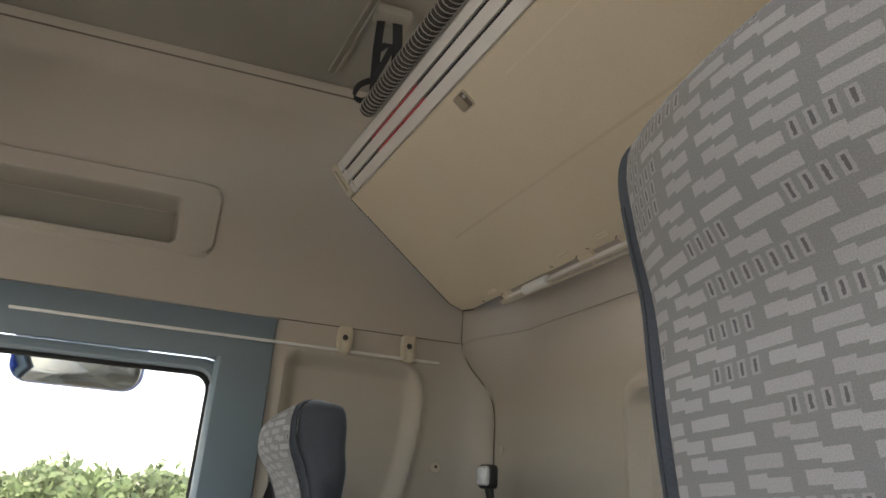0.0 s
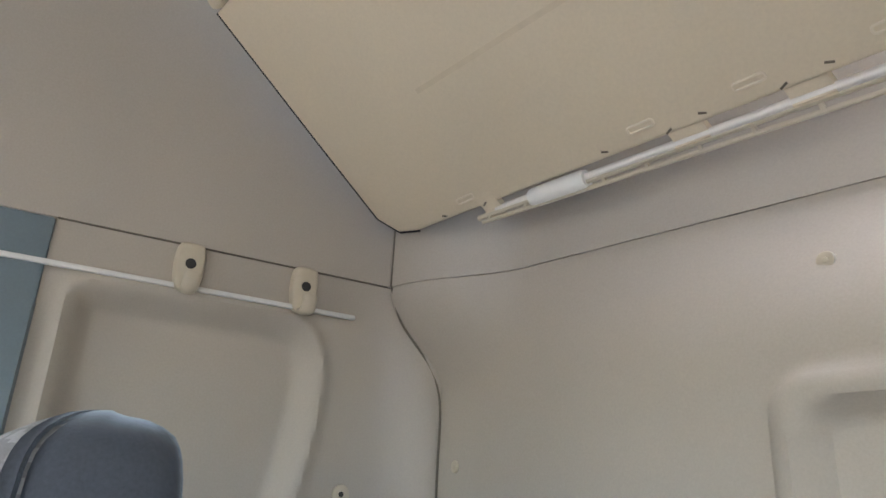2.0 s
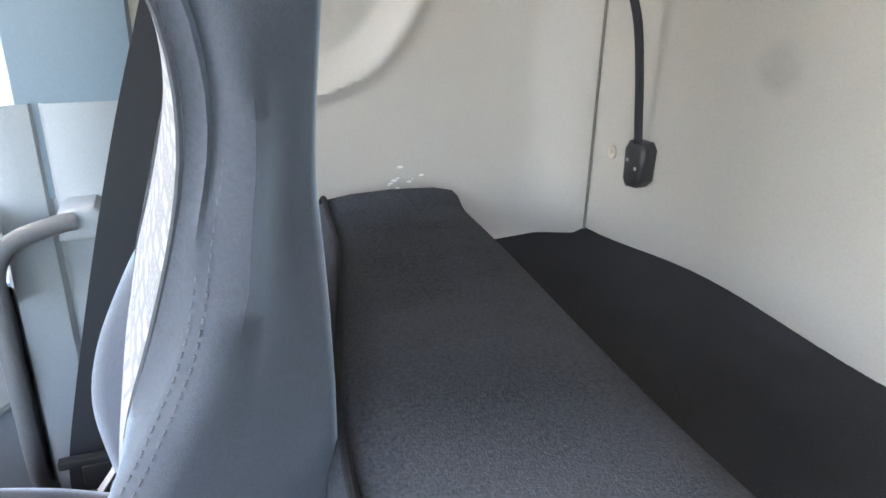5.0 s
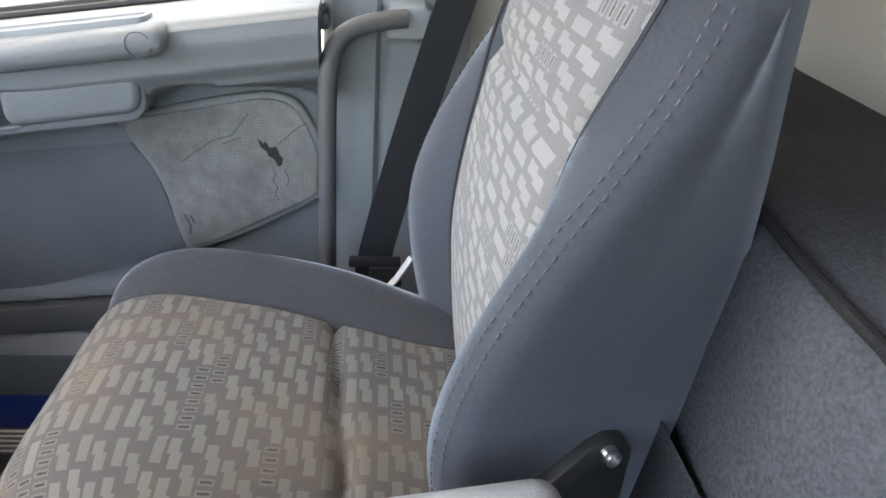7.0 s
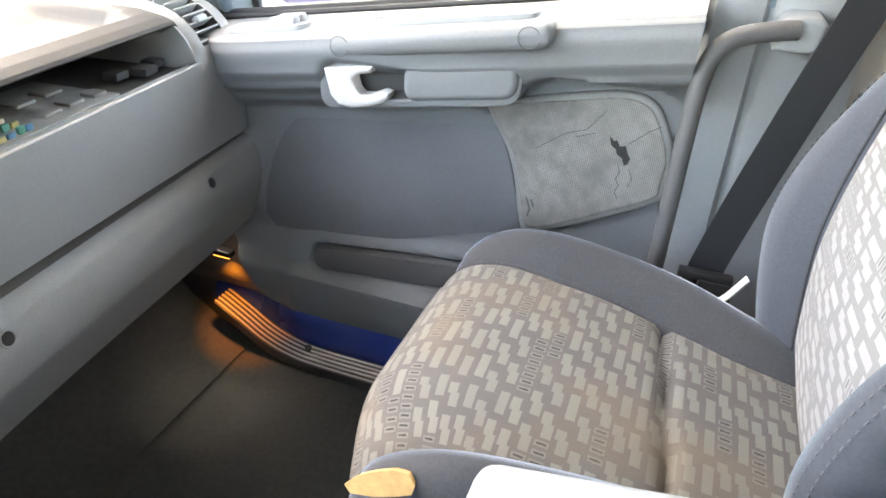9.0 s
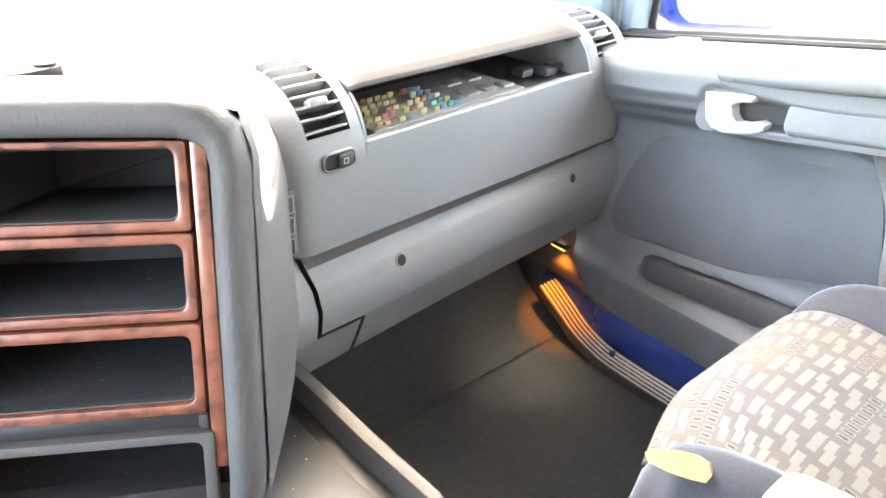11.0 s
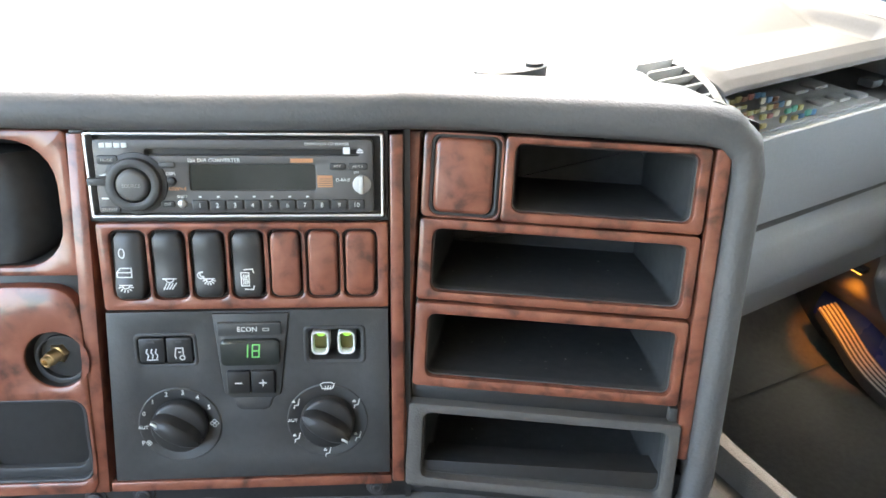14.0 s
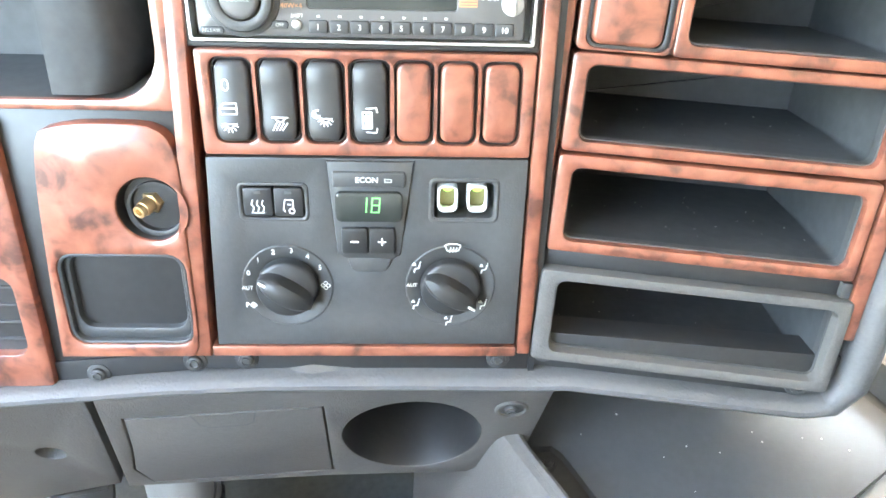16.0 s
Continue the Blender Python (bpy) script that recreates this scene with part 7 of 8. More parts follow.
PLAIN = [(z if z < 1.1 else 1.1 + (z - 1.1) * 0.84, c - 0.019 * ease(z, 0.72, 0.88) * (1 - ease(z, 1.04, 1.15)), p - 0.016 * ease(z, 0.80, 0.92) * (1 - ease(z, 1.04, 1.12)), (r - 0.005 if z < 1.1 else r - 0.002) - 0.010 * ease(z, 0.52, 0.66) * (1 - ease(z, 0.80, 0.96)), h) for z, c, p, r, h in BACK]
build_seat("passenger_seat", "worn passenger seat in blue-grey velour with patterned cloth", PLAIN, lambda z: 0.060 - 0.050 * ease(z, 0.72, 1.06), (1.05, 1.14))
SLIM = [(z if z < 1.1 else 1.1 + (z - 1.1) * 0.75, c if z > 0.95 else (0.010 - 0.12 * (0.93 - z) if z > 0.7 else 0.0), (p if z > 0.95 else (0.017 - 0.10 * (0.93 - z) if z > 0.7 else 0.008)), r - 0.02, h) for z, c, p, r, h in BACK]
driver = build_seat("driver_seat", "driver's seat in grey patterned cloth, raised higher than the other", SLIM, lambda z: 0.022)
driver.location = (SX - 1.235, 0.15 - 0.170, 0.145)
bm = bmesh.new()
box(bm, (SX - 1.235, 0.05, 0.075), (0.30, 0.36, 0.15), 0.01)
tagged(part("seat_riser", bm, CHARCOAL), "dark riser under the driver's seat", "seat base")


# ---- lower bunk ----
def rear(x, y, z):
    """The rear of the cab stands a little askew to the door."""
    return (x, y - 0.06 * (1.0 - x), z)


bunk = thing("lower_bunk", (0, -0.40, 0), "lower bunk base behind the seats lined with dark felt", "bunk")
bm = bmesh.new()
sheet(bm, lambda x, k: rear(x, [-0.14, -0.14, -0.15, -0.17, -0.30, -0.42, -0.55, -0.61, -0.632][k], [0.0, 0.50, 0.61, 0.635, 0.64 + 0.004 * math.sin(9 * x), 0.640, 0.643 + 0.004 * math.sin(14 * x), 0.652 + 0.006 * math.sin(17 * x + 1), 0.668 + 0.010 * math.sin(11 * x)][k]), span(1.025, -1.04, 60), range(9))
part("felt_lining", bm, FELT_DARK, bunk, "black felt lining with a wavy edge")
bm = bmesh.new()
sheet(bm, lambda y, k: (1.016 + 0.004 * math.sin(40 * y), y, [0.0, 0.30, 0.60, 0.684 + 0.004 * math.sin(30 * y)][k]), span(0.03, -0.20, 12), range(4), (0.012, 0, 0))
part("side_lining", bm, FELT, bunk, "dark grey felt on the side wall")
mattress = thing("bunk_mattress", (0.6, -0.25, 0.645), "dark grey felt-covered bunk mattress with piped edges", "mattress")


def mat_ring(x):
    yf = -0.058 - 0.115 * ease(x, 0.30, 0.99)
    yr = -0.322 - 0.064 * ease(x, 0.28, 1.0)
    if x < 0.30:
        yf = -0.075
    z = 0.745 + 0.006 * math.sin(5 * x) - 0.012 * ease(x, 0.93, 1.0) + 0.026 * math.exp(-(((x - 0.985) / 0.025) ** 2))
    return [(x, yf + 0.02, 0.50), (x, yf + 0.012, 0.66), (x, yf + 0.004, z - 0.024), (x, yf - 0.002, z - 0.010), (x, yf - 0.014, z - 0.001), (x, yf - 0.05, z + 0.004), (x, (yf + yr) / 2, z + 0.006), (x, yr + 0.04, z + 0.003), (x, yr + 0.010, z - 0.004), (x, yr, z - 0.014), (x, yr - 0.004, z - 0.06), (x, yr - 0.004, 0.62)]


bm = bmesh.new()
xs = [0.262, 0.266, 0.275] + span(0.30, 0.98, 36) + [0.995, 1.005]
loft(bm, [mat_ring(x) for x in xs])
part("cover", bm, FELT, mattress, "dark grey felt cover")
bm = bmesh.new()
edge = [(x, mat_ring(x)[4][1] + 0.006, mat_ring(x)[4][2] + 0.001) for x in xs[::-1] if x > 0.285]
edge += [(0.272, -0.086, 0.750), (0.266, -0.098, 0.751), (0.264, -0.115, 0.752), (0.264, -0.20, 0.754), (0.264, -0.315, 0.747)]
tube(bm, smooth_path(edge, 4), 0.0040, 8)
part("piping", bm, FELT_DARK, mattress, "dark piped edge")
bm = bmesh.new()
sheet(bm, lambda x, k: (x, [-0.04, -0.036, -0.05][k], [0.60, 0.35, 0.0][k]), span(0.95, 0.05, 10), range(3))
tagged(part("bunk_skirt", bm, FELT), "dark felt skirt hanging from the bunk", "bunk skirt")

# ---- upper bunk, folded up ----
ROT = Matrix.Translation((1.0, -0.477, 1.619)) @ Matrix.Rotation(math.atan(0.14), 4, "Z")
BUNK = ROT @ basis((-1.0, 0, 0), (1, 0, 0), (0, 0.807, 0.590), (0, 0.590, -0.807))
ub = thing("upper_bunk", (0, -0.54, 1.62), "beige upper bunk folded up to the rear wall, aluminium front edge", "bunk")
OUTB = [(-1.02, -0.032), (0.900, -0.020), (0.945, -0.010), (0.972, 0.030), (0.970, 0.20), (0.964, 0.468), (-1.02, 0.468)]
bm = bmesh.new()
prism(bm, OUTB, -0.07, 0.0, BUNK, 0.006, 3)
part("underside", bm, BEIGE_BUNK, ub, "beige padded underside")
# black tube drawn as the shadow line between bunk and side wall
bm = bmesh.new()
tube(bm, [BUNK @ Vector((u, v, -0.004)) for u, v in ((0.900, -0.022), (0.945, -0.012), (0.974, 0.030), (0.972, 0.20), (0.966, 0.468))], 0.0022, 8)
part("end_gap_shade", bm, RUBBER, ub, "thin black tube standing for the shadow in the gap along the end")
bm = bmesh.new()
lines(bm, [[(0.70, 0.188), (0.40, 0.188), (-0.4, 0.189), (-1.0, 0.190)]], 0.008, 0.0004, BUNK)
part("fold_crease", bm, BEIGE_CREASE, ub, "faint crease across the underside")
bm = bmesh.new()
lines(bm, [[(0.17, 0.410), (-0.30, 0.410), (-1.0, 0.410)]], 0.0022, 0.0005, BUNK)
part("seam", bm, BEIGE_PALE, ub)
# aluminium edge: its face is turned up a little against the underside
EDGE = BUNK @ Matrix.Translation((0, 0.470, 0.0)) @ Matrix.Rotation(radians(-14), 4, "X")
bm = bmesh.new()
prof = [(0.0, -0.06), (0.0, 0.0), (0.002, 0.003), (0.030, 0.003), (0.0315, -0.004), (0.0375, -0.004), (0.039, 0.003), (0.066, 0.003), (0.0675, -0.004), (0.0735, -0.004), (0.075, 0.003), (0.098, 0.002), (0.104, -0.004), (0.108, -0.03), (0.106, -0.06)]
loft(bm, [[(x, a, b) for a, b in prof] for x in (-1.02, -0.5, 0.0, 0.5, 0.920)], EDGE)
part("edge_profile", bm, ALU_PALE, ub, "brushed aluminium edge profile with two grooves")
for y0 in (0.0345, 0.0705):
    bm = bmesh.new()
    box(bm, (-0.05, y0, -0.0035), (1.90, 0.0055, 0.001), 0, EDGE)
    part("groove", bm, RUBBER, ub, "dark groove")
    bm = bmesh.new()
    box(bm, (0.56, y0, -0.0022), (0.28, 0.0048, 0.003), 0.0008, EDGE)
    part("red_insert", bm, RED, ub, "red strip in the groove")
bm = bmesh.new()
plate(bm, rr(0.920, 0.002, 0.965, 0.108, 0.012, 4), [rr(0.944, 0.022, 0.952, 0.090, 0.003, 3)], -0.06, 0.004, EDGE, 0.004, [-0.01])
part("end_cap", bm, BEIGE_HOOK, ub, "beige end cap with a slot")
bm = bmesh.new()
for y0 in (0.020, 0.085):
    box(bm, (0.895, y0, 0.004), (0.003, 0.022, 0.003), 0.0006, EDGE)
box(bm, (0.917, 0.0525, 0.004), (0.003, 0.036, 0.003), 0.0006, EDGE)
part("clip_edge", bm, ALU, ub)
# finger catch in the underside
for cx, cv in ((0.318, 0.432), (-0.165, 0.450)):
    bm = bmesh.new()
    ring(bm, rr(cx - 0.024, cv - 0.022, cx + 0.024, cv + 0.022, 0.008, 4), rr(cx - 0.021, cv - 0.019, cx + 0.021, cv + 0.019, 0.007, 4), -0.001, 0.0035, BUNK, 0.003, -0.02)
    c = part("catch_surround", bm, BEIGE_HOOK, ub, "beige catch surround")
    bm = bmesh.new()
    prism(bm, rr(cx - 0.021, cv - 0.019, cx + 0.021, cv + 0.019, 0.007, 4), -0.001, 0.0010, BUNK)
    part("catch_hollow", bm, CATCH_DARK, c)
    bm = bmesh.new()
    prism(bm, rr(cx - 0.006, cv - 0.0185, cx + 0.0205, cv + 0.0185, 0.005, 3), 0.0, 0.0055, BUNK, 0.002)
    part("catch", bm, CATCH_TONGUE, c)
    bm = bmesh.new()
    prism(bm, circle(cx - 0.013, cv + 0.008, 0.0045, 14), 0.001, 0.0040, BUNK, 0.001)
    part("rivet", bm, STEEL, c)
# hinge rail under the bunk


def rail_pt(x, t):
    """Between the rod (0) and the thin lower bar (1)."""
    a = Vector((x, -0.575 - 0.164 * (0.549 - x), 1.600))
    b = Vector((x, -0.537 - 0.1963 * (0.769 - x), 1.585))
    return a.lerp(b, t)



hinge = thing("hinge_rail", (0, -0.60, 1.60), "beige ladder-shaped hinge rail with a steel rod under the upper bunk", "hinge rail")
bm = bmesh.new()
tube(bm, [rail_pt(x, 0.0) for x in span(0.72, -1.0, 20)], 0.0065, 12)
part("rod", bm, ALU_PALE, hinge, "bright steel hinge rod")
bm = bmesh.new()
tube(bm, [rail_pt(x, 0.30) for x in span(0.76, -1.0, 20)], 0.0050, 8)
part("upper_bar", bm, BEIGE_HOOK, hinge, "beige upper rail")
bm = bmesh.new()
tube(bm, [rail_pt(x, 1.0) for x in span(0.75, -1.0, 20)], 0.0034, 8)
part("lower_bar", bm, BEIGE_HOOK, hinge, "thin beige lower rail")
for k in range(22):
    x = 0.735 - 0.0695 * k - 0.004 * (k % 2)
    bm = bmesh.new()
    strap(bm, [rail_pt(x, 0.2), rail_pt(x, 1.05)], 0.005, 0.006, (1, 0.14, 0))
    part("rung", bm, BEIGE_HOOK, hinge)
# hinge leaves of the bunk that wrap the rod, pressed staples and dark slots beside them
for x0, x1 in ((0.74, 0.705), (0.409, 0.363), (0.267, 0.222), (0.123, 0.078), (-0.102, -0.150), (-0.33, -0.378), (-0.56, -0.608), (-0.79, -0.838)):
    bm = bmesh.new()
    loft(bm, [[rail_pt(x, 0.0) + Vector((0, a, b)) for a, b in ((0.030, 0.018), (0.006, 0.001), (0.004, -0.007), (-0.004, -0.0085), (-0.009, -0.002), (-0.004, 0.006), (0.024, 0.026))] for x in (x0, x0 - 0.003, x1 + 0.003, x1)])
    part("hinge_leaf", bm, BEIGE_BUNK, hinge, "beige hinge leaf round the rod")
    c = x0 + 0.015
    bm = bmesh.new()
    ring(bm, rr(c - 0.020, -0.004, c + 0.020, 0.008, 0.005, 3), rr(c - 0.017, -0.001, c + 0.017, 0.005, 0.002, 3), 0.0, 0.0020, BUNK, 0.001)
    part("staple", bm, BEIGE_PALE, hinge)
    for dx, dv, a in ((0.064, -0.012, 20), (-0.030, -0.018, -28)):
        bm = bmesh.new()
        box(bm, (0, 0, 0), (0.010, 0.0028, 0.002), 0, BUNK @ Matrix.Translation((c + dx, dv, 0.0)) @ Matrix.Rotation(radians(a), 4, "Z"))
        part("slot", bm, CATCH_DARK, hinge, "short dark slot")
bm = bmesh.new()
tube(bm, [rail_pt(x, 0.12) for x in (0.648, 0.640, 0.556, 0.548)], [0.013, 0.0145, 0.0145, 0.013], 14)
part("sleeve", bm, WHITE, hinge, "white plastic sleeve on the rod")

# ---- rolled ladder net with its spiral cord, strap and roof bracket ----
net = thing("safety_net_roll", (0.45, 0.0, 2.02), "rolled black safety net bound with a white spiral cord", "safety net")
N0, N1 = EDGE @ Vector((0.625, 0.125, 0.012)), EDGE @ Vector((-0.95, 0.125, 0.012))
bm = bmesh.new()
tube(bm, [N0.lerp(N1, t) for t in span(0, 1, 24)], 0.021, 14)
part("net", bm, NET, net, "rolled black net")
bm = bmesh.new()
d = (N1 - N0)
ex = d.normalized()
ea = ex.orthogonal().normalized()
eb = ex.cross(ea)
pathc = []
turns = 98
for k in range(turns * 12 + 1):
    a = 2 * math.pi * k / 12
    pathc.append(N0 + d * (k / (turns * 12)) + (ea * math.cos(a) + eb * math.sin(a)) * 0.0235)
tube(bm, pathc, 0.0013, 5)
part("spiral_cord", bm, PRINT_DIM, net, "pale spiral cord")
rb = thing("roof_bracket", (0.512, -0.095, 2.25), "beige roof bracket with a black webbing strap", "bracket")
bm = bmesh.new()
box(bm, (0.512, -0.097, 2.256), (0.064, 0.100, 0.034), 0.010)
part("plate", bm, ROOF, rb)
bm = bmesh.new()
box(bm, (0.527, -0.066, 2.236), (0.014, 0.016, 0.020), 0.004)
part("red_latch", bm, RED, rb)
bm = bmesh.new()
strap(bm, smooth_path([(0.518, -0.068, 2.242), (0.530, -0.067, 2.160), (0.562, -0.074, 2.090), (0.590, -0.080, 2.045), (0.572, -0.069, 2.010)], 6), 0.022, 0.003, (0.3, 1, 0.1))
part("strap", bm, BELT, rb, "black webbing strap")
for pts, w, side in (([(0.513, -0.112, 2.242), (0.503, -0.114, 2.175), (0.490, -0.112, 2.130), (0.478, -0.110, 2.085)], 0.026, (0.1, 1, 0.1)),
                     ([(0.588, -0.080, 2.050), (0.612, -0.058, 2.042), (0.606, -0.034, 2.046), (0.588, -0.040, 2.070), (0.572, -0.066, 2.084)], 0.018, (0.1, 0.2, 1)),
                     ([(0.532, -0.068, 2.150), (0.508, -0.088, 2.160), (0.490, -0.096, 2.140), (0.502, -0.084, 2.100), (0.545, -0.073, 2.080)], 0.016, (0.3, 1, 0.1))):
    bm = bmesh.new()
    strap(bm, smooth_path(pts, 6), w, 0.003, side)
    part("strap", bm, BELT, rb, "black webbing strap")
# roof rail and roof fittings
bm = bmesh.new()
for dy in (0.0, -0.021):
    tube(bm, [(0.82, 0.018 + dy, 2.262), (0.2, -0.067 + dy, 2.268), (-0.6, -0.178 + dy, 2.27)], 0.0045, 8)
tagged(part("roof_rail", bm, ROOF), "pair of grey rails along the roof lining", "roof rail")
for x, y, a in ((0.505, 0.243, 80), (0.420, 0.094, 12)):
    m = thing("red_marker", (x, y, 2.26), "small red reflector lamp in a black frame on the roof", "marker lamp", "roof markers")
    M = Matrix.Translation((x, y, 2.262)) @ Matrix.Rotation(radians(a), 4, "Z") @ Matrix.Rotation(math.pi, 4, "X")
    bm = bmesh.new()
    prism(bm, rr(-0.052, -0.013, 0.052, 0.013, 0.005, 3), -0.004, 0.006, M, 0.002)
    part("frame", bm, BLACK, m)
    bm = bmesh.new()
    prism(bm, rr(-0.038, -0.009, 0.038, 0.009, 0.003, 3), 0.0, 0.011, M, 0.003)
    part("lens", bm, RED, m, "red lens")
rl = thing("roof_lamp", (0.446, 0.17, 2.26), "pale rounded roof lamp", "roof lamp")
bm = bmesh.new()
M = Matrix.Translation((0.440, 0.172, 2.262)) @ Matrix.Rotation(math.pi, 4, "X")
prism(bm, rr(-0.045, -0.036, 0.045, 0.036, 0.018, 4), -0.004, 0.025, M, 0.012, 3)
part("lens", bm, ROOF, rl)
bm = bmesh.new()
tube(bm, [(side_high(y, 2.248)[0] - 0.001, y, 2.248) for y in span(1.25, -0.5, 12)], 0.003, 6)
part("roof_joint", bm, JOINT, None, "dull joint between roof lining and side wall", "trim", kind="structure")

# ---- clothes hooks and rail on the side wall ----
cr = thing("curtain_rail", (1.03, -0.05, 1.46), "thin white curtain rail along the side wall", "curtain rail")
bm = bmesh.new()
box(bm, (1.021, 0.13, 1.461), (0.010, 1.166, 0.008), 0.002)
part("profile", bm, WHITE, cr)
for y in (-0.156, -0.352):
    hk = thing("coat_hook", (1.02, y, 1.44), "beige plastic coat hook screwed to the side wall", "coat hook", "coat hooks")
    bm = bmesh.new()
    HM = basis((1.026, y, 1.490), (0, -1, 0), (0, 0, 1), (-1, 0, 0))
    prism(bm, curve2([(-0.010, -0.037), (0.010, -0.037), (0.0185, -0.030), (0.0228, 0.0), (0.0215, 0.034), (0.013, 0.043), (-0.013, 0.043), (-0.0215, 0.034), (-0.0228, 0.0), (-0.0185, -0.030), (-0.010, -0.037)], 4)[:-1], -0.01, 0.016, HM, 0.006, 3)
    part("plate", bm, BEIGE_HOOK, hk)
    bm = bmesh.new()
    tube(bm, [HM @ Vector(p) for p in smooth_path([(0, -0.026, 0.004), (0, -0.037, 0.018), (0, -0.037, 0.034), (0, -0.024, 0.042), (0, -0.014, 0.041)], 5)], 0.0130, 12, flat=0.5, side=HM.to_3x3() @ Vector((1, 0, 0)))
    part("prong", bm, BEIGE_HOOK, hk)
    bm = bmesh.new()
    ring(bm, circle(0.0, 0.008, 0.0102, 18), circle(0.0, 0.008, 0.0085, 18), 0.010, 0.0172, HM, 0.001, 0.012)
    part("hole_rim", bm, BEIGE_HOOK, hk)
    bm = bmesh.new()
    prism(bm, circle(0.0, 0.008, 0.0086, 18), 0.008, 0.0164, HM)
    part("screw_hole", bm, BLACK, hk)
for x, y, z in ((1.033, -0.461, 1.161), ):
    b = thing("screw_cup", (x, y, z), "pale round screw cup in the side wall", "screw cup")
    bm = bmesh.new()
    prism(bm, circle(y, z, 0.016, 24), -0.01, 0.004, basis((x - 0.002, 0, 0), (0, 1, 0), (0, 0, 1), (-1, 0, 0)), 0.002)
    part("cup", bm, BEIGE_HOOK, b)
    bm = bmesh.new()
    prism(bm, circle(y, z, 0.0045, 14), 0.0, 0.0046, basis((x - 0.002, 0, 0), (0, 1, 0), (0, 0, 1), (-1, 0, 0)))
    part("hole", bm, BLACK, b)
for k, (x, z) in enumerate(((0.30, 1.440), (0.945, 1.215), (0.945, 0.800))):
    bm = bmesh.new()
    q = rear_low(x, z)
    prism(bm, circle(x, z, 0.011, 20), -0.004, 0.0025, basis((0, q[1], 0), (1, 0, 0), (0, 0, 1), (0, 1, 0)), 0.0015)
    prism(bm, circle(x, z, 0.004, 12), 0.0, 0.0038, basis((0, q[1], 0), (1, 0, 0), (0, 0, 1), (0, 1, 0)), 0.001)
    tagged(part("wall_screw", bm, BEIGE_HOOK), "beige plastic screw cap on the rear wall", "screw cap", "rear wall screws")
# plaster-like scuff on the side wall
bm = bmesh.new()
rnd = random.Random(3)
for k in range(9):
    y, z = -0.305 - rnd.uniform(-0.015, 0.05), 0.776 - rnd.uniform(-0.004, 0.03)
    bmesh.ops.create_icosphere(bm, subdivisions=1, radius=rnd.uniform(0.001, 0.004), matrix=Matrix.Translation((1.0285, y, z)) @ Matrix.Diagonal((0.3, 1.6, 0.7, 1)))
tagged(part("scuff", bm, PRINT), "white chips scratched into the side wall", "scuff", kind="stuff")

# ---- reading lamp on a gooseneck ----
rlp = thing("reading_lamp", (0.87, -0.64, 0.77), "black gooseneck reading lamp with a clear head", "reading lamp")
LB = basis((0.868, -0.6385, 0.800), (0.997, 0.08, 0), (0, 0, 1), (-0.08, 0.997, 0))
bm = bmesh.new()
prism(bm, [(-0.020, -0.022), (-0.008, -0.034), (0.012, -0.036), (0.020, -0.026), (0.022, 0.022), (0.014, 0.034), (-0.014, 0.034), (-0.022, 0.024)], -0.01, 0.026, LB, 0.007, 3)
part("base", bm, BLACK, rlp)
bm = bmesh.new()
for x, y in ((-0.008, -0.004), (0.010, 0.006)):
    prism(bm, circle(x, y, 0.003, 10), 0.025, 0.0268, LB, 0.0006)
part("screw", bm, STEEL, rlp)
bm = bmesh.new()
NECK = smooth_path([(0.868, -0.622, 0.825), (0.869, -0.618, 0.862), (0.864, -0.606, 0.93), (0.860, -0.590, 1.00), (0.862, -0.572, 1.050), (0.856, -0.562, 1.070)], 6)
tube(bm, NECK, 0.0062, 10)
tube(bm, NECK[:3], [0.009, 0.0085, 0.007], 10)
part("gooseneck", bm, RUBBER, rlp)
bm = bmesh.new()
tube(bm, [(0.858, -0.566, 1.058), (0.855, -0.559, 1.086), (0.853, -0.554, 1.106)], [0.0075, 0.0115, 0.013], 12)
part("neck_collar", bm, BLACK, rlp)
LH = basis((0.846, -0.541, 1.129), (-0.906, -0.423, 0), (0, 0, 1), (-0.423, 0.906, 0))
bm = bmesh.new()
prism(bm, rr(-0.024, -0.030, 0.024, 0.032, 0.012, 4), -0.022, 0.006, LH, 0.006, 3)
part("head", bm, BLACK, rlp)
bm = bmesh.new()
prism(bm, rr(-0.019, -0.024, 0.019, 0.027, 0.009, 4), 0.004, 0.018, LH, 0.006, 3)
part("lens", bm, mat("lamp_lens", (0.62, 0.65, 0.67), 0.12, var=0.25, grain=140, stain=60, coat=1.0), rlp, "clear ribbed lamp lens")

# ---- outside ----
bm = bmesh.new()
sheet(bm, lambda x, y: (x, y, -1.45), span(-1500, 1500, 20), span(-1500, 1500, 20))
part("ground", bm, GRASS, None, "distant yard and grass around the truck", "ground", kind="structure")
mir = thing("door_mirror", (1.5, 0.85, 0.62), "tall door mirror in a blue painted housing", "mirror")
MM = basis((1.50, 1.02, 1.01), (0.80, -0.60, 0), (0, 0, 1), (-0.60, -0.80, 0))
bm = bmesh.new()
prism(bm, rr(-0.15, -0.40, 0.17, 0.40, 0.07, 5), -0.10, 0.0, MM, 0.03, 3)
part("housing", bm, PAINT, mir, "blue painted housing")
bm = bmesh.new()
prism(bm, rr(-0.125, -0.375, 0.150, 0.375, 0.055, 5), -0.01, 0.004, MM, 0.002)
part("mirror_glass", bm, mat("mirror_face", (0.9, 0.9, 0.9), 0.02, metal=1.0, var=0.01), mir, "mirror glass")
bm = bmesh.new()
tube(bm, smooth_path([(1.08, 1.05, 1.35), (1.25, 1.0, 1.40), (1.45, 0.92, 1.40)], 5), 0.018, 10)
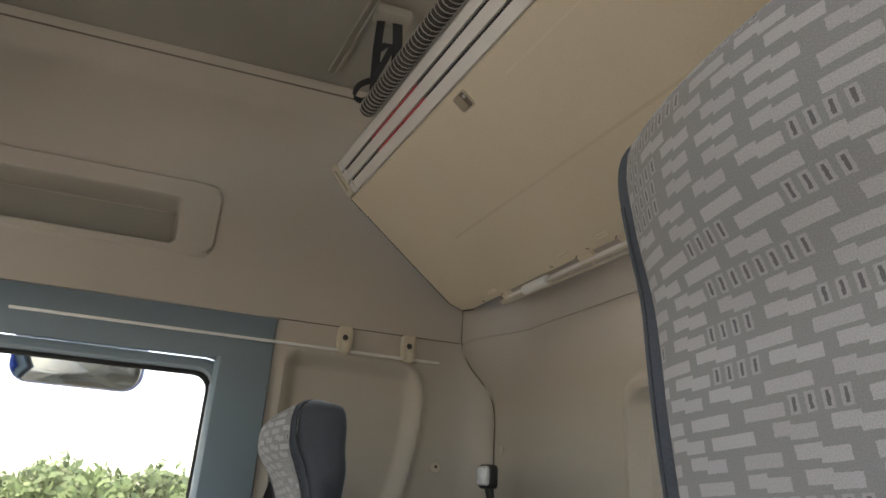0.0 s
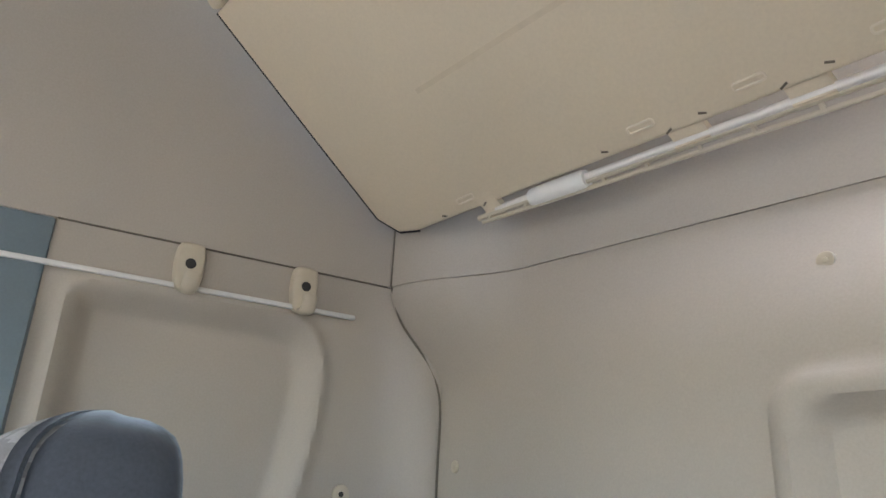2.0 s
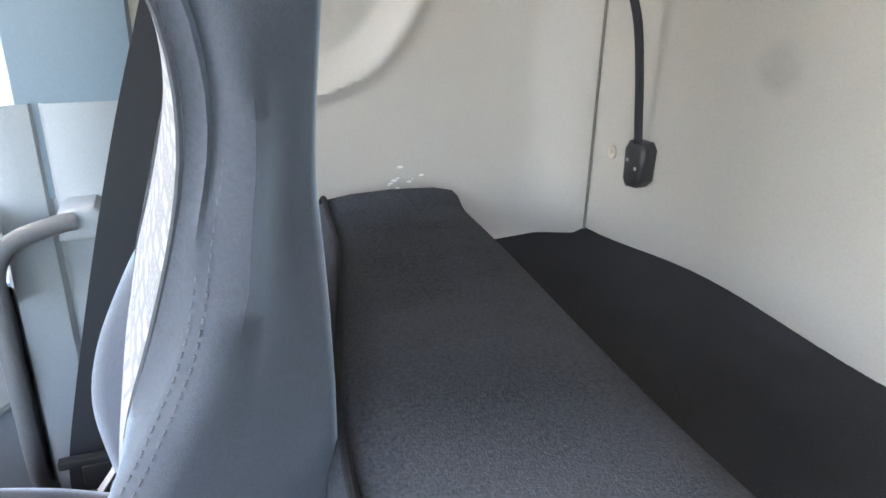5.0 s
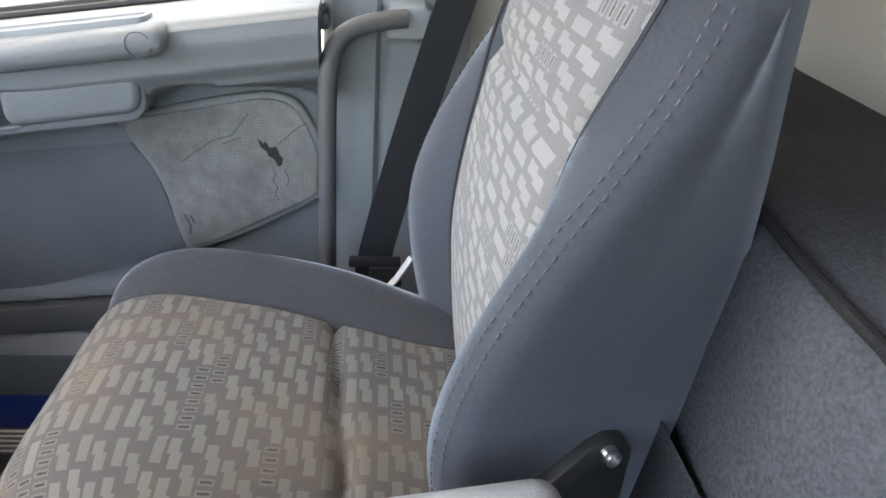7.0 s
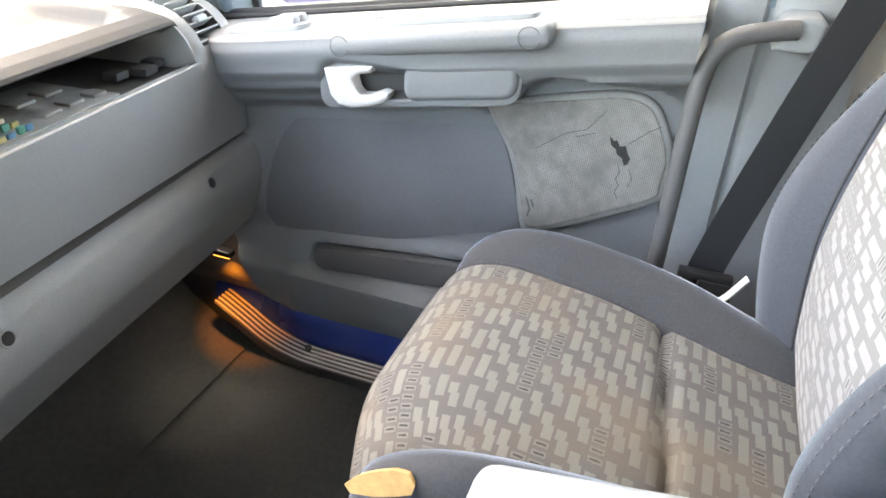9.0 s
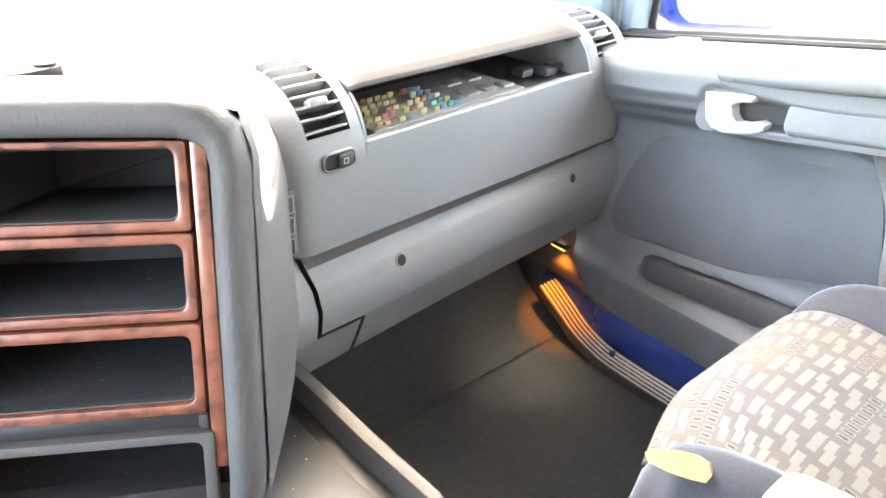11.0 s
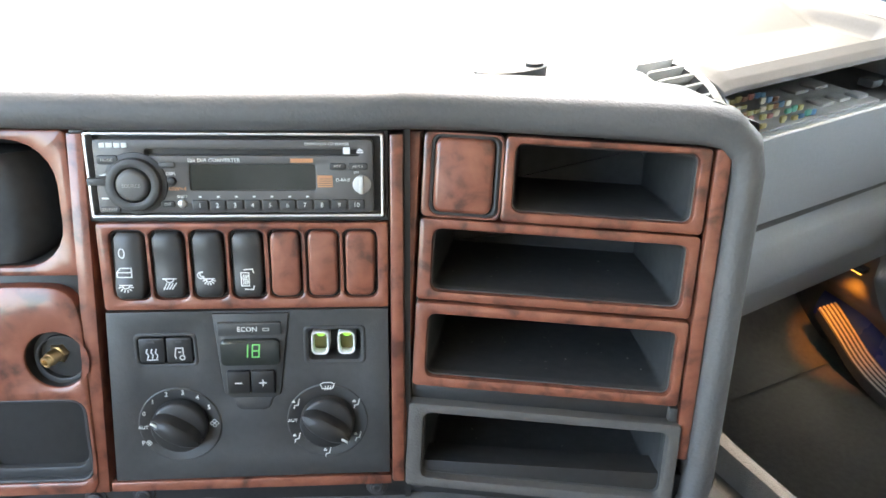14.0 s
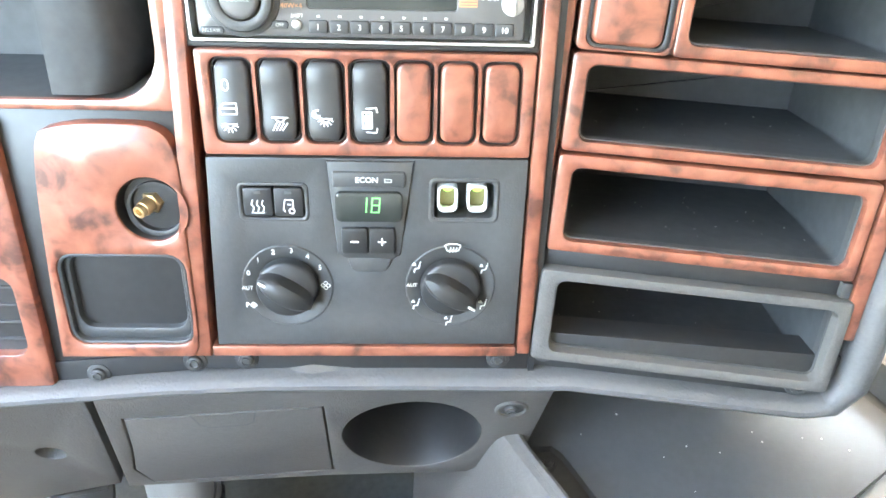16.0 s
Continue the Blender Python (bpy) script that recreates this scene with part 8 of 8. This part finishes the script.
part("arm", bm, RUBBER, mir, "black mirror arm")
bm = bmesh.new()
tube(bm, [(1.40, 1.19, 0.55), (1.41, 1.20, 0.9), (1.41, 1.20, 1.55)], [0.045, 0.055, 0.05], 16)
part("mount", bm, PAINT, mir, "blue painted mount")


km = thing("kerb_mirror", (1.45, 0.6, 1.34), "kerb mirror in a blue housing above the passenger's window", "mirror")
KM = basis((1.47, 0.59, 1.46), (0, 1, 0), (-0.25, 0, 0.968), (-0.968, 0, -0.25))
bm = bmesh.new()
prism(bm, rr(-0.19, -0.115, 0.20, 0.13, 0.06, 6), -0.06, 0.0, KM, 0.02, 3)
part("housing", bm, PAINT, km, "blue painted housing")
bm = bmesh.new()
prism(bm, rr(-0.182, -0.108, 0.192, 0.115, 0.055, 6), -0.01, 0.004, KM, 0.002)
part("mirror_glass", bm, bpy.data.materials["mirror_face"], km, "mirror glass")
bm = bmesh.new()
tube(bm, [(1.50, 0.60, 1.55), (1.30, 0.60, 1.62), (1.10, 0.60, 1.60)], 0.016, 10)
part("arm", bm, RUBBER, km, "black mirror arm")


def tree(x, y, h, seed):
    rnd = random.Random(seed)
    t = thing("tree", (x, y, -1.45), "leafy green tree beyond the yard", "tree", "trees beyond the yard")
    bm = bmesh.new()
    tube(bm, [(x, y, -1.45), (x + 0.1, y, -1.45 + h * 0.4), (x, y + 0.1, -1.45 + h * 0.75)], [0.22, 0.16, 0.06], 8)
    for k in range(5):
        a = rnd.uniform(0, 6.28)
        tube(bm, [(x, y, -1.45 + h * 0.4), (x + math.cos(a) * h * 0.22, y + math.sin(a) * h * 0.22, -1.45 + h * rnd.uniform(0.6, 0.85))], [0.09, 0.03], 6)
    part("trunk", bm, BARK, t)
    verts, faces = [], []
    for k in range(1500):
        a, b, r = rnd.uniform(0, 6.28), rnd.uniform(-1, 1), rnd.random() ** 0.4
        lob = 1 + 0.28 * math.sin(3 * a + seed) * math.cos(2.3 * b)
        c = Vector((x + math.cos(a) * math.sqrt(1 - b * b) * h * 0.36 * r * lob, y + math.sin(a) * math.sqrt(1 - b * b) * h * 0.36 * r * lob, -1.45 + h * 0.64 + b * h * 0.36 * r * lob))
        s = rnd.uniform(0.12, 0.30)
        u = Vector((rnd.gauss(0, 1), rnd.gauss(0, 1), rnd.gauss(0, 1))).normalized()
        v = u.orthogonal().normalized()
        i = len(verts)
        verts += [c + u * s, c + v * s * 0.6, c - u * s, c - v * s * 0.6]
        faces.append((i, i + 1, i + 2, i + 3))
    me = bpy.data.meshes.new("crown")
    me.from_pydata(verts, [], faces)
    me.materials.append(LEAF)
    ob = new("crown", me)
    ob.parent = t
    ob.matrix_parent_inverse = WORLD[t].inverted()


for k in range(9):
    tree(31 + (k % 3) * 2.5, -3 + k * 2.1, 4.0 + (k * 37 % 5) * 0.25, k + 1)
